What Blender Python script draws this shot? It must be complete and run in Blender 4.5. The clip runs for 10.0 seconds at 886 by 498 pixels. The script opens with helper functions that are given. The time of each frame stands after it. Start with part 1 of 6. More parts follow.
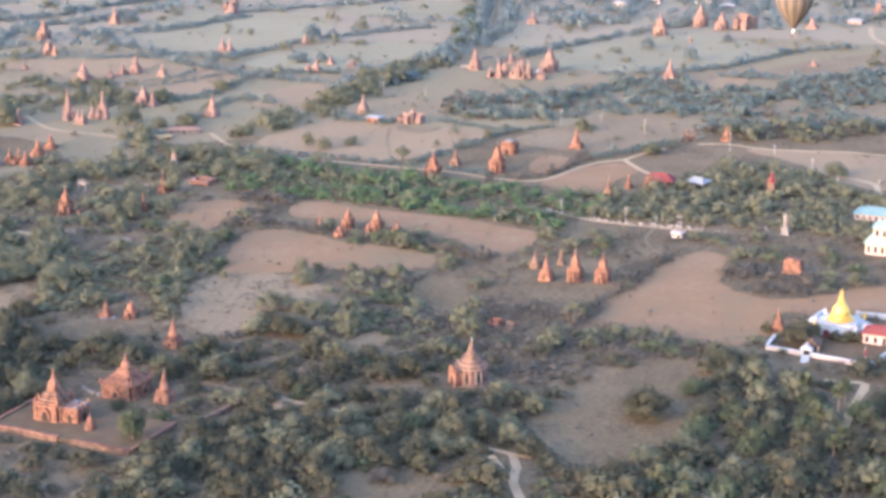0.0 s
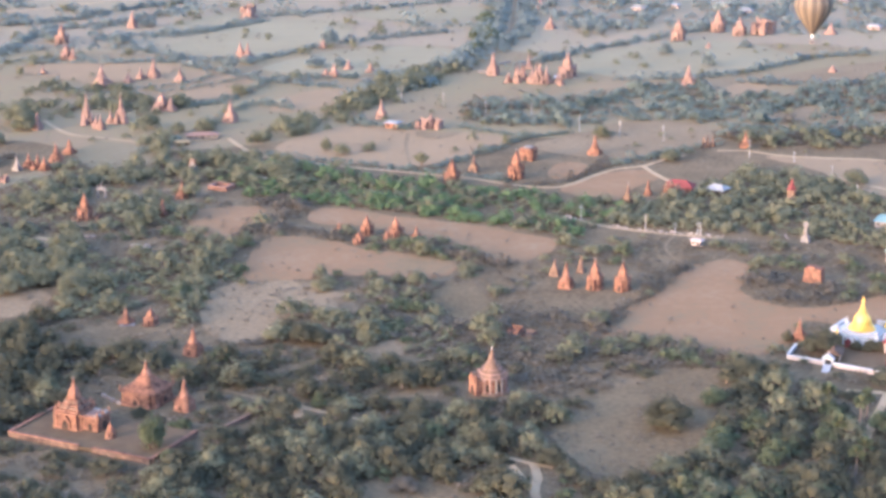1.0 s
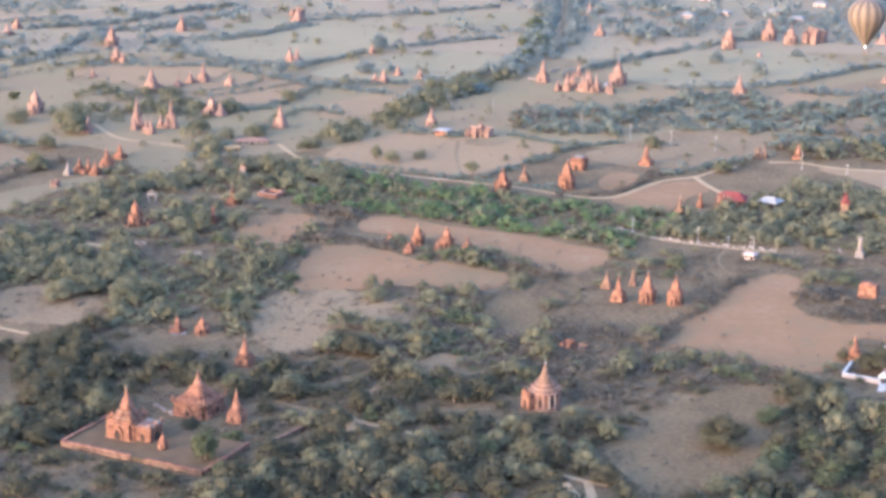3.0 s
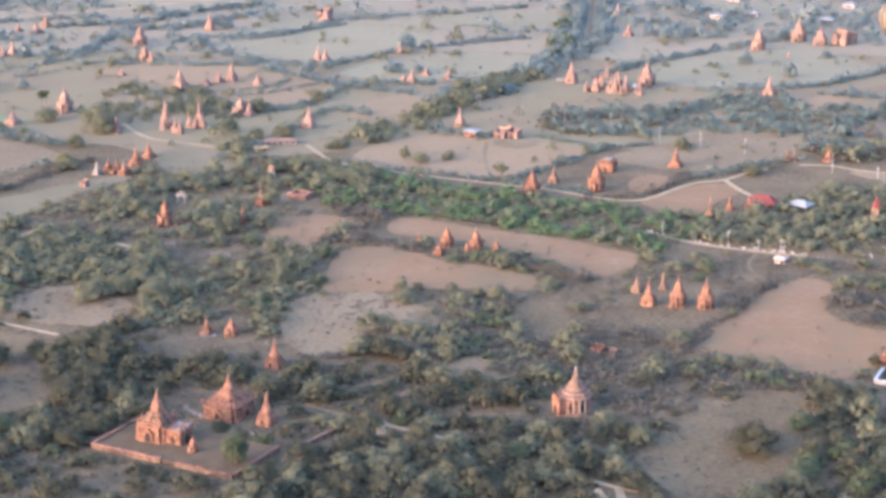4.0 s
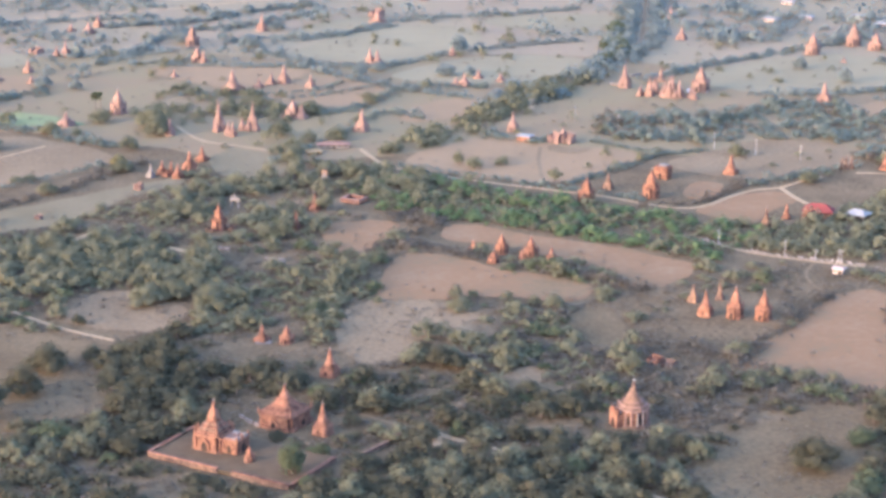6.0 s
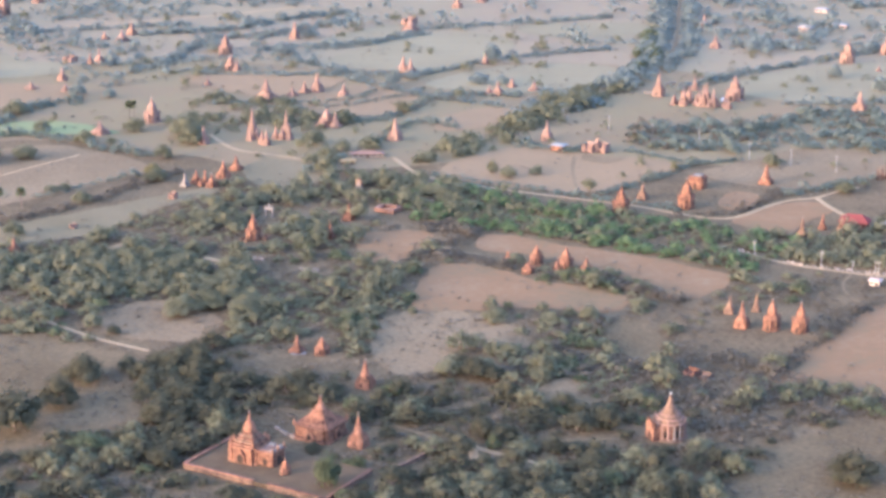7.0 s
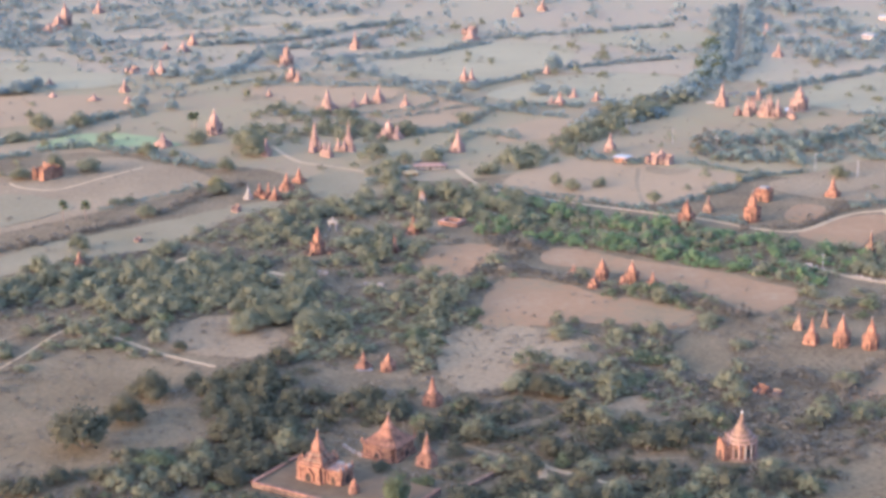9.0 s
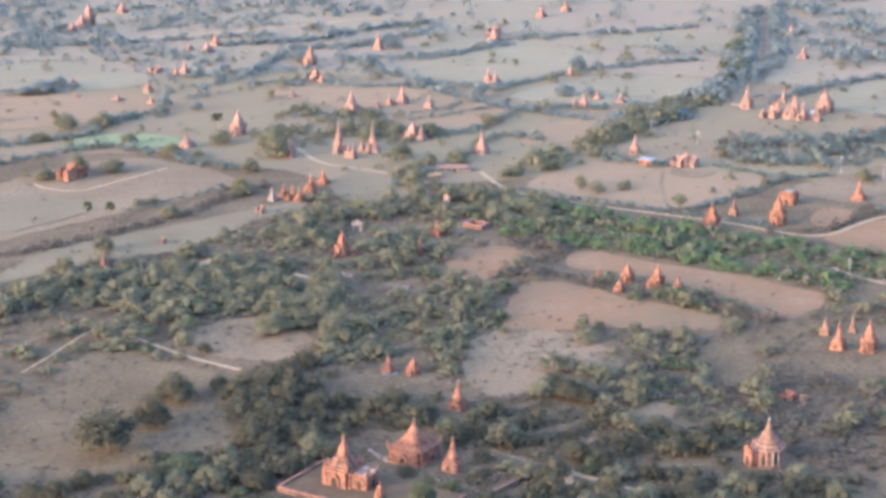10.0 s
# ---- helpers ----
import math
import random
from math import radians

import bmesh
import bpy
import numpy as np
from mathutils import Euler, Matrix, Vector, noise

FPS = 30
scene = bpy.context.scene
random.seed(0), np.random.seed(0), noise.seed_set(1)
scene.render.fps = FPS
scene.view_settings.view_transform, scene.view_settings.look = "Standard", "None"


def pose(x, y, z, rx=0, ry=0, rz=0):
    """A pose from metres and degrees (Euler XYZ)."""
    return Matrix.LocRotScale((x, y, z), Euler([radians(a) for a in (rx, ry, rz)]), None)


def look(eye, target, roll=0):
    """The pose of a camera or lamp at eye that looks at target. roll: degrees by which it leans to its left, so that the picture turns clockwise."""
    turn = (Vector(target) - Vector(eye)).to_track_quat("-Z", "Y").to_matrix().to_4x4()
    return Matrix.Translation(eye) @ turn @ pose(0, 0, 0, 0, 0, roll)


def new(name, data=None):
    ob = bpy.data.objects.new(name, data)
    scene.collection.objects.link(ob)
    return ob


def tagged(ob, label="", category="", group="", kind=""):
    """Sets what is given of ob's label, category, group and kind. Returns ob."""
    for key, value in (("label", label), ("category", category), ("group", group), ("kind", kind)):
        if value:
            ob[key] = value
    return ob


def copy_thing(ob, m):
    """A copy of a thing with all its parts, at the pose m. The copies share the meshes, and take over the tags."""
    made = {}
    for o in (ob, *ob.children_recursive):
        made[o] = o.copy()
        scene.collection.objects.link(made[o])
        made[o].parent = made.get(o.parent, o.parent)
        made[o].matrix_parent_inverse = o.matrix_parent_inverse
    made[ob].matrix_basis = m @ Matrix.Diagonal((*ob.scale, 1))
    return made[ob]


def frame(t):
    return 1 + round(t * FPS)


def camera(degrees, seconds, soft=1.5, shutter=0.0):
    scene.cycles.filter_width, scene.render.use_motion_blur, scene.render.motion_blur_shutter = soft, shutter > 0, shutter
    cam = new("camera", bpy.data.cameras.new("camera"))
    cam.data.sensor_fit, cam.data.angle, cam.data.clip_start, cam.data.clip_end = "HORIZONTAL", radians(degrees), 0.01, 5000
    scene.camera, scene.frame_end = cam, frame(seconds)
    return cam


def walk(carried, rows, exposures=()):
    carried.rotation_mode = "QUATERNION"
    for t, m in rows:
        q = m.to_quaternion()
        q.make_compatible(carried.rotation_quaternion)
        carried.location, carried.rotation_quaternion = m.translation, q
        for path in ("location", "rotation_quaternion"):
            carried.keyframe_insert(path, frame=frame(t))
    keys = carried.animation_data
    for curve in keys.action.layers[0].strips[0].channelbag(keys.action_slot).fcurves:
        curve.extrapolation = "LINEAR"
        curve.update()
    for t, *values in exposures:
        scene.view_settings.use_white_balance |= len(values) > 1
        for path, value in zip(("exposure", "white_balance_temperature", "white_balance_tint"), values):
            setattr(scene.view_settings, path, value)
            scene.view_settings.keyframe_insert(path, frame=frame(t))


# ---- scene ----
cam = camera(26.5, 10.0, soft=3.4)
PATH = [
    (0, (0.04, 0.06, 193.73), (-5.44, 479.62, 52.35), -0.21),
    (0.5, (-1.02, 0.90, 194.50), (-7.97, 480.45, 53.15), -0.18),
    (1, (-2.09, 1.75, 195.27), (-11.16, 481.39, 54.35), -0.19),
    (1.5, (-3.16, 2.61, 196.05), (-14.57, 482.31, 55.50), -0.16),
    (2, (-4.25, 3.47, 196.83), (-18.41, 483.15, 56.43), -0.10),
    (2.5, (-5.34, 4.35, 197.61), (-21.99, 483.87, 56.98), 0.04),
    (4, (-8.65, 7.00, 199.93), (-34.46, 485.77, 58.09), 0.21),
    (4.5, (-9.77, 7.90, 200.70), (-38.17, 486.42, 58.53), 0.25),
    (5, (-10.89, 8.80, 201.47), (-42.13, 487.05, 59.00), 0.26),
    (5.5, (-12.01, 9.70, 202.22), (-45.99, 487.62, 59.26), 0.29),
    (7, (-15.40, 12.42, 204.44), (-60.35, 489.83, 62.83), 0.17),
    (7.5, (-16.53, 13.33, 205.16), (-65.46, 490.64, 64.53), 0.05),
    (8, (-17.66, 14.23, 205.86), (-70.53, 491.19, 65.44), -0.07),
    (8.5, (-18.80, 15.14, 206.55), (-74.81, 491.68, 65.94), -0.19),
    (9, (-19.93, 16.04, 207.22), (-79.15, 492.20, 66.65), -0.32),
    (9.5, (-21.07, 16.94, 207.88), (-83.15, 492.70, 67.17), -0.32),
    (10, (-22.20, 17.84, 208.52), (-86.53, 493.20, 67.48), -0.26),
]
EXPO, KELVIN, TINT, SKY, SUN = 3.20, 4730, 24, 0.19, 0.42
walk(cam, [(t, look(eye, target, roll)) for t, eye, target, roll in PATH], exposures=[(0.0, EXPO, KELVIN, TINT), (10.0, EXPO, KELVIN, TINT)])

# ---- world, sun ----
SUN_FROM = Vector((-0.80, -0.60, 0.0))
SUN_UP = 9.0
world = bpy.data.worlds.new("world")
scene.world = world
world.use_nodes = True
wn = world.node_tree
wn.nodes.clear()
sky = wn.nodes.new("ShaderNodeTexSky")
sky.sky_type = "NISHITA"
sky.sun_disc = False
sky.sun_elevation = radians(SUN_UP)
sky.sun_rotation = math.atan2(SUN_FROM.x, SUN_FROM.y)
sky.dust_density = 5.0
sky.air_density = 1.2
back = wn.nodes.new("ShaderNodeBackground")
back.inputs["Strength"].default_value = SKY
out = wn.nodes.new("ShaderNodeOutputWorld")
wn.links.new(sky.outputs[0], back.inputs[0])
wn.links.new(back.outputs[0], out.inputs[0])
sun_data = bpy.data.lights.new("sun", "SUN")
sun_data.energy, sun_data.angle, sun_data.color = SUN, radians(9.0), (1.0, 0.54, 0.28)
sun = new("sun", sun_data)
way = Vector((SUN_FROM.x, SUN_FROM.y, math.tan(radians(SUN_UP)) * SUN_FROM.length))
sun.matrix_world = look(way * 500, (0, 0, 0))


# ---- materials ----
def material(name, colors, scale=0.3, rough=0.9, metal=0.0, bump=0.3, fine=3.0, island=0.0, spread=0.3, per_object=0.0, detail=6.0, streak=None, leaf=0.0):
    """Two noises, wide and fine, mix the colours; island varies leaves, per_object varies things."""
    m = bpy.data.materials.new(name)
    m.use_nodes = True
    t = m.node_tree
    t.nodes.clear()
    o, b = t.nodes.new("ShaderNodeOutputMaterial"), t.nodes.new("ShaderNodeBsdfPrincipled")
    t.links.new(b.outputs[0], o.inputs[0])
    b.inputs["Roughness"].default_value, b.inputs["Metallic"].default_value = rough, metal
    b.inputs["Specular IOR Level"].default_value = 0.5 if rough < 0.5 else 0.03
    g = t.nodes.new("ShaderNodeNewGeometry")
    wide, small = t.nodes.new("ShaderNodeTexNoise"), t.nodes.new("ShaderNodeTexNoise")
    for n, s in ((wide, scale), (small, fine)):
        n.inputs["Scale"].default_value, n.inputs["Detail"].default_value = s, detail
        t.links.new(g.outputs["Position"], n.inputs["Vector"])
    wide.inputs["Roughness"].default_value = 0.62
    if streak is not None:
        turn = t.nodes.new("ShaderNodeMapping")
        turn.inputs["Rotation"].default_value = (0, 0, radians(streak))
        turn.inputs["Scale"].default_value = (0.08, 1.0, 1.0)
        t.links.new(g.outputs["Position"], turn.inputs["Vector"])
        t.links.new(turn.outputs[0], small.inputs["Vector"])
    mix = t.nodes.new("ShaderNodeMath")
    mix.operation = "MULTIPLY_ADD"
    t.links.new(small.outputs[0], mix.inputs[0])
    mix.inputs[1].default_value = spread
    t.links.new(wide.outputs[0], mix.inputs[2])
    last = mix
    for socket, amount in ((g.outputs["Random Per Island"], island), (None, per_object)):
        if amount:
            if socket is None:
                socket = t.nodes.new("ShaderNodeObjectInfo").outputs["Random"]
            add = t.nodes.new("ShaderNodeMath")
            add.operation = "MULTIPLY_ADD"
            t.links.new(socket, add.inputs[0])
            add.inputs[1].default_value = amount
            t.links.new(last.outputs[0], add.inputs[2])
            last = add
    top = 0.5 + 0.5 * spread + 0.5 * island + 0.5 * per_object
    ramp = t.nodes.new("ShaderNodeMapRange")
    ramp.inputs["From Min"].default_value, ramp.inputs["From Max"].default_value = top - 0.28 - 0.3 * island, top + 0.28 + 0.3 * island
    t.links.new(last.outputs[0], ramp.inputs[0])
    cr = t.nodes.new("ShaderNodeValToRGB")
    while len(cr.color_ramp.elements) < len(colors):
        cr.color_ramp.elements.new(0.5)
    for n, c in enumerate(colors):
        cr.color_ramp.elements[n].position = n / (len(colors) - 1)
        cr.color_ramp.elements[n].color = (*c, 1)
    t.links.new(ramp.outputs[0], cr.inputs[0])
    t.links.new(cr.outputs[0], b.inputs["Base Color"])
    if leaf:
        through_leaf, both = t.nodes.new("ShaderNodeBsdfTranslucent"), t.nodes.new("ShaderNodeMixShader")
        t.links.new(cr.outputs[0], through_leaf.inputs[0])
        both.inputs[0].default_value = leaf
        t.links.new(b.outputs[0], both.inputs[1])
        t.links.new(through_leaf.outputs[0], both.inputs[2])
        t.links.new(both.outputs[0], o.inputs[0])
    if bump:
        bp = t.nodes.new("ShaderNodeBump")
        bp.inputs["Strength"].default_value, bp.inputs["Distance"].default_value = bump, 0.3
        t.links.new(small.outputs[0], bp.inputs["Height"])
        t.links.new(bp.outputs[0], b.inputs["Normal"])
    return m


M_GROUND = material("scrub_floor", [(0.061, 0.044, 0.024), (0.094, 0.068, 0.038), (0.130, 0.095, 0.054)], 0.05, fine=0.6, spread=1.1, detail=9.0)
M_DRY = material("dry_grass_earth", [(0.067, 0.048, 0.026), (0.096, 0.070, 0.038), (0.123, 0.089, 0.050)], 0.03, fine=0.6, spread=1.1, detail=9.0)
# Far dry ground, paler than the scrub floor partly to stand for haze.
M_FARM = material("dry_farmland", [(0.131, 0.093, 0.051), (0.149, 0.108, 0.062), (0.142, 0.113, 0.061), (0.165, 0.121, 0.070)], 0.011, fine=0.25, spread=0.6)
# M_FARM made lighter past a kilometre; the haze is in this colour.
M_FARM_HAZED = material("hazed_farmland", [(0.156, 0.116, 0.073), (0.176, 0.134, 0.085), (0.167, 0.135, 0.081), (0.193, 0.148, 0.094)], 0.009, fine=0.2, spread=0.6)
M_PINK = material("ploughed_red_soil", [(0.105, 0.079, 0.044), (0.132, 0.091, 0.049), (0.150, 0.090, 0.046), (0.161, 0.103, 0.056), (0.175, 0.122, 0.070)], 0.03, fine=0.35, spread=0.5)
# Paler copy of M_PINK for far fields, with haze mixed into the soil colour.
M_PINK_HAZED = material("haze_paled_red_soil", [(0.148, 0.105, 0.059), (0.167, 0.115, 0.064), (0.187, 0.127, 0.071)], 0.015, fine=0.3, spread=0.5)
M_TAN = material("fallow_soil", [(0.104, 0.074, 0.042), (0.136, 0.098, 0.056), (0.169, 0.122, 0.071)], 0.02, fine=0.55, spread=0.95, detail=9.0)
M_PALE = material("straw_field", [(0.141, 0.117, 0.070), (0.160, 0.133, 0.079), (0.179, 0.149, 0.090)], 0.012, fine=0.35, spread=0.5, streak=20.0)
M_OLIVE = material("grazed_grass", [(0.106, 0.084, 0.046), (0.126, 0.100, 0.058), (0.147, 0.117, 0.069)], 0.02, fine=0.4, spread=0.5)
M_CROP = material("green_crop", [(0.132, 0.140, 0.064), (0.158, 0.164, 0.078)], 0.05, fine=1.0)
M_ROAD = material("dust_road", [(0.195, 0.135, 0.075), (0.243, 0.171, 0.096), (0.286, 0.202, 0.116)], 0.1, fine=1.0)
M_BRICK = material("old_brick", [(0.046, 0.029, 0.022), (0.113, 0.059, 0.038), (0.175, 0.088, 0.055), (0.240, 0.132, 0.084)], 0.55, fine=2.2, spread=0.7, per_object=0.2, bump=0.6)
M_DARKBRICK = material("weathered_brick", [(0.045, 0.033, 0.025), (0.091, 0.058, 0.041), (0.139, 0.088, 0.059), (0.200, 0.128, 0.087)], 0.6, fine=2.2, spread=0.7, per_object=0.2, bump=0.6)
# Worn brick and plaster near by; on far monuments its paleness paints haze.
M_FADED_HAZED = material("faded_hazed_brick", [(0.109, 0.073, 0.058), (0.169, 0.107, 0.081), (0.231, 0.148, 0.115)], 0.4, fine=2.0, spread=0.6, per_object=0.25)
M_STUCCO = material("weathered_stucco", [(0.114, 0.095, 0.080), (0.155, 0.131, 0.113), (0.199, 0.172, 0.149)], 0.7, fine=4.0, spread=0.6)
# Near-black slabs stand in for the shade inside doors, windows and niches.
M_OPENING_SHADE = material("opening_shade", [(0.02, 0.015, 0.012), (0.04, 0.03, 0.025)], 1.0)
M_WHITE = material("whitewash", [(0.244, 0.231, 0.213), (0.303, 0.289, 0.268), (0.348, 0.334, 0.311)], 0.4, fine=3.0, bump=0.1)
M_GOLD = material("gilding", [(0.46, 0.28, 0.05), (0.60, 0.38, 0.08)], 0.8, rough=0.5, metal=0.6, bump=0.05)
M_REDROOF = material("red_roofing", [(0.108, 0.030, 0.026), (0.148, 0.045, 0.039)], 0.5, bump=0.1)
M_GREENROOF = material("green_roofing", [(0.16, 0.21, 0.17), (0.21, 0.27, 0.22)], 0.5, bump=0.1)
M_TEALROOF = material("teal_roofing", [(0.09, 0.14, 0.14), (0.13, 0.18, 0.175)], 0.5, bump=0.1)
M_TIN = material("tin_sheet", [(0.165, 0.158, 0.146), (0.210, 0.201, 0.188)], 0.5, rough=0.7, metal=0.0, bump=0.1)
M_CREAM = material("cream_wall", [(0.259, 0.202, 0.166), (0.324, 0.259, 0.216)], 0.5, bump=0.1)
M_OCHRE = material("ochre_thatch", [(0.20, 0.135, 0.065), (0.29, 0.20, 0.10)], 0.8)
M_PAVING = material("courtyard_paving", [(0.066, 0.045, 0.026), (0.099, 0.069, 0.039)], 0.3, fine=2.0)
M_CONCRETE = material("pole_concrete", [(0.252, 0.238, 0.224), (0.308, 0.294, 0.280)], 0.5, bump=0.1)
M_BARK = material("bark", [(0.10, 0.075, 0.06), (0.17, 0.13, 0.10)], 1.5)
M_BALLOON = material("balloon_gold_cloth", [(0.125, 0.096, 0.066), (0.155, 0.118, 0.080)], 0.4, rough=0.55, bump=0.0)
M_BALLOON2 = material("balloon_brown_cloth", [(0.065, 0.052, 0.042), (0.09, 0.07, 0.055)], 0.4, rough=0.55, bump=0.0)
# Lighter than M_DEEP so that trees farther off carry some haze.
M_LEAF = material("broadleaf", [(0.121, 0.116, 0.067), (0.158, 0.147, 0.086), (0.196, 0.180, 0.104)], 0.05, fine=0.9, island=0.14, spread=0.35, bump=0, leaf=0.45, per_object=0.2)
M_THORN = material("thorn_scrub", [(0.107, 0.088, 0.063), (0.134, 0.113, 0.083), (0.165, 0.137, 0.101)], 0.04, fine=0.6, island=0.16, spread=0.35, bump=0, leaf=0.45)
M_FRESH = material("fresh_leaf", [(0.077, 0.085, 0.046), (0.101, 0.108, 0.056), (0.131, 0.132, 0.067)], 0.06, fine=0.9, island=0.14, spread=0.35, bump=0, leaf=0.45, per_object=0.2)
# Leaf green made paler and greyer for far trees: haze put into the colour.
M_HAZED_LEAF = material("hazed_leaf", [(0.146, 0.161, 0.140), (0.169, 0.188, 0.162), (0.193, 0.210, 0.178)], 0.03, fine=0.5, island=0.11, spread=0.35, bump=0, leaf=0.45, per_object=0.2)
# Darker leaf for near trees; the haze lift is left out here.
M_DEEP = material("near_dark_leaf", [(0.067, 0.063, 0.038), (0.091, 0.083, 0.050), (0.114, 0.103, 0.059)], 0.05, fine=0.9, island=0.14, spread=0.35, bump=0, leaf=0.45, per_object=0.2)
M_LIME = material("sunny_hedge_leaf", [(0.094, 0.123, 0.059), (0.119, 0.153, 0.069), (0.141, 0.176, 0.079)], 0.06, fine=0.9, island=0.14, spread=0.35, bump=0, leaf=0.45)
# Step between M_LEAF and the far leaf, part of the same painted haze.
M_HALF_HAZED_LEAF = material("half_hazed_leaf", [(0.121, 0.133, 0.105), (0.147, 0.163, 0.129), (0.175, 0.190, 0.148)], 0.04, fine=0.7, island=0.12, spread=0.35, bump=0, leaf=0.45, per_object=0.2)
M_YELLOW = material("yellowing_leaf", [(0.13, 0.115, 0.05), (0.19, 0.16, 0.07), (0.24, 0.20, 0.10)], 0.1, fine=0.9, island=0.20, spread=0.35, bump=0, leaf=0.45)
flame = bpy.data.materials.new("burner_flame")
flame.use_nodes = True
flame.node_tree.nodes["Principled BSDF"].inputs["Emission Color"].default_value = (1.0, 0.72, 0.3, 1)
flame.node_tree.nodes["Principled BSDF"].inputs["Emission Strength"].default_value = 0.35


# ---- mesh helpers ----
def mesh_of(bm, name, mat, smooth=False):
    me = bpy.data.meshes.new(name)
    bm.normal_update()
    bm.to_mesh(me)
    bm.free()
    me.materials.append(mat)
    if smooth:
        me.shade_smooth()
    return me


def part(name, bm, mat, parent=None, label="", smooth=False):
    ob = new(name, mesh_of(bm, name, mat, smooth))
    ob.parent = parent
    return tagged(ob, label) if label else ob


def thing(name, at, label, category, turn=0.0, group="", kind="", z=0.0):
    ob = new(name)
    ob.matrix_basis = pose(at[0], at[1], z, 0, 0, turn)
    return tagged(ob, label, category, group, kind)


def box(x0, x1, y0, y1, z0, z1, taper=1.0, bm=None, bevel=0.0):
    bm = bm or bmesh.new()
    cx, cy = (x0 + x1) / 2, (y0 + y1) / 2
    lo = [bm.verts.new((x, y, z0)) for x, y in ((x0, y0), (x1, y0), (x1, y1), (x0, y1))]
    hi = [bm.verts.new((cx + (x - cx) * taper, cy + (y - cy) * taper, z1)) for x, y in ((x0, y0), (x1, y0), (x1, y1), (x0, y1))]
    faces = [bm.faces.new(lo[::-1]), bm.faces.new(hi)]
    for n in range(4):
        faces.append(bm.faces.new((lo[n], lo[(n + 1) % 4], hi[(n + 1) % 4], hi[n])))
    if bevel:
        bmesh.ops.bevel(bm, geom=list({e for f in faces for e in f.edges}), offset=bevel, segments=1, affect="EDGES")
    return bm


def lathe(profile, segments=12, square=False, cx=0.0, cy=0.0, bm=None, fat=0.0):
    """Turns (radius, z) pairs round the z axis; square: four-sided with redented corners."""
    bm = bm or bmesh.new()
    if square:
        k = 0.82
        ring = [(1, -k), (1, k), (k, k), (k, 1), (-k, 1), (-k, k), (-1, k), (-1, -k), (-k, -k), (-k, -1), (k, -1), (k, -k)]
    else:
        ring = [(math.cos(2 * math.pi * n / segments), math.sin(2 * math.pi * n / segments)) for n in range(segments)]
    rows = [[bm.verts.new((cx + r * x, cy + r * y, z)) for x, y in ring] for r, z in profile]
    for a, b in zip(rows, rows[1:]):
        for n in range(len(ring)):
            bm.faces.new((a[n], a[(n + 1) % len(ring)], b[(n + 1) % len(ring)], b[n]))
    bm.faces.new(rows[0][::-1])
    bm.faces.new(rows[-1])
    return bm


def rings(r0, z0, r1, z1, count, lip=1.08):
    """The profile of a ringed cone."""
    p = []
    for n in range(count):
        a, b = n / count, (n + 1) / count
        r, q = r0 + (r1 - r0) * a, r0 + (r1 - r0) * b
        p += [(r, z0 + (z1 - z0) * a), (r * lip, z0 + (z1 - z0) * (a + 0.4 * (b - a))), (q, z0 + (z1 - z0) * (b - 0.05 * (b - a)))]
    return p


def steps(w0, z0, w1, z1, count):
    """The profile of a stepped pyramid."""
    p = []
    for n in range(count):
        w = w0 + (w1 - w0) * n / max(count - 1, 1)
        a, b = z0 + (z1 - z0) * n / count, z0 + (z1 - z0) * (n + 1) / count
        p += [(w, a), (w, a + 0.7 * (b - a)), (w * 1.04, a + 0.75 * (b - a)), (w * 1.04, b - 0.02)]
    return p


def arch_door(w, h, depth, y, x=0.0, z=0.0, side=0, bm=None):
    """A pointed-arch slab that stands in front of a wall at y (side 0), or turned about z by side quarter turns."""
    bm = bm or bmesh.new()
    pts = [(-w / 2, 0), (w / 2, 0), (w / 2, h * 0.6), (w * 0.3, h * 0.82), (0, h), (-w * 0.3, h * 0.82), (-w / 2, h * 0.6)]
    turn = Matrix.Rotation(side * math.pi / 2, 3, "Z")
    a = [bm.verts.new(turn @ Vector((x + p, y, z + q))) for p, q in pts]
    b = [bm.verts.new(turn @ Vector((x + p, y - depth, z + q))) for p, q in pts]
    bm.faces.new(a)
    bm.faces.new(b[::-1])
    for n in range(len(pts)):
        bm.faces.new((a[n], b[n], b[(n + 1) % len(pts)], a[(n + 1) % len(pts)]))
    bmesh.ops.recalc_face_normals(bm, faces=bm.faces)
    return bm


# ---- ground, fields, roads ----
def sheet(name, points, z, mat, label, category="", kind="structure"):
    bm = bmesh.new()
    f = bm.faces.new([bm.verts.new((x, y, z)) for x, y in points])
    if f.normal.z < 0 or (f.normal_update(), f.normal.z < 0)[1]:
        f.normal_flip()
    bmesh.ops.triangulate(bm, faces=bm.faces)
    ob = part(name, bm, mat)
    return tagged(ob, label, category, "", kind)


TURN = -24.5  # the common bearing of the monuments
FIELDS, LANES, WOODS, KEEP = [], [], [], []


def rounded(points, passes=2):
    """A polygon with its corners cut, for the soft outline of ploughed land."""
    for _ in range(passes):
        nxt = points[1:] + points[:1]
        points = [q for a, b in zip(points, nxt) for q in ((a[0] * 0.75 + b[0] * 0.25, a[1] * 0.75 + b[1] * 0.25), (a[0] * 0.25 + b[0] * 0.75, a[1] * 0.25 + b[1] * 0.75))]
    return points


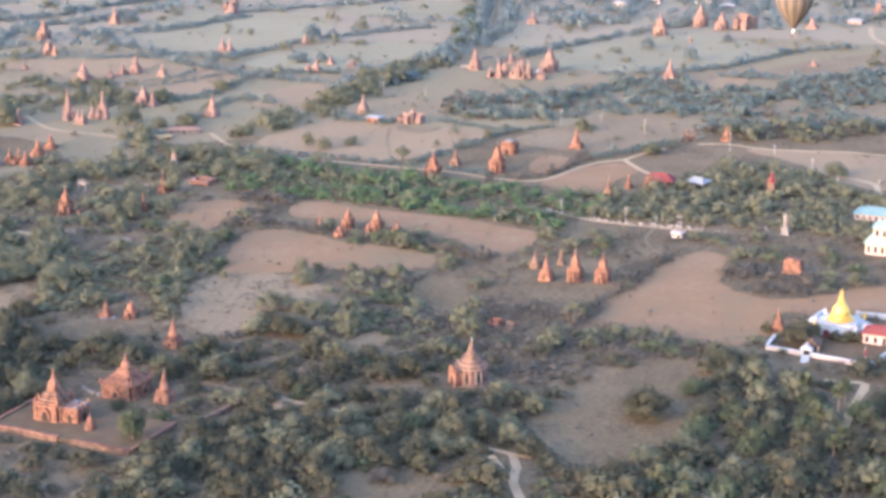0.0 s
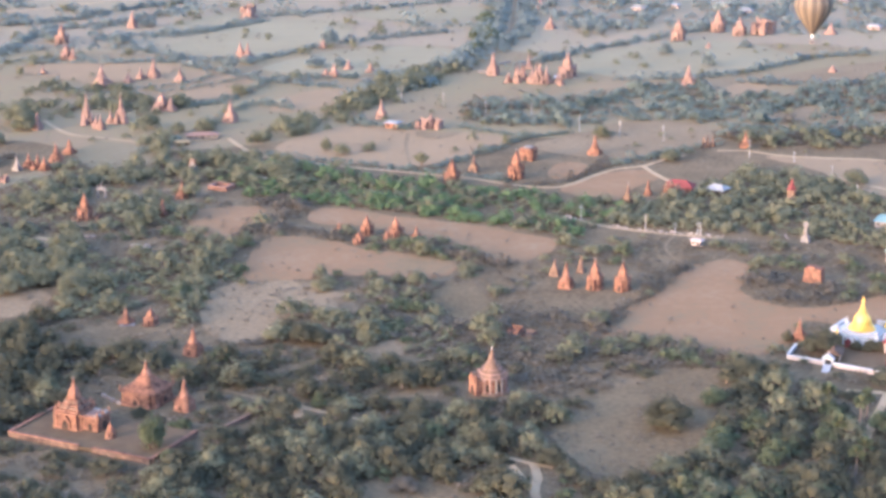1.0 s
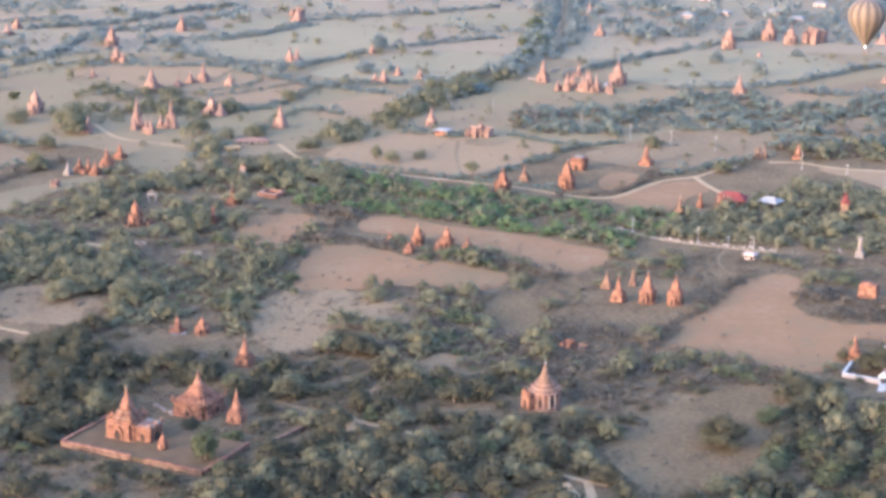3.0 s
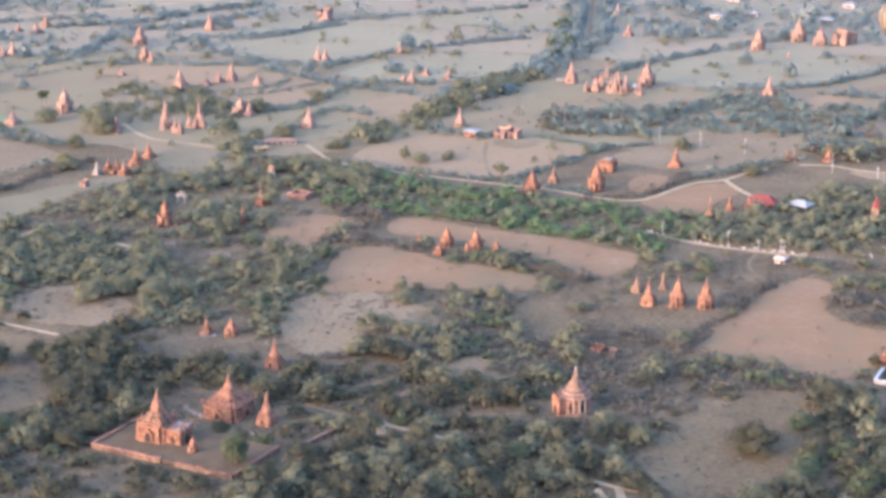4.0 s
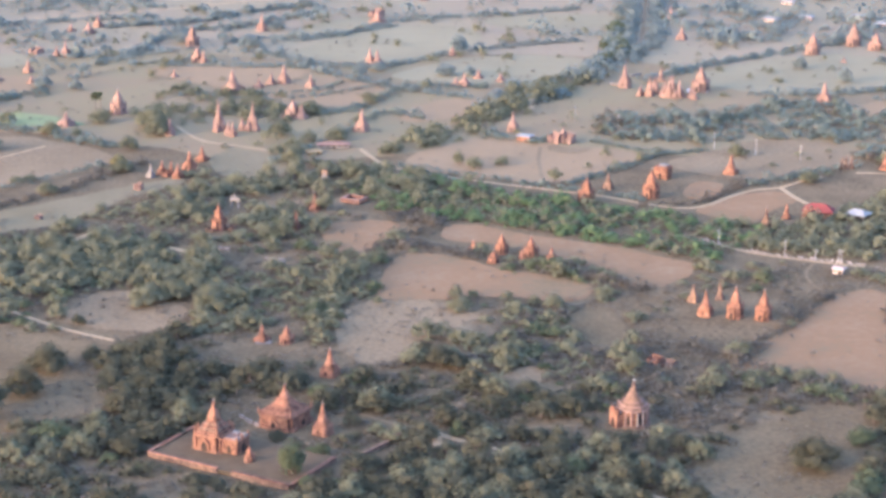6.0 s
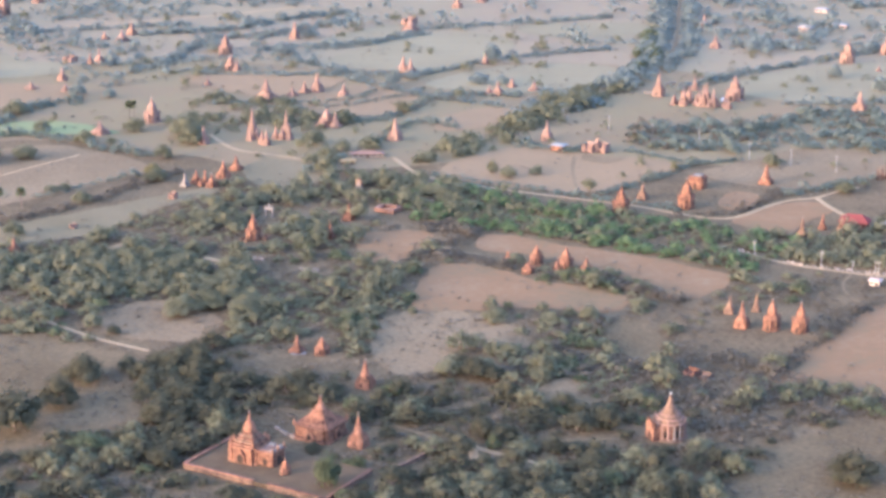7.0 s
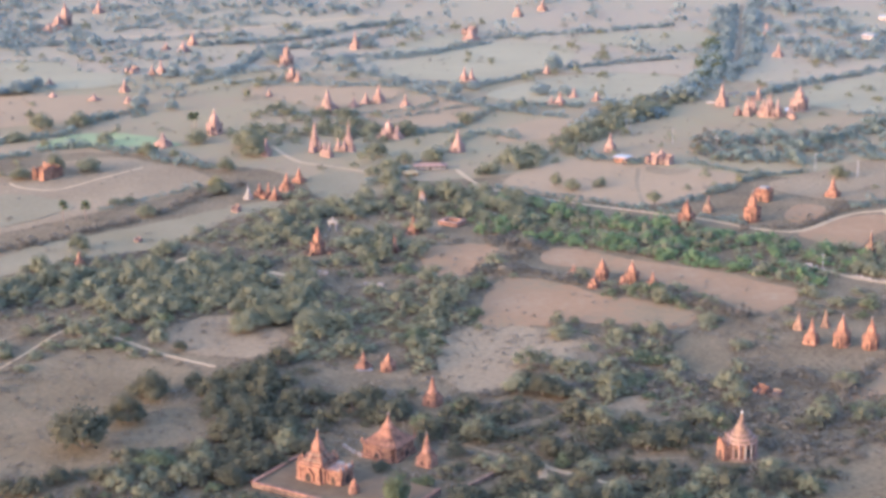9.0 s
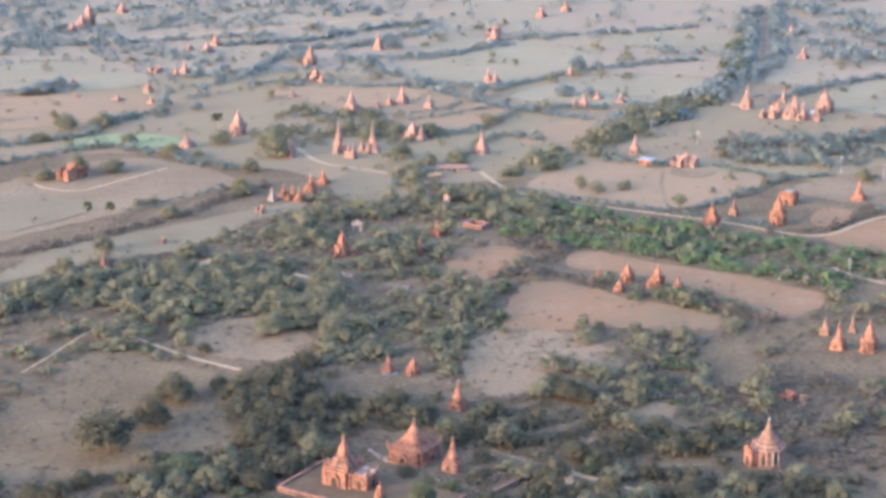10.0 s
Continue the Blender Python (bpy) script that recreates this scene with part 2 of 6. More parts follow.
def field(points, mat, label, z=0.10, clear=True):
    points = rounded(points)
    wavy = []
    for a, b in zip(points, points[1:] + points[:1]):
        n = max(1, int(math.dist(a, b) / 4))
        for k in range(n):
            x, y = a[0] + (b[0] - a[0]) * k / n, a[1] + (b[1] - a[1]) * k / n
            wavy.append((x + 1.8 * noise.noise(Vector((x * 0.12, y * 0.12, 1))), y + 2.8 * noise.noise(Vector((x * 0.12, y * 0.12, 7)))))
    if clear:
        FIELDS.append(np.array(points))
    return sheet("field", wavy, z + 0.02 * len(FIELDS) / 10, mat, label, "field")


def smooth_line(points, step=4.0):
    out = []
    p = [points[0]] + list(points) + [points[-1]]
    for n in range(1, len(p) - 2):
        a, b, c, d = (Vector(q).to_2d() for q in p[n - 1 : n + 3])
        k = max(2, int((c - b).length / step))
        for i in range(k):
            t = i / k
            out.append(0.5 * ((2 * b) + (c - a) * t + (2 * a - 5 * b + 4 * c - d) * t * t + (3 * b - a - 3 * c + d) * t ** 3))
    out.append(Vector(p[-1]).to_2d())
    return out


def road(points, width, mat, label, z=0.22):
    line = smooth_line(points)
    LANES.append((np.array([tuple(q) for q in line]), width))
    bm, last = bmesh.new(), None
    for n, q in enumerate(line):
        d = (line[min(n + 1, len(line) - 1)] - line[max(n - 1, 0)]).normalized()
        s = Vector((-d.y, d.x)) * width * (0.5 + 0.12 * noise.noise(Vector((q.x * 0.2, q.y * 0.2, 3))))
        now = [bm.verts.new((*(q + s), z - 0.06)), bm.verts.new((*q, z)), bm.verts.new((*(q - s), z - 0.06))]
        if last:
            bm.faces.new((last[0], last[1], now[1], now[0]))
            bm.faces.new((last[1], last[2], now[2], now[1]))
        last = now
    bmesh.ops.recalc_face_normals(bm, faces=bm.faces)
    return tagged(part("road", bm, mat), label, "road", "", "structure")


bm = bmesh.new()
bmesh.ops.create_grid(bm, x_segments=40, y_segments=40, size=4500)
tagged(part("ground", bm, M_GROUND), "flat dry plain of brown grass and dusty earth", "ground", "", "structure").location = (0, 600, 0)
field([(-900, 905), (-352.6, 823.6), (-298.1, 873.0), (-207.7, 840.4), (-166.2, 814.0), (-102.3, 829.9), (-53.5, 870.7), (20.6, 840.6), (111.8, 869.8), (210.9, 839.7), (700, 900), (1500, 1700), (300, 2600), (-1500, 1800)], M_FARM, "wide dry farmland, partly paled for haze, out to the horizon", z=0.03, clear=False)
field([(-1000, 1080), (-412.1, 976.0), (-321.6, 1058.0), (-239.0, 1075.8), (-155.1, 1041.2), (-85.7, 1087.1), (-6.7, 1086.4), (56.9, 1044.6), (160.5, 1107.6), (261.5, 1055.1), (800, 1000), (1600, 1800), (300, 2700), (-1600, 1900)], M_FARM_HAZED, "haze-paled farmland out to the horizon", z=0.06, clear=False)
field([(-86.6, 638.2), (-84.3, 674.4), (-75.0, 686.0), (-55.0, 676.7), (-45.8, 665.3), (-24.8, 659.4), (-11.3, 652.1), (-8.5, 640.8), (-12.9, 629.9), (-27.7, 628.6), (-45.8, 634.0), (-59.4, 630.0), (-68.8, 625.3), (-82.6, 625.3)], M_PINK, "ploughed reddish field among scrub and brick shrines", z=0.16)
field([(-96.2, 610.4), (-85.0, 628.6), (-67.1, 627.3), (-53.8, 622.0), (-43.8, 604.1), (-41.0, 588.8), (-55.7, 587.1), (-65.0, 587.1), (-68.5, 568.7), (-74.8, 560.9), (-84.9, 563.1), (-92.2, 580.0)], M_TAN, "bare greyish fallow field bordering reddish soil")
field([(-70.5, 719.7), (-58.7, 725.8), (-31.0, 710.3), (-4.4, 700.3), (12.8, 689.8), (29.9, 677.3), (25.8, 663.7), (16.2, 649.2), (6.0, 647.1), (-6.3, 663.8), (-17.0, 677.4), (-30.0, 685.1), (-48.0, 700.4), (-65.3, 698.0)], M_PINK, "long strip of ploughed reddish soil behind shrines")
field([(74.8, 647.0), (85.8, 654.9), (94.4, 650.6), (95.6, 636.6), (87.4, 619.9), (91.2, 605.2), (103.2, 596.6), (118.8, 600.3), (129.9, 609.0), (146.1, 613.4), (154.0, 597.8), (140.6, 571.5), (131.6, 580.0), (113.7, 582.3), (103.1, 584.7), (96.2, 557.8), (83.4, 548.2), (66.9, 556.1), (48.0, 562.1), (29.6, 567.6), (43.6, 588.8), (58.0, 616.7)], M_PINK, "broad ploughed reddish field beside a gilded pagoda")
field([(48.9, 531.0), (61.8, 541.0), (71.3, 534.5), (72.3, 512.9), (67.2, 492.8), (56.0, 470.1), (43.9, 452.9), (29.4, 454.7), (21.2, 470.1), (16.3, 485.5), (22.3, 499.3), (36.3, 517.5)], M_DRY, "dry clearing dotted with small shrubs")
field([(-32.5, 455.3), (-19.3, 456.1), (-5.9, 448.8), (-1.5, 433.2), (-33.9, 433.1)], M_DRY, "small bare clearing among trees")
field([(-117.9, 714.7), (-106.1, 725.9), (-86.0, 728.5), (-84.5, 704.6), (-92.1, 694.8), (-92.7, 682.1), (-100.0, 672.9), (-109.6, 688.5)], M_PINK, "small reddish bare field")
field([(-138.2, 734.8), (-129.5, 759.7), (-111.8, 759.7), (-111.9, 734.8), (-124.0, 725.1)], M_TAN, "bare earth round a brick stupa", clear=False)
field([(-194.9, 595.9), (-189.2, 618.6), (-175.8, 629.6), (-150.1, 617.3), (-143.2, 597.6), (-153.3, 582.6), (-171.5, 587.5), (-184.0, 591.6)], M_TAN, "dry clearing crossed by a pale path")
field([(-225.8, 550.1), (-223.7, 576.7), (-211.3, 592.2), (-188.8, 581.0), (-163.2, 569.1), (-174.6, 556.4), (-151.5, 535.0), (-150.6, 517.1), (-166.3, 500.2), (-174.9, 484.9), (-195.2, 482.4), (-212.6, 472.5), (-232.7, 515.8)], M_DRY, "wide dry clearing with a few round trees")
field([(-71.1, 469.9), (-59.2, 482.9), (-54.9, 479.6), (-65.5, 465.2)], M_PINK, "small patch of bare reddish ground")
field([(-98.2, 827.6), (-69.5, 870.7), (-48.6, 879.3), (-31.8, 862.0), (-5.3, 859.5), (18.1, 846.4), (-2.6, 816.2), (-24.4, 789.9), (-54.0, 795.2), (-84.6, 805.8)], M_PINK_HAZED, "fallow reddish field along a road")
field([(26.5, 781.6), (34.6, 804.2), (47.8, 796.8), (43.2, 778.6), (29.6, 768.8)], M_PINK, "small reddish field behind brick shrines")
field([(29.1, 755.4), (58.1, 786.6), (70.2, 786.5), (76.0, 770.6), (60.6, 755.3), (54.3, 731.6), (36.8, 744.3)], M_PINK, "reddish field inside a road bend")
field([(17.9, 834.9), (47.3, 858.0), (64.9, 884.9), (102.6, 883.5), (107.8, 869.8), (106.9, 840.2), (86.3, 826.8), (64.4, 805.2), (34.9, 812.8)], M_TAN, "open fallow field with a stupa")
field([(118.7, 813.5), (144.9, 813.4), (191.4, 798.4), (177.0, 734.0), (152.7, 749.4), (145.2, 786.2)], M_PINK_HAZED, "reddish field between dusty lanes")
field([(113.0, 939.4), (133.8, 979.0), (152.0, 971.3), (143.4, 952.1), (118.4, 936.6)], M_PINK_HAZED, "reddish field among dark scrub", z=0.2)
field([(135.3, 885.8), (157.7, 923.9), (171.4, 906.3), (162.3, 885.7)], M_TAN, "bare patch among dark scrub")
field([(184.2, 901.0), (215.8, 907.4), (207.2, 869.3), (189.4, 873.0)], M_TAN, "bare patch among dark scrub")
field([(152.3, 983.5), (185.7, 1021.5), (253.6, 1048.1), (240.7, 992.1), (186.4, 974.0)], M_TAN, "wide pale fallow field", z=0.2)
field([(34.1, 1022.8), (74.7, 1074.6), (127.5, 1111.8), (158.4, 1092.4), (180.9, 1048.7), (164.9, 1026.7), (139.5, 999.2), (111.2, 990.0), (72.0, 987.1)], M_PALE, "wide pale straw field", z=0.2)
field([(-14.8, 965.0), (9.0, 1000.2), (52.4, 957.1), (11.5, 945.8)], M_FARM, "fallow ground round a cluster of stupas", z=0.2)
field([(-195.6, 1064.4), (-148.2, 1167.6), (-100.0, 1182.2), (-76.8, 1154.2), (-81.6, 1098.4), (-120.6, 1044.4), (-157.1, 1055.1)], M_PALE, "pale straw field edged by hedges", z=0.2)
field([(-123.9, 1017.4), (-84.9, 1076.0), (-39.6, 1086.7), (-9.9, 1075.4), (-21.8, 1023.2), (-54.5, 994.3), (-113.2, 1004.3)], M_PALE, "pale straw field with scattered trees", z=0.2)
field([(-107.6, 900.1), (-100.9, 943.7), (-76.6, 965.4), (-63.4, 943.4), (-83.2, 905.2)], M_PINK_HAZED, "reddish fallow field", z=0.2)
field([(-183.9, 947.1), (-164.2, 1017.7), (-127.5, 996.5), (-108.4, 973.1), (-128.7, 935.4), (-158.0, 921.7)], M_PINK_HAZED, "reddish fallow field near stupas", z=0.2)
field([(-266.9, 1018.5), (-233.1, 1035.0), (-172.6, 1031.1), (-161.6, 1021.0), (-184.3, 973.7), (-214.7, 976.9)], M_PINK_HAZED, "reddish fallow field beyond stupas", z=0.2)
field([(-201.4, 1147.1), (-160.9, 1212.0), (-135.6, 1198.1), (-164.9, 1134.5), (-194.9, 1118.8)], M_PALE, "pale straw field", z=0.2)
field([(-91.0, 1206.6), (-29.7, 1231.5), (18.4, 1226.2), (-3.6, 1179.0), (-63.5, 1166.7)], M_PALE, "pale straw field", z=0.2)
field([(-279.4, 646.7), (-276.2, 698.6), (-245.7, 726.5), (-214.4, 760.7), (-186.7, 789.9), (-181.7, 771.8), (-199.3, 758.0), (-213.3, 710.0), (-236.4, 695.5), (-257.7, 677.8)], M_OLIVE, "long grazed grass field between hedges")
field([(-332.3, 784.5), (-319.7, 822.0), (-291.8, 852.8), (-267.4, 853.4), (-225.3, 825.6), (-219.2, 805.7), (-229.7, 791.7), (-251.9, 763.5), (-278.9, 733.6), (-299.7, 699.7)], M_TAN, "grazed field with a ruined shrine")
field([(-328.7, 775.2), (-300.9, 783.3), (-268.1, 768.1), (-277.7, 744.3), (-304.2, 711.3)], M_OLIVE, "thin grass over fallow soil", z=0.3, clear=False)
field([(-327.0, 862.6), (-320.1, 897.4), (-291.5, 908.2), (-263.9, 891.4), (-249.3, 878.6), (-277.1, 877.8), (-303.5, 872.4)], M_CROP, "bright green irrigated crop field")
field([(-410.4, 971.7), (-351.3, 993.5), (-304.3, 995.7), (-300.7, 961.0), (-317.0, 934.2), (-353.2, 908.9), (-380.7, 895.5)], M_PINK_HAZED, "reddish fallow field edged by trees", z=0.2)
field([(-446.7, 1064.9), (-384.9, 1097.1), (-361.7, 1057.0), (-327.2, 1054.0), (-324.9, 1011.9), (-417.7, 990.6)], M_PALE, "pale field with a clump of trees", z=0.2)
field([(-167.9, 823.9), (-184.5, 843.1), (-156.7, 833.6), (-136.3, 817.5), (-148.9, 801.1)], M_OLIVE, "grazed grass beside a dusty lane")
field([(-186.7, 835.9), (-148.7, 832.3), (-138.1, 813.5), (-150.1, 782.3), (-172.9, 787.4)], M_OLIVE, "grazed grass beside stupas")

field([(18.3, 616.7), (22.9, 638.0), (33.5, 650.6), (51.3, 643.6), (57.0, 623.2), (51.0, 600.9), (40.7, 587.0), (25.9, 587.0)], M_GROUND, "trampled dry ground round a group of stupas", z=0.05)
field([(-19.5, 616.7), (-6.0, 629.9), (3.7, 604.0), (-3.7, 574.3), (-15.0, 591.8)], M_DRY, "thin pale grass in scrub", z=0.06)
field([(-40.4, 552.4), (-28.7, 565.9), (-17.8, 557.7), (-29.5, 544.5)], M_TAN, "thin pale grass in scrub", z=0.06)
field([(-29.6, 512.8), (-20.0, 521.2), (-5.0, 512.8), (-19.5, 507.3)], M_GROUND, "thin dry grass in scrub", z=0.06)
field([(-48.0, 548.0), (-34.0, 553.0), (-22.0, 547.0), (-12.0, 552.0), (-14.0, 545.0), (-28.0, 539.0), (-44.0, 541.0)], M_DRY, "winding strip of thin grass between thickets", z=0.07)
field([(-29.7, 862.0), (-21.1, 857.2), (-12.0, 861.9), (-9.2, 852.4), (-23.4, 845.5), (-31.4, 850.2)], M_TAN, "trampled bare ground beside a ruin", z=0.24)

# lanes
DUST = "pale dusty lane across the dry plain"
road([(-116.6, 845.9), (-109.4, 829.9), (-103.5, 818.8), (-95.0, 810.1), (-84.3, 803.7), (-63.8, 794.2), (-43.7, 785.9), (-24.1, 778.8), (-4.8, 771.8), (14.0, 760.2), (29.2, 756.4), (37.7, 763.0), (47.9, 777.6), (58.3, 788.6), (69.6, 793.7), (79.2, 805.1), (89.5, 813.6)], 2.4, M_ROAD, "long pale dusty road edged by hedges")
road([(69.6, 793.7), (73.3, 780.5), (78.1, 767.7)], 2.6, M_ROAD, DUST)
road([(-210.4, 883.9), (-198.5, 862.9), (-188.8, 852.1), (-174.5, 846.2), (-149.6, 834.6)], 2.2, M_ROAD, DUST)
road([(104.8, 822.3), (118.6, 822.2), (130.1, 814.5), (149.1, 809.1), (168.5, 806.9), (186.5, 798.4)], 2.6, M_ROAD, DUST)
road([(147.6, 778.2), (153.6, 766.4), (165.4, 755.0), (168.9, 747.5), (165.9, 727.8)], 2.6, M_ROAD, DUST)
road([(30.9, 711.0), (39.3, 703.5), (49.7, 695.3), (60.1, 690.5), (74.6, 684.9), (90.0, 681.0)], 2.4, M_ROAD, "pale road lined with white stones")
road([(72.4, 684.9), (67.4, 669.6), (69.4, 654.2), (76.3, 642.1)], 1.2, M_TAN, DUST)
road([(-55.7, 508.2), (-50.1, 503.6), (-44.2, 500.5)], 2.6, M_ROAD, DUST)
road([(-54.0, 507.2), (-52.8, 501.0), (-52.0, 496.6)], 3.2, M_ROAD, DUST)
road([(-37.1, 497.0), (-33.4, 494.4)], 1.7, M_ROAD, DUST)
road([(-28.7, 512.3), (-21.4, 514.2), (-14.1, 515.6)], 1.1, M_TAN, DUST)
road([(-8.1, 479.7), (-3.9, 476.4)], 1.9, M_ROAD, DUST)
road([(6.0, 468.5), (11.9, 464.6), (18.1, 461.5)], 1.9, M_ROAD, DUST)
road([(7.1, 463.0), (9.7, 454.7), (12.7, 445.2)], 2.2, M_ROAD, DUST)
road([(12.8, 464.6), (13.8, 454.7), (12.7, 445.2), (15.3, 429.9)], 2.6, M_ROAD, DUST)
road([(106.0, 520.4), (112.3, 518.5), (117.3, 517.1), (113.1, 506.1), (107.2, 490.8), (103.3, 480.3)], 2.7, M_ROAD, DUST)
road([(-76.1, 518.6), (-67.1, 512.6), (-58.4, 506.7)], 1.1, M_TAN, DUST)
road([(-208.5, 603.6), (-193.9, 592.6), (-182.1, 584.5), (-163.8, 575.4)], 1.9, M_ROAD, "bright pale path across a clearing")
road([(-247.6, 573.8), (-242.4, 591.3), (-233.9, 607.1), (-221.2, 617.8)], 1.3, M_TAN, DUST)
road([(-233.4, 563.7), (-229.2, 581.6), (-224.9, 604.0), (-218.6, 615.7)], 1.1, M_ROAD, DUST)
road([(-215.3, 676.3), (-207.4, 687.6), (-199.9, 702.2)], 3.5, M_ROAD, DUST)
road([(-133.9, 555.4), (-128.6, 551.1), (-125.7, 550.5)], 1.9, M_ROAD, DUST)
road([(-312.6, 801.9), (-306.1, 794.6), (-288.3, 791.7), (-274.5, 813.6), (-261.2, 836.4)], 1.5, M_ROAD, DUST)
road([(246.0, 1130.4), (240.0, 1095.4), (243.2, 1065.9)], 3.2, M_ROAD, DUST)
road([(-368.6, 1173.3), (-297.0, 1215.3), (-224.2, 1275.5)], 3.2, M_ROAD, "straight pale road far across the plain")
road([(14.0, 1109.0), (19.2, 1159.5), (22.3, 1238.0), (26.5, 1341.1)], 2.4, M_TAN, "straight pale road between rows of trees")
road([(-149.7, 672.7), (-158.8, 675.2), (-168.5, 680.5)], 2.6, M_ROAD, DUST)
road([(-34.3, 857.3), (-34.3, 829.5), (-31.5, 797.2)], 1.8, M_TAN, "faint dusty track across a fallow field")


# ---- plants ----
rng = np.random.default_rng(5)


def core(centre, radius, flat, cuts, r):
    """Vertices, quads and normals of a lumpy rounded mass of twigs and leaves, from a cube of cuts x cuts faces a side."""
    verts, faces, normals = [], [], []
    spots = {}
    steps_1 = np.linspace(-1, 1, cuts + 1)
    for axis in range(3):
        for sign in (-1, 1):
            def at(i, j):
                q = np.zeros(3)
                q[axis], q[(axis + 1) % 3], q[(axis + 2) % 3] = sign, steps_1[i] * sign, steps_1[j]
                key = tuple(np.round(q, 3))
                if key not in spots:
                    d = q / np.linalg.norm(q)
                    p = np.array(centre) + radius * r.uniform(0.86, 1.12) * d * (1, 1, flat)
                    p[2] = max(p[2], 0.03)
                    spots[key] = len(verts)
                    verts.append(tuple(p))
                    n = 0.34 * d + np.array((0, 0, 0.6)) + r.normal(size=3) * 0.14
                    normals.append(tuple(n / np.linalg.norm(n)))
                return spots[key]
            for i in range(cuts):
                for j in range(cuts):
                    faces.append((at(i, j), at(i + 1, j), at(i + 1, j + 1), at(i, j + 1)))
    return verts, faces, normals


def leafy(seed, lobes, cards, size, flat=0.72, cuts=2):
    """Vertices and quads of a crown 1 m in radius that stands on z=0: twiggy masses under leaf sprays, in clumps with gaps between."""
    r = np.random.default_rng(seed)
    verts, faces, normals, centres = [], [], [], []
    for n in range(lobes):
        a = 2 * math.pi * (n + r.uniform(-0.35, 0.35)) / max(lobes - 1, 1)
        d = 0 if n == 0 else r.uniform(0.38, 0.74)
        s = 0.86 if lobes == 1 else 0.54 if n == 0 else r.uniform(0.22, 0.42)
        centres.append((d * math.cos(a), d * math.sin(a), flat * (0.66 - 0.55 * d + r.uniform(-0.1, 0.16)), s))
    weight = np.array([s * s for *_, s in centres])
    for (cx, cy, cz, s), share in zip(centres, weight / weight.sum()):
        if cuts:
            v, f, nv = core((cx, cy, cz), s * 0.62, flat, cuts, r)
            faces += [tuple(len(verts) + k for k in q) for q in f]
            verts += v
            normals += nv
        for _ in range(max(3, int(cards * share))):
            d = r.normal(size=3)
            d[2] = abs(d[2]) if r.uniform() < 0.75 else -0.5 * abs(d[2])
            d /= np.linalg.norm(d)
            p = np.array((cx, cy, cz)) + s * (0.62 + 0.56 * r.uniform() ** 0.7) * d * (1, 1, flat)
            p[2] = max(p[2], 0.04)
            nrm = d + (0, 0, 0.35) + r.normal(size=3) * 0.3
            nrm /= np.linalg.norm(nrm)
            bent = 0.36 * d + np.array((0, 0, 0.55)) + r.normal(size=3) * 0.17
            normals += [tuple(bent / np.linalg.norm(bent))] * 4
            t1 = np.cross(nrm, r.normal(size=3))
            t1 /= np.linalg.norm(t1)
            t2 = np.cross(nrm, t1)
            w, h = size * r.uniform(0.6, 1.35), size * r.uniform(0.45, 0.95)
            base = len(verts)
            verts += [tuple(p - w * t1), tuple(p - h * t2 + 0.2 * h * nrm), tuple(p + w * t1), tuple(p + h * t2 + 0.2 * h * nrm)]
            faces.append((base, base + 1, base + 2, base + 3))
    return np.array(verts), np.array(faces), np.array(normals)


def mesh_from(name, verts, faces, normals, mat):
    me = bpy.data.meshes.new(name)
    me.vertices.add(len(verts))
    me.vertices.foreach_set("co", np.asarray(verts, np.float32).ravel())
    me.loops.add(4 * len(faces))
    me.loops.foreach_set("vertex_index", np.asarray(faces, np.int32).ravel())
    me.polygons.add(len(faces))
    me.polygons.foreach_set("loop_start", np.arange(0, 4 * len(faces), 4, dtype=np.int32))
    me.update(calc_edges=True)
    me.attributes.new("custom_normal", "FLOAT_VECTOR", "POINT").data.foreach_set("vector", np.asarray(normals, np.float32).ravel())
    me.materials.append(mat)
    me.shade_smooth()
    return me


BUSHES = [leafy(20 + n, 6 + n % 4, 118, 0.086, cuts=1) for n in range(8)]
MID = [leafy(30 + n, 3 + n % 3, 54, 0.125, cuts=1) for n in range(6)]
LOW = [leafy(60 + n, 1 + n % 3, 20, 0.18, cuts=0) for n in range(6)]
SMALL = [leafy(40 + n, 1 + n % 3, 40, 0.165, cuts=0) for n in range(6)]
TUFT = [leafy(80 + n, 1, 9, 0.42, cuts=0) for n in range(4)]


def inside(points, poly):
    x, y = points[:, 0], points[:, 1]
    hit = np.zeros(len(points), bool)
    for (ax, ay), (bx, by) in zip(poly, np.roll(poly, -1, 0)):
        cross = (ay > y) != (by > y)
        hit ^= cross & (x < (bx - ax) * (y - ay) / (by - ay + 1e-12) + ax)
    return hit


MOUND = (105.0, 619.0, 20.0)  # round the ruined block only thorn grows


def free_of(points, radius, fields=True, lanes=True, mound=True):
    """Which points lie off the fields, lanes and monuments."""
    ok = np.ones(len(points), bool)
    if fields:
        shaky = points + rng.normal(0, 1.6, points.shape)
        for poly in FIELDS:
            ok &= ~inside(shaky, poly)
    if lanes:
        for line, width in LANES:
            d = np.hypot(points[:, None, 0] - line[None, :, 0], points[:, None, 1] - line[None, :, 1]).min(1)
            ok &= d > width * 0.5 + 0.75 * radius
    if mound:
        ok &= np.hypot(points[:, 0] - MOUND[0], points[:, 1] - MOUND[1]) > MOUND[2]
    for x, y, r in KEEP:
        ok &= np.hypot(points[:, 0] - x, points[:, 1] - y) > r + 0.55 * radius
    return ok


def clumps(points):
    """Slow noise over the plan, about 0 to 1."""
    return np.array([0.5 + 0.55 * noise.noise(Vector((x * 0.022, y * 0.022, 0))) + 0.3 * noise.noise(Vector((x * 0.07, y * 0.07, 5))) for x, y in points])


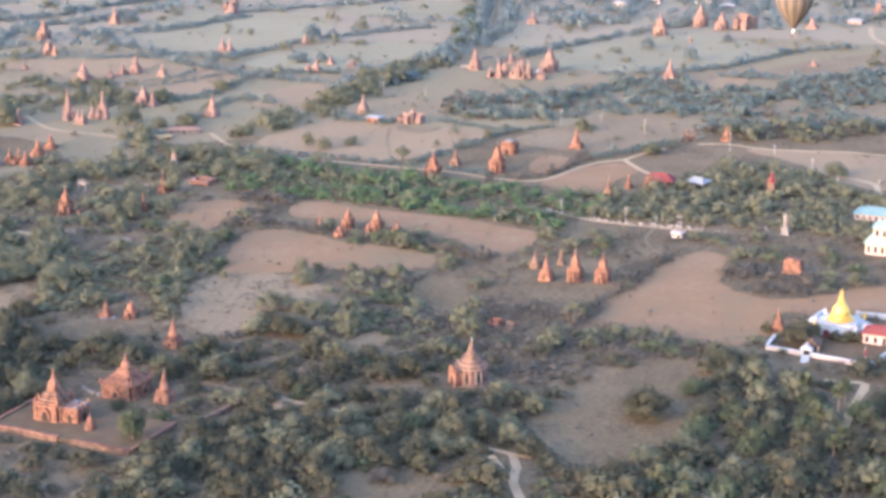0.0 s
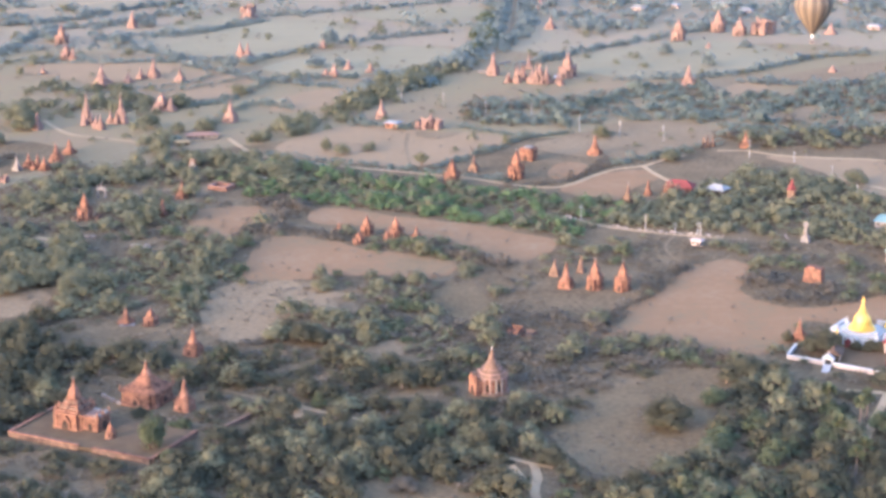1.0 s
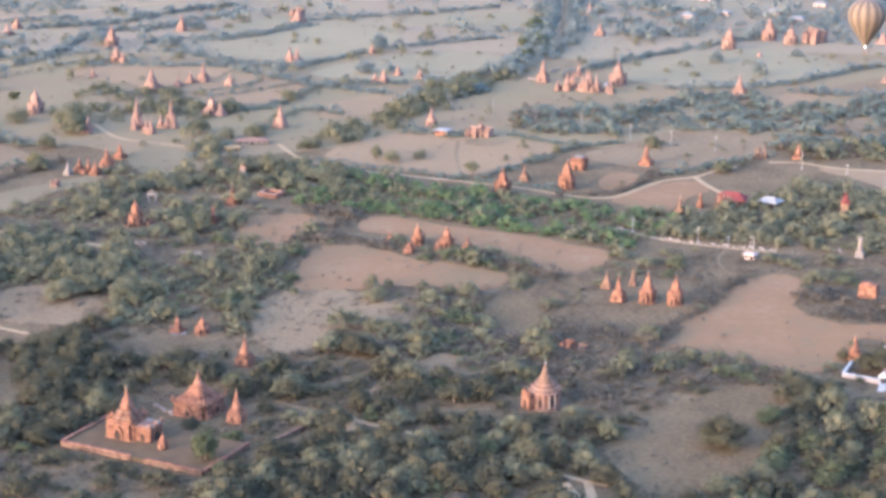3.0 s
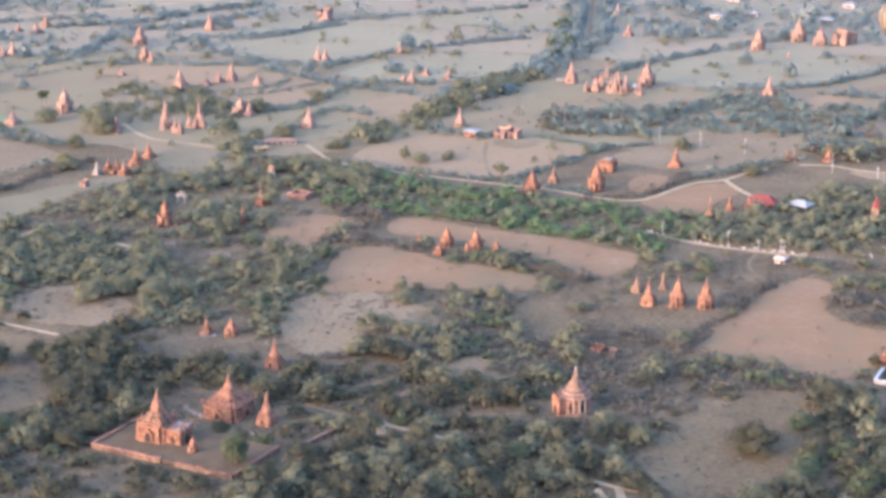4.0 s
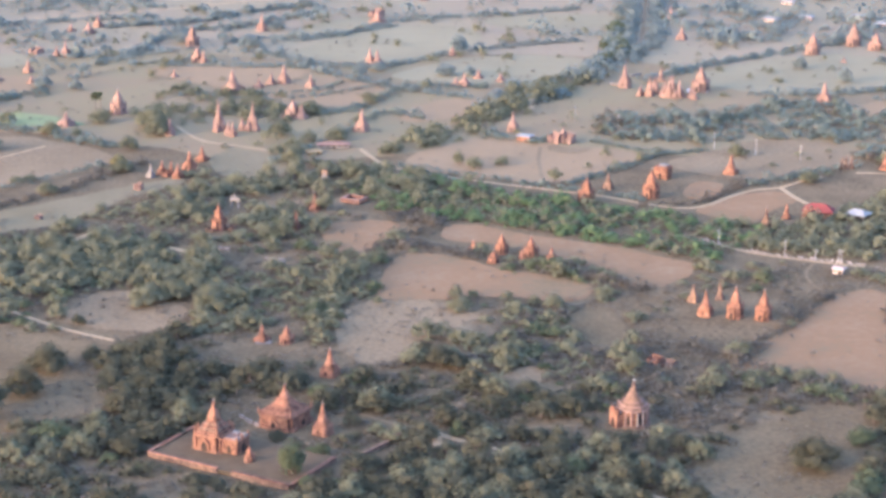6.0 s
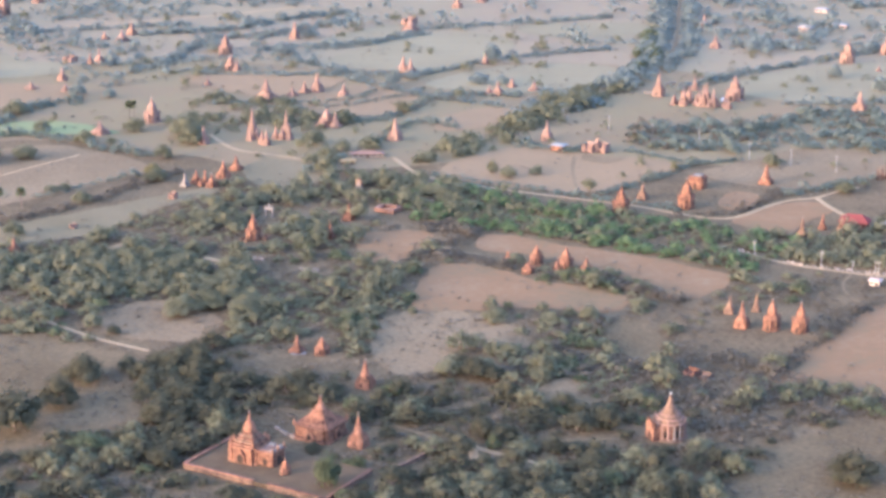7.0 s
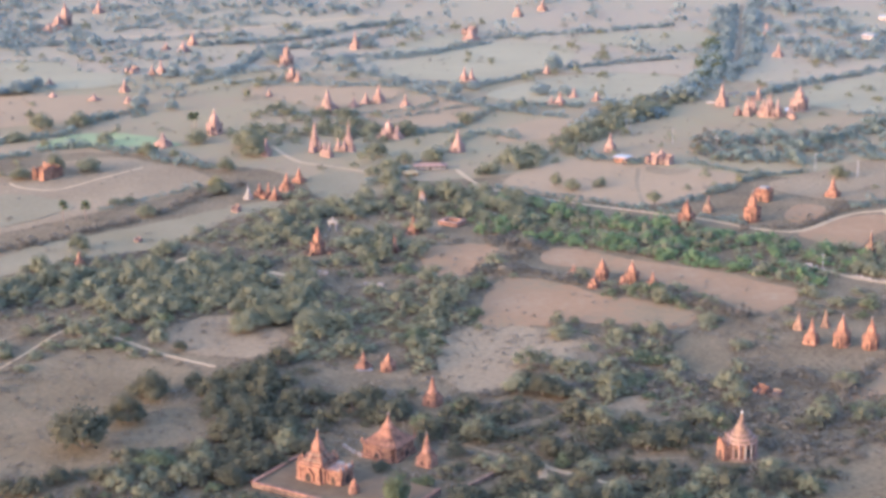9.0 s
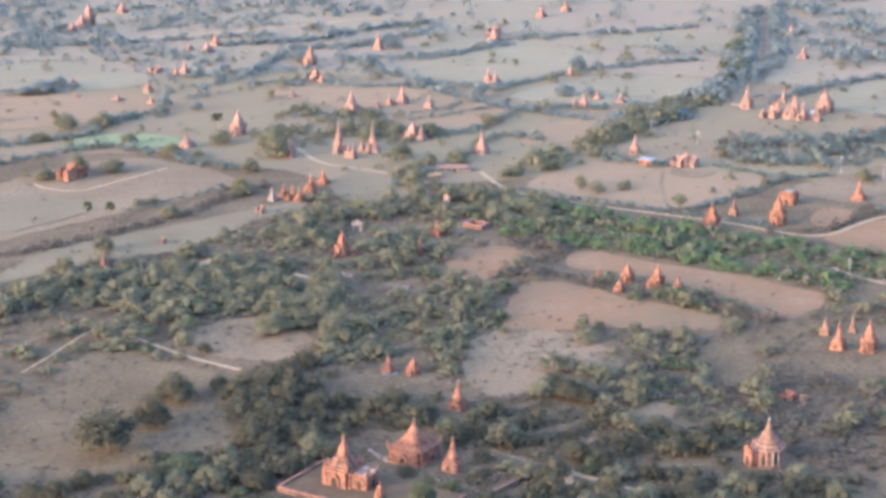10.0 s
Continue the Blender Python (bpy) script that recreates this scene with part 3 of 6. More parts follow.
def in_view(points):
    """The wedge of the plain around the camera's view; bushes outside it are dropped."""
    x, y = points[:, 0], points[:, 1]
    return (x > -0.40 * y - 45) & (x < 0.26 * y + 30)


def stuff(name, points, radii, mat, label, category="bushes", kinds=None, tall=1.0, wedge=True):
    kinds = kinds or BUSHES
    if wedge and len(points):
        ok = in_view(points)
        points, radii = points[ok], radii[ok]
    vs, fs, ns, base = [], [], [], 0
    for (x, y), rad in zip(points, radii):
        v, f, nv = kinds[rng.integers(len(kinds))]
        a = rng.uniform(0, 6.28)
        c, s = math.cos(a) * rad, math.sin(a) * rad
        hz = rad * tall * rng.uniform(0.75, 1.25)
        vs.append(np.stack([x + c * v[:, 0] - s * v[:, 1], y + s * v[:, 0] + c * v[:, 1], hz * v[:, 2] - 0.05], 1))
        fs.append(f + base)
        ns.append(np.stack([(c * nv[:, 0] - s * nv[:, 1]) / rad, (s * nv[:, 0] + c * nv[:, 1]) / rad, nv[:, 2]], 1))
        base += len(v)
    if not vs:
        return None
    ob = new(name, mesh_from(name, np.concatenate(vs), np.concatenate(fs), np.concatenate(ns), mat))
    return tagged(ob, label, category, "", "stuff")


CROWNS = {}


def crown_mesh(mat, n, dense):
    key = (mat.name, n, dense)
    if key not in CROWNS:
        v, f, nv = leafy(100 + n, 11 + n % 5, 1500, 0.050, flat=0.85) if dense else leafy(100 + n, 10 + n % 5, 430, 0.068, flat=0.8, cuts=1)
        CROWNS[key] = mesh_from("crown", v, f, nv, mat)
    return CROWNS[key]


TRUNKS = []


def trunk_mesh(n):
    if len(TRUNKS) <= n:
        bm, r = bmesh.new(), random.Random(n)
        def limb(a, b, ra, rb):
            d = (b - a).normalized()
            s = d.cross(Vector((0.3, 1, 0.1))).normalized()
            u = d.cross(s)
            lo = [bm.verts.new(a + ra * (math.cos(k) * s + math.sin(k) * u)) for k in (0, 1.26, 2.51, 3.77, 5.03)]
            hi = [bm.verts.new(b + rb * (math.cos(k) * s + math.sin(k) * u)) for k in (0, 1.26, 2.51, 3.77, 5.03)]
            for k in range(5):
                bm.faces.new((lo[k], lo[(k + 1) % 5], hi[(k + 1) % 5], hi[k]))
        fork = Vector((r.uniform(-0.05, 0.05), r.uniform(-0.05, 0.05), 0.34))
        limb(Vector((0, 0, -0.02)), fork, 0.075, 0.05)
        for k in range(4):
            a = k * 1.57 + r.uniform(-0.4, 0.4)
            limb(fork, Vector((0.5 * math.cos(a), 0.5 * math.sin(a), 0.72 + r.uniform(-0.1, 0.1))), 0.045, 0.015)
        limb(fork, Vector((0, 0, 0.95)), 0.045, 0.015)
        TRUNKS.append(mesh_of(bm, "trunk", M_BARK))
    return TRUNKS[n]


for n in range(3):
    trunk_mesh(n)


def tree(at, wide, tall, mat=None, label="round-crowned dark green tree on dry ground", variant=None, keep=True, lift=0.12, dense=True):
    """wide: the crown's width; tall: the height as seen from the camera, cut to four fifths for the crown's depth in
    view.
    """
    tall *= 0.8
    n = rng.integers(6) if variant is None else variant
    root = thing("tree", at, label, "tree", rng.uniform(0, 360))
    t = new("trunk", trunk_mesh(int(n) % 3))
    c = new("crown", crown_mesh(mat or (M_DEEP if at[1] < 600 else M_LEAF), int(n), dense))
    t.parent = c.parent = root
    t.scale = (tall * 0.45, tall * 0.45, tall * 0.75)
    c.scale = (wide / 2, wide / 2, tall * (1 - lift) / 1.05)
    c.location = (0, 0, tall * lift)
    if keep:
        KEEP.append((at[0], at[1], wide * 0.4))
    return root


def palm(at, tall, label="tall toddy palm with a tuft of fan leaves"):
    root = thing("palm_tree", at, label, "palm tree", rng.uniform(0, 360))
    part("trunk", lathe([(0.28, -0.1), (0.2, tall * 0.5), (0.16, tall * 0.9)], 7), M_BARK, root)
    bm = bmesh.new()
    for k in range(46):
        a, e = rng.uniform(0, 6.28), rng.uniform(-0.7, 1.4)
        d = Vector((math.cos(a) * math.cos(e), math.sin(a) * math.cos(e), math.sin(e)))
        s = d.cross(Vector((0, 0, 1))).normalized()
        c0, c1 = Vector((0, 0, tall * 0.88)) + d * 0.3, Vector((0, 0, tall * 0.88)) + d * 2.0
        u = s.cross(d) * 0.25
        bm.faces.new([bm.verts.new(q) for q in (c0, c1 - s * 0.75 + u, c1 + d * 0.5, c1 + s * 0.75 + u)])
    part("crown", bm, M_FRESH, root)
    return root


# ---- monuments ----
def bell_proto(mat):
    root = thing("stupa", (0, 0), "", "stupa")
    part("plinth", lathe([(3.0, -0.3), (3.0, 0.9), (3.12, 1.0), (3.12, 1.2)], square=True), mat, root)
    part("terrace", lathe(steps(2.55, 1.2, 1.95, 3.0, 3), square=True), mat, root)
    part("drum", lathe([(2.0, 3.0), (2.0, 3.35), (1.85, 3.4), (1.85, 3.6)], 8), mat, root)
    part("bell", lathe([(1.78, 3.6), (1.7, 3.9), (1.45, 4.5), (1.25, 5.2), (1.12, 5.8), (0.95, 6.1)], 12), mat, root, smooth=True)
    part("spire", lathe(rings(0.9, 6.1, 0.22, 8.9, 6), 10), mat, root)
    part("finial", lathe([(0.2, 8.9), (0.3, 9.15), (0.1, 9.5), (0.03, 10.0)], 6), M_STUCCO, root)
    for n in range(4):
        a = math.pi / 4 + n * math.pi / 2
        part("corner_urn", lathe([(0.28, 1.2), (0.3, 1.5), (0.18, 1.8), (0.05, 2.3)], 6, cx=3.3 * math.cos(a) * 1.1, cy=3.3 * math.sin(a) * 1.1), mat, root)
    return root


def cone_proto(mat):
    root = thing("stupa", (0, 0), "", "stupa")
    part("plinth", lathe([(3.0, -0.3), (3.0, 1.0), (2.8, 1.1), (2.75, 2.3), (2.85, 2.4), (2.85, 2.6)], square=True), mat, root)
    part("terrace", lathe(steps(2.45, 2.6, 1.9, 4.0, 3), square=True), mat, root)
    part("bell", lathe([(1.85, 4.0), (1.75, 4.3), (1.5, 4.9), (1.3, 5.6), (1.05, 6.2)], 12), mat, root, smooth=True)
    part("spire", lathe(rings(1.0, 6.2, 0.2, 9.2, 7), 10), mat, root)
    part("finial", lathe([(0.24, 9.1), (0.32, 9.3), (0.16, 9.6), (0.03, 10.3)], 6), M_STUCCO, root, "pale finial")
    part("niche", arch_door(1.3, 1.7, 0.35, -2.7, z=0.7), mat, root)
    part("niche_shade", arch_door(0.7, 1.2, 0.12, -3.05, z=0.75), M_OPENING_SHADE, root)
    return root


def shrine_proto(mat):
    root = thing("brick_temple", (0, 0), "", "temple")
    part("plinth", lathe([(3.1, -0.3), (3.1, 0.5), (3.0, 0.55)], square=True), mat, root)
    part("body", lathe([(2.75, 0.5), (2.7, 3.0), (2.9, 3.15), (2.9, 3.45)], square=True), mat, root)
    part("porch", box(-1.3, 1.3, -4.3, -2.6, -0.3, 2.7, 0.96), mat, root)
    part("pediment", arch_door(2.2, 1.6, 0.4, -3.9, z=2.5), mat, root)
    part("doorway", arch_door(1.05, 2.1, 0.1, -4.28, z=0.25), M_OPENING_SHADE, root)
    part("window", arch_door(0.8, 1.4, 0.25, -2.72, z=0.9, side=1), M_OPENING_SHADE, root)
    part("window", arch_door(0.8, 1.4, 0.25, -2.72, z=0.9, side=3), M_OPENING_SHADE, root)
    part("terrace", lathe(steps(2.5, 3.45, 1.75, 4.9, 3), square=True), mat, root)
    for n in range(4):
        a = math.pi / 4 + n * math.pi / 2
        part("corner_spire", lathe([(0.36, 3.45), (0.38, 3.8), (0.3, 4.2), (0.16, 4.6), (0.04, 5.2)], 7, cx=3.3 * math.cos(a), cy=3.3 * math.sin(a)), mat, root)
    part("tower", lathe([(1.55, 4.9), (1.6, 5.3), (1.5, 6.0), (1.3, 6.7), (1.0, 7.3), (0.8, 7.5)], square=True), mat, root)
    part("spire", lathe(rings(0.75, 7.5, 0.18, 9.3, 5), 10), mat, root)
    part("finial", lathe([(0.22, 9.2), (0.3, 9.4), (0.14, 9.7), (0.03, 10.3)], 6), M_STUCCO, root, "pale finial")
    return root


def slim_proto(mat):
    root = thing("stupa", (0, 0), "", "stupa")
    part("plinth", lathe([(3.0, -0.3), (3.0, 0.8), (2.6, 0.9), (2.5, 1.8)], square=True), mat, root)
    part("terrace", lathe(steps(2.2, 1.8, 1.9, 3.0, 2), square=True), mat, root)
    part("bell", lathe([(1.9, 3.0), (1.85, 3.6), (1.65, 4.6), (1.4, 5.4)], 10), mat, root, smooth=True)
    part("spire", lathe(rings(1.35, 5.4, 0.15, 10.0, 7, 1.05), 9), mat, root)
    return root


def ruin_proto(mat):
    root = thing("ruined_shrine", (0, 0), "", "ruin")
    r = random.Random(4)
    for x0, x1, y0, y1, h in ((-3, -2.2, -3, 3, 6.5), (2.2, 3, -3, 3, 9.0), (-2.2, 2.2, 2.2, 3, 10.0), (-2.2, -0.7, -3, -2.2, 7.5), (0.7, 2.2, -3, -2.2, 8.5)):
        bm = box(x0, x1, y0, y1, -0.3, h * 0.7)
        bmesh.ops.subdivide_edges(bm, edges=bm.edges[:], cuts=3, use_grid_fill=True)
        for v in bm.verts:
            if v.co.z > h * 0.66:
                v.co.z += r.uniform(-2.6, 3.4)
        part("broken_wall", bm, mat, root)
    part("rubble_core", lathe([(2.3, 0), (2.2, 2.0), (1.5, 4.5), (0.7, 5.6)], 9), mat, root)
    part("doorway", arch_door(1.1, 3.4, 0.1, -2.95), M_OPENING_SHADE, root)
    return root


PROTOS = {"bell": bell_proto, "cone": cone_proto, "shrine": shrine_proto, "slim": slim_proto, "ruin": ruin_proto}
MADE = {}
LABELS = {
    "bell": "weathered red brick stupa with bell dome and ringed spire",
    "cone": "red brick stupa with a steep conical spire on a square base",
    "shrine": "small red brick temple with porch, corner spires and tower",
    "slim": "slender conical red brick stupa with a pointed spire",
    "ruin": "ruined roofless red brick shrine with broken walls",
}


def monument(kind, at, tall, wide, label="", mat=None, turn=TURN, group="scattered brick monuments", z=0.0, free=0.62):
    # Past 835 m the brick turns paler: haze carried by the colour.
    mat = mat or (M_FADED_HAZED if at[1] > 835 else M_DARKBRICK if (int(at[0] * 7) + int(at[1] * 3)) % 5 == 0 else M_BRICK)
    key = (kind, mat.name)
    m = pose(at[0], at[1], z, 0, 0, turn)
    if key not in MADE:
        ob = MADE[key] = PROTOS[kind](mat)
        ob.matrix_basis = m
    else:
        ob = copy_thing(MADE[key], m)
    ob.scale = (wide / 6.0, wide / 6.0, tall / 10.0)
    KEEP.append((at[0], at[1], wide * free))
    return tagged(ob, label or LABELS[kind], "", group)


# the walled temple and its neighbours
def walled_temple(at, turn):
    root = thing("brick_temple", at, "large red brick temple with porch, terraces, corner spires and tower", "temple", turn, z=1.2)
    part("plinth", lathe([(5.1, -0.2), (5.1, 0.5), (4.95, 0.6)], square=True), M_BRICK, root)
    part("body", lathe([(4.6, 0.6), (4.5, 5.0), (4.8, 5.2), (4.8, 5.6), (4.6, 5.7)], square=True), M_BRICK, root)
    for n in range(4):
        p = part("portal", arch_door(3.4, 4.7, 0.7, -4.5, z=0.1, side=n), M_BRICK, root)
        part("doorway", arch_door(2.0, 3.5, 0.1, -5.2, z=0.2, side=n), M_OPENING_SHADE, p)
        for x in (-3.5, 3.5):
            part("pilaster", arch_door(0.9, 5.2, 0.45, -4.5, x=x, z=0.4, side=n), M_BRICK, root)
    porch = part("porch", box(4.4, 10.2, -3.1, 3.1, -0.2, 4.6, 0.98), M_BRICK, root, "lower brick entrance hall")
    part("cornice", box(4.3, 10.5, -3.4, 3.4, 4.6, 5.1), M_BRICK, porch)
    part("roof_slab", box(5.0, 8.2, -2.6, 2.2, 5.1, 5.4), M_FADED_HAZED, porch, "worn plastered roof slab")
    for x0, x1, y0, y1, z1 in ((5.2, 7.4, 1.4, 2.9, 5.9), (8.3, 9.8, -2.6, -0.4, 5.6), (8.6, 10.1, 0.8, 2.8, 5.9)):
        part("broken_slab", box(x0, x1, y0, y1, 5.1, z1, 0.86), M_STUCCO, porch, "pale broken roof slab")
    for y in (-2.9, 0.0, 2.9):
        part("corner_spire", lathe([(0.42, 5.1), (0.44, 5.7), (0.28, 6.3), (0.05, 7.3)], 7, cx=9.9, cy=y), M_BRICK, porch)
    part("doorway", arch_door(1.4, 2.9, 0.1, -3.05, x=7.4, z=0.2), M_OPENING_SHADE, porch)
    part("doorway", arch_door(1.8, 3.2, 0.1, -10.15, z=0.2, side=1), M_OPENING_SHADE, porch)
    for x in (5.4, 9.4):
        part("pilaster", arch_door(0.8, 4.4, 0.3, -3.05, x=x, z=0.2), M_BRICK, porch)
    for k, (w, z0, z1) in enumerate(((4.25, 5.7, 6.6), (3.55, 6.6, 7.5), (2.9, 7.5, 8.3), (2.35, 8.3, 9.0), (1.9, 9.0, 9.6))):
        part("roof_terrace", lathe([(w * 0.96, z0), (w * 0.96, z1 - 0.3), (w * 1.03, z1 - 0.25), (w * 1.03, z1 - 0.05), (w, z1)], square=True), M_DARKBRICK if k % 2 else M_BRICK, root)
        for n in range(4):
            part("niche", arch_door(w * 0.35, (z1 - z0) * 0.8, 0.12, -w * 0.96, z=z0, side=n), M_OPENING_SHADE, root)
    for w, z, k in ((4.2, 5.7, 1.0), (3.5, 6.9, 0.8)):
        for sx in (-1, 1):
            for sy in (-1, 1):
                part("corner_spire", lathe([(0.55 * k, z), (0.58 * k, z + 0.7), (0.42 * k, z + 1.4), (0.2 * k, z + 2.0), (0.05, z + 3.0 * k)], 8, cx=sx * w * 0.92, cy=sy * w * 0.92), M_BRICK, root)
    part("tower", lathe([(1.45, 9.6), (1.55, 10.3), (1.4, 11.4), (1.1, 12.6), (0.8, 13.4), (0.62, 13.7)], square=True), M_BRICK, root)
    part("spire", lathe(rings(0.6, 13.7, 0.16, 16.6, 6), 10), M_BRICK, root)
    part("finial", lathe([(0.22, 16.4), (0.3, 16.7), (0.12, 17.1), (0.03, 17.8)], 6), M_STUCCO, root, "pale finial")
    root.scale = (0.95, 0.95, 0.81)
    KEEP.append((at[0], at[1], 13))
    return root


def pyramid_temple(at, turn):
    root = thing("brick_temple", at, "square red brick temple with a sweeping pyramid roof", "temple", turn)
    part("plinth", lathe([(6.6, -0.3), (6.6, 0.8)], square=True), M_BRICK, root)
    part("body", lathe([(5.9, 0.8), (5.8, 4.0), (6.2, 4.2), (6.2, 4.6)], square=True), M_BRICK, root)
    for n in range(4):
        part("portal", arch_door(3.0, 3.6, 0.6, -5.8, z=0.2, side=n), M_BRICK, root)
        part("doorway", arch_door(1.5, 2.5, 0.1, -6.4, z=0.2, side=n), M_OPENING_SHADE, root)
    tiers = [(5.7, 4.6, 5.05), (5.1, 5.05, 5.5), (4.5, 5.5, 6.0), (3.8, 6.0, 6.5), (3.2, 6.5, 7.1), (2.6, 7.1, 7.8), (2.1, 7.8, 8.5), (1.75, 8.5, 9.0)]
    for w, a, b in tiers:
        part("roof_tier", lathe([(w, a), (w * 1.03, b - 0.12), (w * 0.95, b)], square=True), M_BRICK, root)
    part("tower", lathe([(1.6, 9.0), (1.5, 9.6), (1.2, 10.4), (0.9, 11.0)], 10), M_BRICK, root)
    part("spire", lathe(rings(0.8, 11.0, 0.2, 13.4, 6), 9), M_BRICK, root)
    part("finial", lathe([(0.16, 13.4), (0.22, 13.6), (0.03, 14.3)], 6), M_STUCCO, root)
    for sx in (-1, 1):
        for sy in (-1, 1):
            part("corner_spire", lathe([(0.45, 4.6), (0.45, 5.2), (0.3, 5.8), (0.04, 6.8)], 7, cx=sx * 5.6, cy=sy * 5.6), M_BRICK, root)
    root.scale = (0.97, 0.97, 0.88)
    KEEP.append((at[0], at[1], 9))
    return root


def drum_temple(at, turn):
    root = thing("round_temple", at, "round red brick temple with stuccoed pilasters, eaves and spire", "temple", turn)
    part("plinth", lathe([(6.0, -0.3), (6.0, 0.4), (5.6, 0.5), (5.5, 0.75)], 24), M_DARKBRICK, root)
    part("drum", lathe([(5.0, 0.7), (4.9, 5.6)], 24), M_BRICK, root)
    for n in range(16):
        a = 2 * math.pi * (n + 0.5) / 16
        bm = lathe([(0.42, 0.7), (0.36, 1.2), (0.34, 5.0), (0.44, 5.4)], 6, cx=5.15 * math.cos(a), cy=5.15 * math.sin(a))
        part("pilaster", bm, M_FADED_HAZED if n % 3 else M_STUCCO, root, "pale worn stucco pilaster")
        if n % 2:
            b = a + math.pi / 16
            bm = arch_door(1.0, 3.2, 0.12, -4.95, z=1.2)
            bmesh.ops.rotate(bm, verts=bm.verts, cent=(0, 0, 0), matrix=Matrix.Rotation(b + math.pi / 2 + math.pi / 16 * 0, 3, "Z"))
            part("niche", bm, M_OPENING_SHADE, root)
    part("eaves", lathe([(5.1, 5.4), (5.35, 5.6), (5.35, 5.85), (4.9, 6.1)], 24), M_FADED_HAZED, root, "pale worn ring of eaves")
    for k, (w, a, b) in enumerate(((4.85, 6.1, 6.7), (4.4, 6.7, 7.3), (3.9, 7.3, 7.95), (3.35, 7.95, 8.6), (2.8, 8.6, 9.3))):
        part("roof_ring", lathe([(w, a), (w * 0.97, b - 0.2), (w * 1.03, b - 0.16), (w * 1.03, b)], 24), M_FADED_HAZED if k in (1, 3) else M_DARKBRICK, root)
    part("bell", lathe([(2.35, 9.3), (2.15, 9.7), (1.8, 10.4), (1.5, 11.1), (1.25, 11.6), (1.05, 11.9)], 20), M_DARKBRICK, root, smooth=True)
    part("spire", lathe(rings(1.0, 11.9, 0.25, 14.9, 7), 12), M_DARKBRICK, root)
    part("finial", lathe([(0.2, 14.9), (0.3, 15.2), (0.03, 16.0)], 6), M_WHITE, root)
    for n in range(10):
        a = 2 * math.pi * n / 10
        part("eaves_pinnacle", lathe([(0.3, 6.0), (0.32, 6.4), (0.18, 6.8), (0.04, 7.5)], 6, cx=5.2 * math.cos(a), cy=5.2 * math.sin(a)), M_FADED_HAZED, root, "small worn pinnacle")
    porch = part("porch", box(-2.5, 2.5, -7.4, -3.6, -0.3, 4.8, 0.96), M_BRICK, root, "projecting brick porch")
    part("pediment", arch_door(3.8, 2.8, 0.7, -6.9, z=4.4), M_BRICK, porch)
    part("doorway", arch_door(1.6, 3.3, 0.1, -7.36, z=0.1), M_OPENING_SHADE, porch)
    for s in (-1, 1):
        part("corner_spire", lathe([(0.45, 4.7), (0.47, 5.4), (0.28, 6.1), (0.04, 7.4)], 7, cx=s * 2.0, cy=-6.8), M_BRICK, porch)
    root.scale = (0.88, 0.88, 0.86)
    KEEP.append((at[0], at[1], 8))
    return root


def low_wall(a, b, tall, thick, mat, label, z=0.0, category="wall", cap=None):
    a, b = Vector(a), Vector(b)
    d = b - a
    root = thing("garden_wall", ((a + b) / 2)[:], label, category, math.degrees(math.atan2(d.y, d.x)), z=z)
    n = d.length / 2
    part("wall_body", box(-n, n, -thick / 2, thick / 2, -0.3, tall), mat, root)
    part("coping", box(-n - 0.1, n + 0.1, -thick / 2 - 0.15, thick / 2 + 0.15, tall, tall + 0.25, 0.99), cap or mat, root)
    return root


# raised court with its parapet
c, s = math.cos(radians(TURN)), math.sin(radians(TURN))
COURT = Vector((-88.6, 463.0))


def court(u, v):
    return (COURT.x + c * u - s * v, COURT.y + s * u + c * v)


COURT_W, COURT_D = 46.4, 22.5
KEEP += [(*court(-u, -2.0), 1.5) for u in range(0, 47, 3)]
bm = box(-COURT_W, 0, 0, COURT_D, -0.3, 1.2)
root = thing("temple_court", COURT, "raised paved temple court edged with red brick", "platform", TURN)
part("platform", bm, M_PAVING, root, "dusty grey paving")
KEEP += [(*court(-u, v), 3.6) for u in range(2, 47, 5) for v in (2, 7, 12, 17, 21)]
# Lighter coping on a darker wall paints the sunlit line along the top.
for a, b, lab in ((court(-COURT_W, 0), court(-23.2, 0), "front"), (court(-18.5, 0), court(0, 0), "front"), (court(-COURT_W, 0.6), court(-COURT_W, COURT_D), "side"), (court(0, 0.6), court(0, COURT_D), "side")):
    low_wall(a, b, 1.5 if lab == "front" else 1.45, 0.8, M_DARKBRICK, "low red brick parapet wall round the temple court", cap=M_BRICK)
walled_temple((-113.7, 489.0), TURN)
monument("shrine", (-102.1, 479.1), 4.8, 2.5, "small brick shrine inside the temple court", z=1.2)
pyramid_temple((-97.4, 510.3), TURN)
monument("cone", (-85.4, 503.1), 10.0, 5.0, "steep bell-shaped red brick stupa beside a temple", M_BRICK)
monument("cone", (-89.8, 550.2), 9.6, 5.2, "", M_BRICK)
KEEP += [(-89.4, 544.5, 5.0), (-88.8, 539.5, 4.0), (-115.8, 574.5, 3.5), (-107.4, 573.5, 3.0)]
monument("bell", (-116.1, 580.0), 6.0, 4.5, "small brick stupa on a pale paved terrace")
sheet("paved_terrace", [(-118.8, 582.4), (-114.0, 582.4), (-112.6, 576.6), (-117.6, 576.0)], 0.3, M_STUCCO, "pale paved terrace under a stupa", "terrace")
monument("shrine", (-107.8, 578.9), 6.2, 4.1, "small bright red brick shrine in scrub")
drum_temple((2.3, 519.4), -62)
monument("ruin", (10.1, 570.9), 2.3, 4.3, "collapsed red brick ruin in the scrub", M_BRICK)
monument("ruin", (14.3, 568.7), 1.7, 4.4, "low collapsed brick ruin in the scrub", M_DARKBRICK)
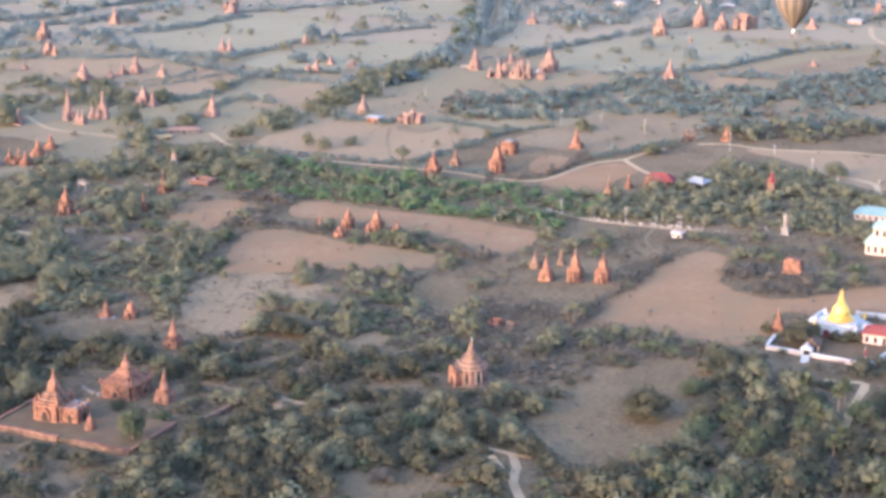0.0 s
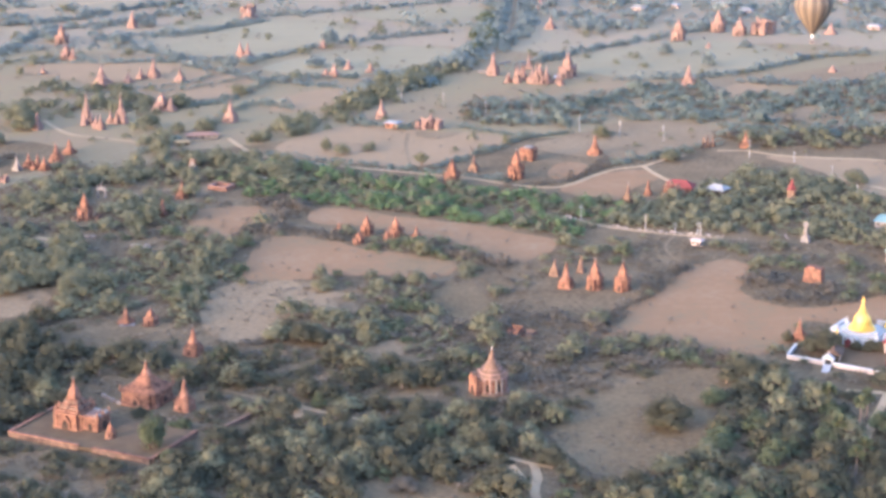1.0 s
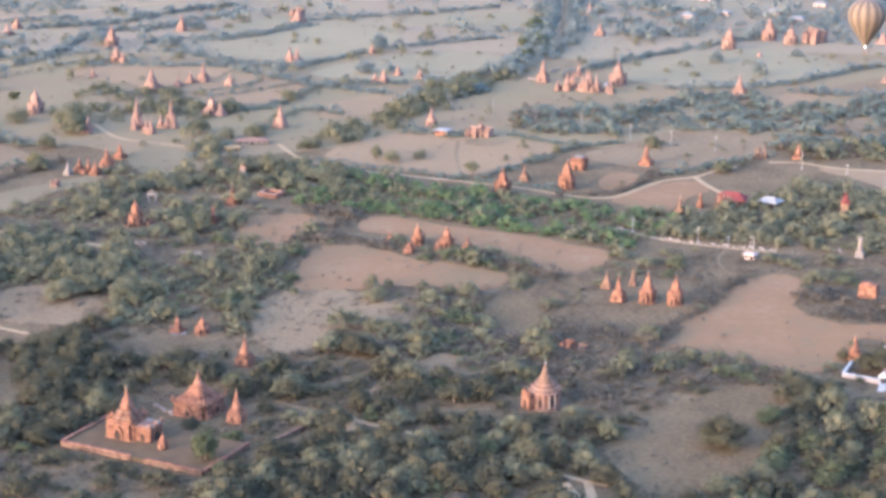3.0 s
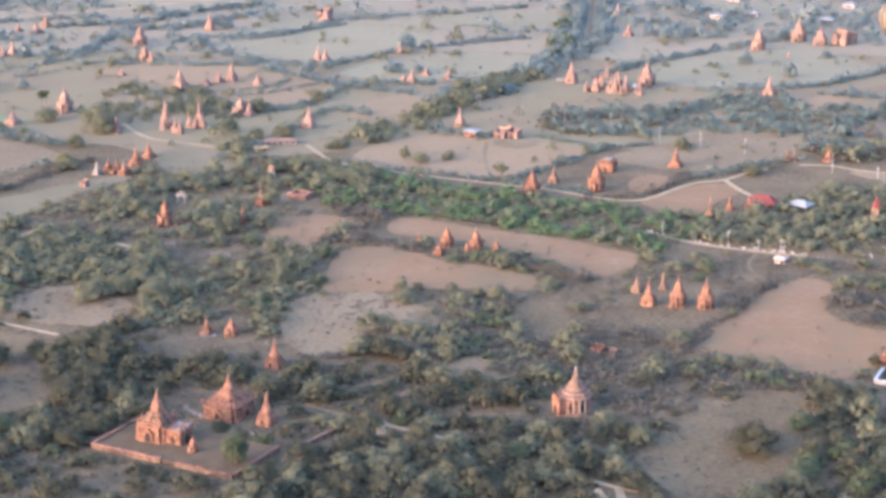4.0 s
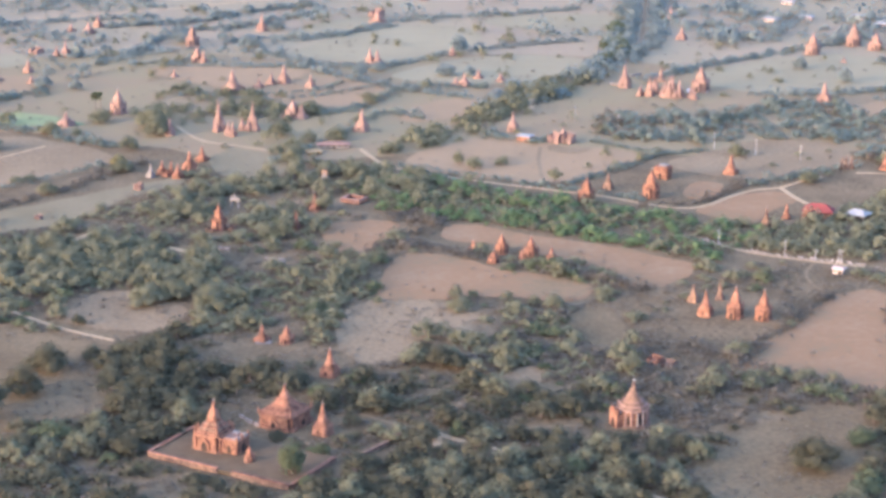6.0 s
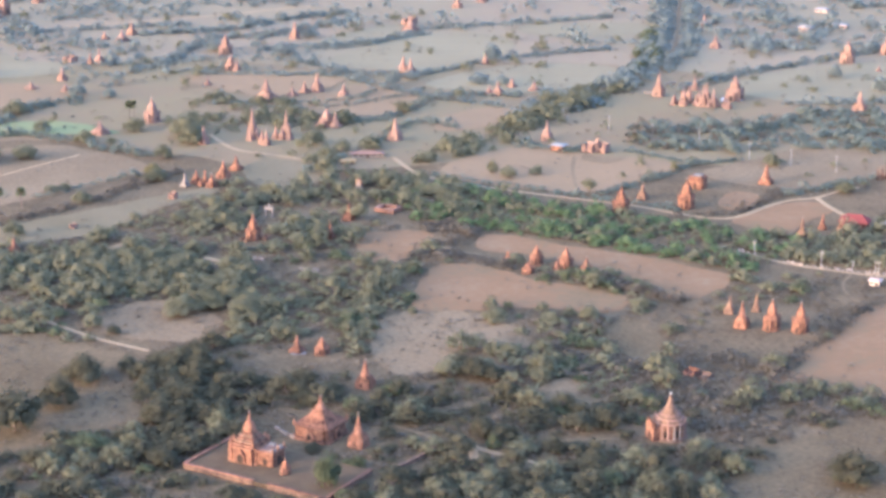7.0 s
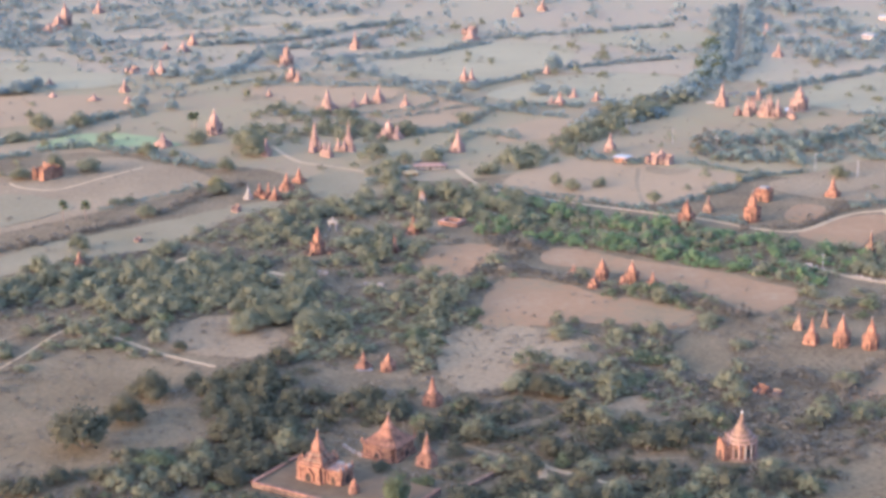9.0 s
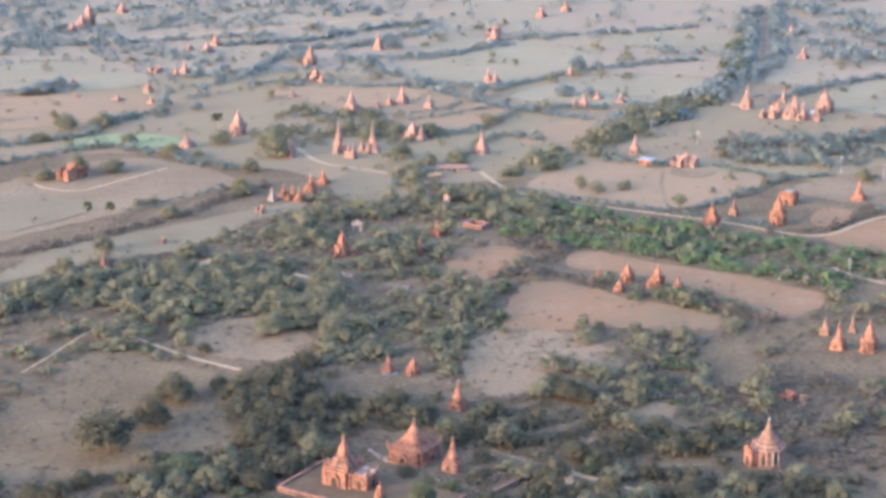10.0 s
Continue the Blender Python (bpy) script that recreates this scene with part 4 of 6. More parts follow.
low_wall((-72.0, 487.5), (-66.0, 497.0), 1.1, 0.7, M_DARKBRICK, "broken low brick wall among trees")
KEEP += [(-69.0, 492.0, 4.0), (-76.0, 478.0, 3.5)]
# five stupas in a row
G = "group of stupas beside the ploughed field"
monument("cone", (28.5, 619.3), 9.8, 4.7, "", M_BRICK, group=G)
monument("shrine", (38.4, 618.6), 11.3, 5.1, "", M_BRICK, group=G)
monument("shrine", (47.8, 617.3), 10.9, 5.1, "", M_BRICK, group=G)
monument("cone", (25.2, 633.9), 7.0, 3.5, "", M_DARKBRICK, group=G)
monument("slim", (34.5, 637.3), 6.7, 3.1, "", M_DARKBRICK, group=G)
# shrines in the middle of the ploughed land
G = "shrines in the ploughed land"
KEEP += [(-48.0, 671.0, 4.5), (-44.0, 672.0, 4.0), (-34.5, 676.5, 3.0), (-25.5, 677.0, 2.5)]
monument("shrine", (-43.7, 686.0), 8.1, 4.4, "", M_BRICK, group=G)
monument("shrine", (-46.2, 674.3), 4.7, 3.8, "low brick shrine with a pale arched front", M_BRICK, group=G)
monument("shrine", (-32.6, 682.0), 8.7, 4.6, "", M_BRICK, group=G)
monument("slim", (-35.9, 679.7), 3.6, 3.0, "", M_BRICK, group=G)
monument("bell", (-24.9, 681.2), 5.1, 3.6, "", M_BRICK, group=G)
monument("bell", (-54.7, 690.7), 4.0, 3.0, "", M_BRICK, group=G)
# ruined block at the field's edge
root = thing("brick_block", (114.8, 627.8), "massive ruined red brick block, sunlit", "ruin", TURN)
bm = box(-4.2, 4.2, -3.2, 3.2, -0.3, 6.6, 0.86)
bmesh.ops.subdivide_edges(bm, edges=bm.edges[:], cuts=4, use_grid_fill=True)
for v in bm.verts:
    v.co += Vector([0.35 * noise.noise(v.co * 0.6 + Vector((k * 9, 0, 0))) for k in range(3)])
part("core", bm, M_BRICK, root)
part("broken_top", box(-3.0, 1.0, -2.2, 2.2, 6.2, 7.2, 0.8), M_BRICK, root)
root.scale = (0.8, 0.8, 0.76)
KEEP.append((*(114.8, 627.8), 5.9))
monument("cone", (99.4, 564.3), 8.0, 4.2, "slender red brick stupa half hidden by a tree")
# along the far road
monument("shrine", (-12.6, 764.1), 11.2, 6.2)
monument("cone", (-3.5, 784.8), 7.5, 4.0)
monument("shrine", (14.3, 772.8), 13.1, 6.2, "", M_BRICK)
root = thing("brick_temple", (20.3, 806.4), "square flat-roofed red brick temple with a parapet", "temple", TURN)
part("body", lathe([(3.3, -0.3), (3.2, 4.0), (3.4, 4.2), (3.4, 4.6)], square=True), M_BRICK, root)
part("parapet", lathe([(3.0, 4.6), (3.0, 5.3), (3.1, 5.4)], square=True), M_BRICK, root)
part("roof_slab", lathe([(1.9, 5.4), (1.9, 5.8), (1.4, 6.0)], square=True), M_STUCCO, root)
part("doorway", arch_door(1.3, 2.8, 0.15, -3.25), M_OPENING_SHADE, root)
KEEP.append((*(20.3, 806.4), 7.1))
monument("bell", (50.1, 815.9), 9.5, 5.7, "", M_BRICK)
monument("bell", (118.7, 830.0), 8.3, 4.7, "", M_BRICK)
for p, h in (((99.7, 828.9), 5.7), ((101.6, 830.0), 6.3), ((104.0, 831.2), 5.7)):
    monument("slim", p, h, 2.4, "thin leaning brick spire of a trio", M_DARKBRICK)
monument("cone", (58.1, 729.9), 9.2, 4.4)
monument("slim", (67.5, 745.1), 6.4, 3.2)
monument("cone", (74.8, 742.3), 7.2, 3.6)
monument("cone", (-48.3, 889.4), 10.1, 4.9, "", M_FADED_HAZED)
monument("ruin", (-27.8, 868.1), 4.7, 5.7, "ruined brick temple with broken arches", M_FADED_HAZED)
monument("ruin", (-21.9, 868.0), 4.7, 5.7, "ruined brick temple with broken arches", M_FADED_HAZED)
monument("shrine", (-24.1, 870.5), 7.2, 3.7, "brick tower inside a ruined temple", M_FADED_HAZED)
monument("cone", (-120.2, 882.2), 11.8, 5.8)
monument("slim", (-123.0, 880.9), 4.7, 2.5)
# western cluster
G = "cluster of stupas by the lane"
monument("cone", (-188.9, 880.1), 15.4, 4.6, "", M_FADED_HAZED, group=G)
monument("cone", (-173.8, 887.5), 13.4, 3.9, "", M_FADED_HAZED, group=G)
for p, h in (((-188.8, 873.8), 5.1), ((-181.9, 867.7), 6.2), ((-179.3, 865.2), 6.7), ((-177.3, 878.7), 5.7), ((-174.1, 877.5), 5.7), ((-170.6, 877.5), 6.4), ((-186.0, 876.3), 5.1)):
    monument("cone", p, h * 1.2, 3.4, "small brick stupa among many", M_FADED_HAZED, group=G)
monument("shrine", (-157.3, 908.2), 9.9, 6.2)
monument("bell", (-152.9, 906.9), 7.9, 5.6)
monument("bell", (-160.6, 908.3), 5.2, 3.7)
monument("bell", (-198.6, 967.7), 12.0, 9.4, "", M_FADED_HAZED)
monument("cone", (-175.2, 990.5), 11.0, 5.9)
monument("bell", (-181.6, 987.5), 6.8, 5.0)
monument("bell", (-186.6, 978.2), 5.8, 5.2)
monument("cone", (-159.3, 979.6), 7.9, 4.8)
monument("shrine", (-245.2, 1088.6), 13.9, 6.8, "", M_FADED_HAZED)
monument("shrine", (-233.4, 1045.3), 9.5, 5.5)
monument("bell", (-229.5, 1043.5), 7.4, 4.7)
monument("cone", (-214.3, 1147.3), 11.9, 5.4)
monument("cone", (-136.1, 1051.4), 9.5, 4.7)
monument("bell", (-131.5, 1047.9), 9.5, 5.3)
monument("bell", (-146.8, 1184.9), 9.8, 8.7)
monument("bell", (-83.3, 994.6), 5.2, 4.8)
monument("cone", (-78.7, 992.9), 7.9, 5.2)
monument("bell", (-72.5, 1013.7), 5.8, 4.8)
monument("bell", (-60.0, 1005.5), 5.8, 5.3)
monument("bell", (-91.7, 1079.8), 5.9, 4.7)
monument("slim", (-210.8, 871.5), 7.2, 4.7)
# northern cluster
G = "dense cluster of stupas round a whitewashed court"
monument("cone", (6.3, 998.6), 13.6, 5.9, "", M_FADED_HAZED, group=G)
monument("shrine", (46.1, 993.6), 13.6, 8.4, "", M_FADED_HAZED, group=G)
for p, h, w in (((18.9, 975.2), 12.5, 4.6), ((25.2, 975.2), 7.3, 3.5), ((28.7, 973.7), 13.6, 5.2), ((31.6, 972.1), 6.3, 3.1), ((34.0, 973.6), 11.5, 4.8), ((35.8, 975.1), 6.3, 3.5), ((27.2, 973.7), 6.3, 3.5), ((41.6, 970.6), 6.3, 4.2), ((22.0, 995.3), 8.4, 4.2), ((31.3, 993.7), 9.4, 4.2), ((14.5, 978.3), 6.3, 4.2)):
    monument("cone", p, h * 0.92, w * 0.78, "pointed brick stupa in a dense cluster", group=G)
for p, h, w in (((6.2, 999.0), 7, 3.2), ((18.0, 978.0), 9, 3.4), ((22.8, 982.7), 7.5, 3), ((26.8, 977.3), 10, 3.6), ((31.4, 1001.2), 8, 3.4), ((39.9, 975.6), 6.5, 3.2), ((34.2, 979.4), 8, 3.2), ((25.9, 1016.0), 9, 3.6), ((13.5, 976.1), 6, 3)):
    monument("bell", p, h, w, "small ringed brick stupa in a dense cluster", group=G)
sheet("paved_terrace", [(39.3, 996.8), (50.0, 998.3), (49.8, 988.9), (38.4, 987.4)], 0.4, M_WHITE, "white paved terrace round a temple", "terrace")
for a, b in (((-1.6, 1005.1), (9.1, 1001.8)), ((9.9, 1028.0), (16.2, 1033.0)), ((18.6, 1024.5), (24.8, 1026.2))):
    low_wall(a, b, 0.9, 0.5, M_STUCCO, "low whitewashed wall near stupas")
monument("cone", (42.4, 1144.6), 8.1, 6.0)
monument("slim", (38.4, 1218.9), 8.7, 4.4)
monument("shrine", (116.4, 1104.2), 13.9, 7.5)
monument("shrine", (143.8, 1135.5), 13.9, 8.1)
monument("shrine", (154.9, 1123.3), 11.2, 7.5)
monument("ruin", (167.0, 1125.2), 9.6, 8.6)
monument("ruin", (172.6, 1131.1), 7.5, 8.6)
monument("bell", (209.9, 1126.8), 7.5, 6.8)
monument("shrine", (260.4, 1176.1), 9.7, 6.5)
monument("cone", (107.9, 970.1), 11.5, 6.7)
monument("bell", (189.6, 1006.8), 4.2, 4.8)
monument("bell", (131.2, 1079.6), 4.2, 3.2)
# west of the crossroads
monument("shrine", (-155.0, 707.3), 11.0, 5.0, "tall pointed red brick temple with broken enclosure walls", M_BRICK)
monument("ruin", (-157.6, 704.8), 1.8, 3.6, "stump of a brick enclosure", M_DARKBRICK)
monument("ruin", (-150.7, 708.1), 1.6, 3.6, "stump of a brick enclosure", M_DARKBRICK)
monument("cone", (-121.8, 738.4), 8.2, 4.4, "", M_BRICK)
monument("slim", (-123.5, 737.5), 3.6, 2.4)
monument("slim", (-125.4, 711.4), 7.4, 3.6)
root = thing("brick_enclosure", (-107.8, 754.0), "low roofless square enclosure of red brick", "ruin", TURN)
for x0, x1, y0, y1 in ((-4.5, 4.5, -3.6, -2.8), (-4.5, 4.5, 2.8, 3.6), (-4.5, -3.7, -2.8, 2.8), (3.7, 4.5, -2.8, 2.8)):
    part("wall_body", box(x0, x1, y0, y1, -0.3, 1.8), M_BRICK, root)
    part("coping", box(x0 - 0.1, x1 + 0.1, y0 - 0.1, y1 + 0.1, 1.8, 2.0), M_FADED_HAZED, root)
KEEP.append((*(-107.8, 754.0), 7.0))
KEEP += [(-106.0, 745.5, 6.0), (-105.0, 738.0, 4.0), (-123.0, 778.0, 4.5), (-154.0, 699.0, 5.5), (-154.0, 732.0, 4.0), (-121.0, 730.5, 4.5), (-125.0, 705.0, 3.5)]
G = "row of stupas in the pasture"
monument("bell", (-200.2, 785.5), 6.9, 3.6, "whitewashed stupa beside red brick stupas", M_STUCCO, group=G)
for k, p, h, w in (("cone", (-196.3, 790.7), 6.7, 4.1), ("slim", (-192.5, 791.2), 6.5, 3.0), ("cone", (-188.2, 785.0), 6.7, 4.5), ("cone", (-186.4, 800.7), 8.9, 5.5), ("bell", (-184.1, 816.9), 7.3, 5.3), ("bell", (-193.6, 787.2), 4.0, 3.0)):
    monument(k, p, h, w, group=G)
monument("ruin", (-200.5, 764.1), 3.4, 3.0, "small ruined brick shrine in the pasture", M_FADED_HAZED)
monument("cone", (-241.9, 679.7), 6.9, 3.6)
monument("ruin", (-229.2, 715.3), 2.2, 2.4, "stub of a brick ruin on grass", M_FADED_HAZED)
monument("ruin", (-300.1, 810.6), 7.3, 7.1, "ruined brick shrine under trees", M_BRICK)
monument("ruin", (-296.8, 815.1), 5.3, 6.1, "ruined brick shrine under trees", M_BRICK)
monument("shrine", (-244.8, 908.5), 13.0, 6.8)
monument("cone", (-263.2, 879.4), 7.0, 7.2, "brick mound with a pointed top")
monument("cone", (-209.2, 864.7), 6.2, 4.1)
monument("cone", (-312.0, 1055.7), 9.6, 4.9)
monument("bell", (-317.2, 1055.1), 6.4, 4.3)
monument("cone", (-318.9, 1004.8), 7.9, 4.9)
monument("bell", (-308.7, 975.9), 5.3, 4.2)
monument("bell", (-328.9, 981.0), 4.2, 6.3, "low weathered brick mound")
monument("bell", (-353.9, 987.1), 3.7, 4.2, "low weathered brick mound")
monument("bell", (-366.4, 1019.9), 4.8, 4.2)
monument("ruin", (-330.7, 1060.4), 3.6, 6.4)
monument("shrine", (-420.1, 1215.2), 16.5, 7.1, "large red brick temple with stepped towers")
monument("shrine", (-420.8, 1201.8), 10.4, 7.1)
monument("shrine", (-422.9, 1188.6), 6.6, 6.0)
monument("bell", (-413.5, 1267.2), 10.0, 6.7)
monument("bell", (-330.1, 1133.3), 5.4, 5.0)
monument("cone", (-317.4, 1127.0), 7.6, 6.5)
monument("cone", (-317.7, 1150.4), 8.7, 5.4)
monument("bell", (-236.9, 1000.3), 5.3, 3.8)
monument("cone", (-125.2, 1279.1), 8.9, 6.2)
monument("cone", (-110.2, 1304.5), 8.3, 6.2)
monument("ruin", (-149.9, 1205.5), 5.5, 7.7)


# ---- gilded pagoda and its court ----
PAG = (119.3, 566.5)
sheet("pagoda_court", [(97.9, 552.4), (106.0, 558.8), (114.1, 574.3), (137.6, 574.3), (141.1, 557.8), (132.9, 537.0), (122.0, 533.0), (108.5, 543.1)], 0.35, M_PAVING, "grey paved pagoda court", "court")
KEEP += [(*(100.4, 534.0), 2.9), (*(102.1, 538.0), 2.9), (*PAG, 13), (*(127.0, 557.8), 11.5), (*(117.4, 544.6), 7.7), (*(105.6, 546.2), 5.8), (*(111.7, 542.1), 5.8), (*(134.0, 557.8), 11.5)]
root = thing("pagoda", PAG, "gilded bell pagoda on stepped white terraces", "pagoda", TURN)
for n, (w, a, b) in enumerate(((9.2, 0.2, 1.1), (7.9, 1.1, 2.1), (6.7, 2.1, 3.1), (5.5, 3.1, 4.0))):
    t = part("terrace", lathe([(w, a), (w, b - 0.35), (w * 1.03, b - 0.3), (w * 1.03, b)], square=True), M_WHITE, root, "whitewashed terrace")
part("gold_base", lathe([(4.7, 4.0), (4.7, 4.4), (4.2, 4.5), (4.2, 5.0), (3.7, 5.1), (3.6, 5.7), (3.15, 5.8), (3.1, 6.2)], 16), M_GOLD, root)
part("bell", lathe([(2.9, 6.2), (3.1, 6.35), (3.0, 6.9), (2.85, 7.7), (2.45, 8.6), (1.95, 9.4), (1.4, 10.0)], 20), M_GOLD, root, smooth=True)
part("spire", lathe(rings(1.3, 10.0, 0.35, 13.4, 6), 14), M_GOLD, root)
part("finial", lathe([(0.3, 13.6), (0.7, 14.0), (0.15, 14.8), (0.04, 16.2)], 10), M_GOLD, root, "slim gilded umbrella finial")
for sx in (-1, 1):
    for sy in (-1, 1):
        part("corner_stupa", lathe([(0.6, 2.7), (0.6, 3.4), (0.4, 4.0), (0.18, 4.8), (0.05, 5.6)], 8, cx=sx * 6.6, cy=sy * 6.6), M_WHITE if sx * sy < 0 else M_GOLD, root)
for n in range(4):
    part("stair", arch_door(2.6, 3.4, 2.2, -7.6, z=0.2, side=n), M_WHITE, root)
root.scale = (0.95, 0.95, 0.88)
part("shrine_front", arch_door(2.2, 3.2, 0.7, -10.2, x=-2.0, z=0.2), M_REDROOF, root, "small red shrine front")
low_wall((93.2, 547.7), (103.3, 542.0), 1.2, 0.6, M_CREAM, "pale pink court wall with white coping", cap=M_WHITE)
low_wall((105.8, 540.5), (121.6, 531.0), 1.2, 0.6, M_CREAM, "pale pink court wall with white coping", cap=M_WHITE)
low_wall((121.6, 531.0), (130.0, 543.1), 1.2, 0.6, M_WHITE, "whitewashed court wall")
low_wall((93.2, 547.7), (97.4, 557.8), 1.2, 0.6, M_WHITE, "whitewashed court wall")
low_wall((110.4, 571.5), (117.4, 582.3), 1.4, 0.7, M_WHITE, "whitewashed court wall")
low_wall((127.0, 580.0), (136.3, 576.6), 1.4, 0.7, M_WHITE, "whitewashed court wall")
root = thing("covered_walk", (107.6, 548.0), "covered walk with a dull red gabled roof behind a gate", "building", TURN + 8)
for x in (-1.9, 1.6):
    for y in (-3.6, -1.2, 1.2, 3.6):
        part("post", box(x, x + 0.3, y - 0.15, y + 0.15, -0.3, 2.4), M_CREAM, root)
bm = bmesh.new()
v = [bm.verts.new(q) for q in ((-2.6, -4.2, 2.4), (2.6, -4.2, 2.4), (0, -4.2, 4.2), (-2.6, 4.2, 2.4), (2.6, 4.2, 2.4), (0, 4.2, 4.2))]
for q in ((0, 1, 2), (5, 4, 3), (0, 2, 5, 3), (2, 1, 4, 5), (1, 0, 3, 4)):
    bm.faces.new([v[k] for k in q])
part("gabled_roof", bm, M_DARKBRICK, root, "dull red tiled roof")
KEEP.append((107.6, 548.0, 5.0))
root = thing("gatehouse", (104.5, 542.1), "small white gatehouse with a gabled roof over steps", "gate", TURN + 8)
for x in (-1.9, 1.2):
    part("pier", box(x, x + 0.7, -1.2, 1.2, -0.3, 2.8), M_WHITE, root)
bm = bmesh.new()
v = [bm.verts.new(q) for q in ((-2.5, -1.6, 2.7), (2.5, -1.6, 2.7), (0, -1.6, 4.7), (-2.5, 1.6, 2.7), (2.5, 1.6, 2.7), (0, 1.6, 4.7))]
for q in ((0, 1, 2), (5, 4, 3), (0, 2, 5, 3), (2, 1, 4, 5), (1, 0, 3, 4)):
    bm.faces.new([v[k] for k in q])
part("gabled_roof", bm, M_WHITE, root)
part("spire", lathe([(0.3, 4.6), (0.2, 5.2), (0.03, 6.2)], 6), M_WHITE, root)
for k in range(9):
    part("step", box(-1.5, 1.5, -2.3 - k * 0.8, -1.5 - k * 0.8, -0.3, 0.9 - k * 0.09), M_CONCRETE, root)
root.scale = (0.78, 0.78, 0.78)


def banner(at, tall):
    root = thing("banner_pole", at, "slim red and white prayer pole", "pole")
    part("pole", lathe([(0.16, -0.2), (0.12, tall)], 6), M_WHITE, root)
    part("streamer", lathe([(0.3, tall * 0.35), (0.34, tall * 0.6), (0.25, tall * 0.85)], 6), M_REDROOF, root)
banner((121.3, 537.0), 4.8)


def house(at, w, d, wall, roof_rise, wall_mat, roof_mat, label, turn=TURN, tiers=1, open_sides=False, name="house"):
    root = thing(name, at, label, "building", turn)
    z = 0.0
    for n in range(tiers):
        k = 1 - 0.3 * n
        x, y = w / 2 * k, d / 2 * k
        if open_sides:
            for sx in (-1, 0, 1):
                for sy in (-1, 1):
                    part("post", box(sx * (x - 0.3) - 0.12, sx * (x - 0.3) + 0.12, sy * (y - 0.3) - 0.12, sy * (y - 0.3) + 0.12, -0.2, wall), M_BARK, root)
        else:
            wl = part("wall", box(-x, x, -y, y, z - 0.3, z + wall), wall_mat, root)
            count = max(2, int(w * k / 2.4))
            for j in range(count):
                cx = -x + (j + 0.5) * 2 * x / count
                part("door" if j == count // 2 and n == 0 else "window", box(cx - 0.5, cx + 0.5, -y - 0.05, -y + 0.05, z + (0.1 if j == count // 2 and n == 0 else 0.9), z + wall * 0.75), M_OPENING_SHADE, wl)
            for j in range(2):
                cy = -y + (j + 0.5) * y
                part("window", box(x - 0.05, x + 0.05, cy - 0.5, cy + 0.5, z + 0.9, z + wall * 0.75), M_OPENING_SHADE, wl)
        z += wall
        bm = bmesh.new()
        e, r = 0.7, (0.45 if n == tiers - 1 else 0.7)
        lo = [bm.verts.new(q) for q in ((-x - e, -y - e, z), (x + e, -y - e, z), (x + e, y + e, z), (-x - e, y + e, z))]
        th = [bm.verts.new(q.co + Vector((0, 0, 0.15))) for q in lo]
        hi = [bm.verts.new((q.co.x * r if n == tiers - 1 else q.co.x * 0.75, q.co.y * (0.04 if n == tiers - 1 else 0.75), z + roof_rise)) for q in lo]
        bm.faces.new(lo[::-1])
        bm.faces.new(hi)
        for k2 in range(4):
            bm.faces.new((lo[k2], lo[(k2 + 1) % 4], th[(k2 + 1) % 4], th[k2]))
            bm.faces.new((th[k2], th[(k2 + 1) % 4], hi[(k2 + 1) % 4], hi[k2]))
        part("roof", bm, roof_mat, root)
        z += roof_rise * 0.8
    KEEP.append((*at, max(w, d) * 0.62))
    return root


house((130.1, 554.0), 10.6, 7.7, 3.6, 2.0, M_CREAM, M_REDROOF, "cream-walled hall with a red roof in the pagoda court", name="hall")
house((153.8, 653.3), 14.7, 12.7, 4.2, 1.8, M_CREAM, M_GREENROOF, "two-tiered cream hall with green roofs", tiers=2, name="hall")
house((80.6, 749.7), 11.0, 7.0, 2.6, 2.8, M_BRICK, M_REDROOF, "low house with a large red roof", turn=TURN + 10)
house((96.0, 746.9), 7.5, 6.5, 2.4, 1.8, M_WHITE, M_TIN, "shed with a bright white tin roof", turn=TURN - 10, open_sides=True, name="shed")
house((-41.7, 869.4), 6.1, 5.1, 2.6, 0.7, M_BRICK, M_TIN, "low brick shelter with a pale flat roof", name="shelter")
house((79.3, 671.9), 3.5, 3.0, 2.0, 0.8, M_CREAM, M_CREAM, "small whitewashed roadside hut", name="hut")
house((159.3, 697.5), 16.8, 8.9, 2.4, 2.4, M_CREAM, M_TEALROOF, "long hall with a teal roof among trees", name="hall")
house((-129.0, 847.1), 14.3, 4.1, 1.8, 1.2, M_STUCCO, M_FADED_HAZED, "long low building with a rusty red roof", turn=10, name="shed")
house((-136.2, 834.5), 5.6, 3.6, 1.2, 0.9, M_OCHRE, M_OCHRE, "ochre hut beside a long red-roofed shed", turn=20, name="hut")
house((212.1, 1216.9), 10.9, 7.6, 3, 1.6, M_WHITE, M_TIN, "far house with a pale tin roof", name="house")
for p in ((102.2, 1213.6), (125.2, 1224.9), (193.6, 1265.1), (240.0, 1249.8), (263.1, 1271.8), (159.1, 1231.6), (170.1, 1203.7), (239.2, 1142.6), (119.6, 1286.3)):
    house(p, 8, 5, 2.2, 1.2, M_CREAM, M_TIN, "far village house with a pale tin roof", name="house")
root = thing("roadside_shrine", (124.7, 738.6), "dark red shrine with a tiered roof among trees", "shrine", TURN)
part("body", box(-1.4, 1.4, -1.4, 1.4, -0.3, 4.2), M_DARKBRICK, root)
part("tiered_roof", lathe([(2.3, 4.2), (1.1, 5.2), (1.5, 5.3), (0.7, 6.4), (0.9, 6.5), (0.1, 8.6)], 4), M_REDROOF, root, "red tiered roof")
KEEP.append((*(124.7, 738.6), 4.0))
root = thing("white_monument", (120.0, 676.3), "tall weathered white monument in scrub", "monument", TURN)
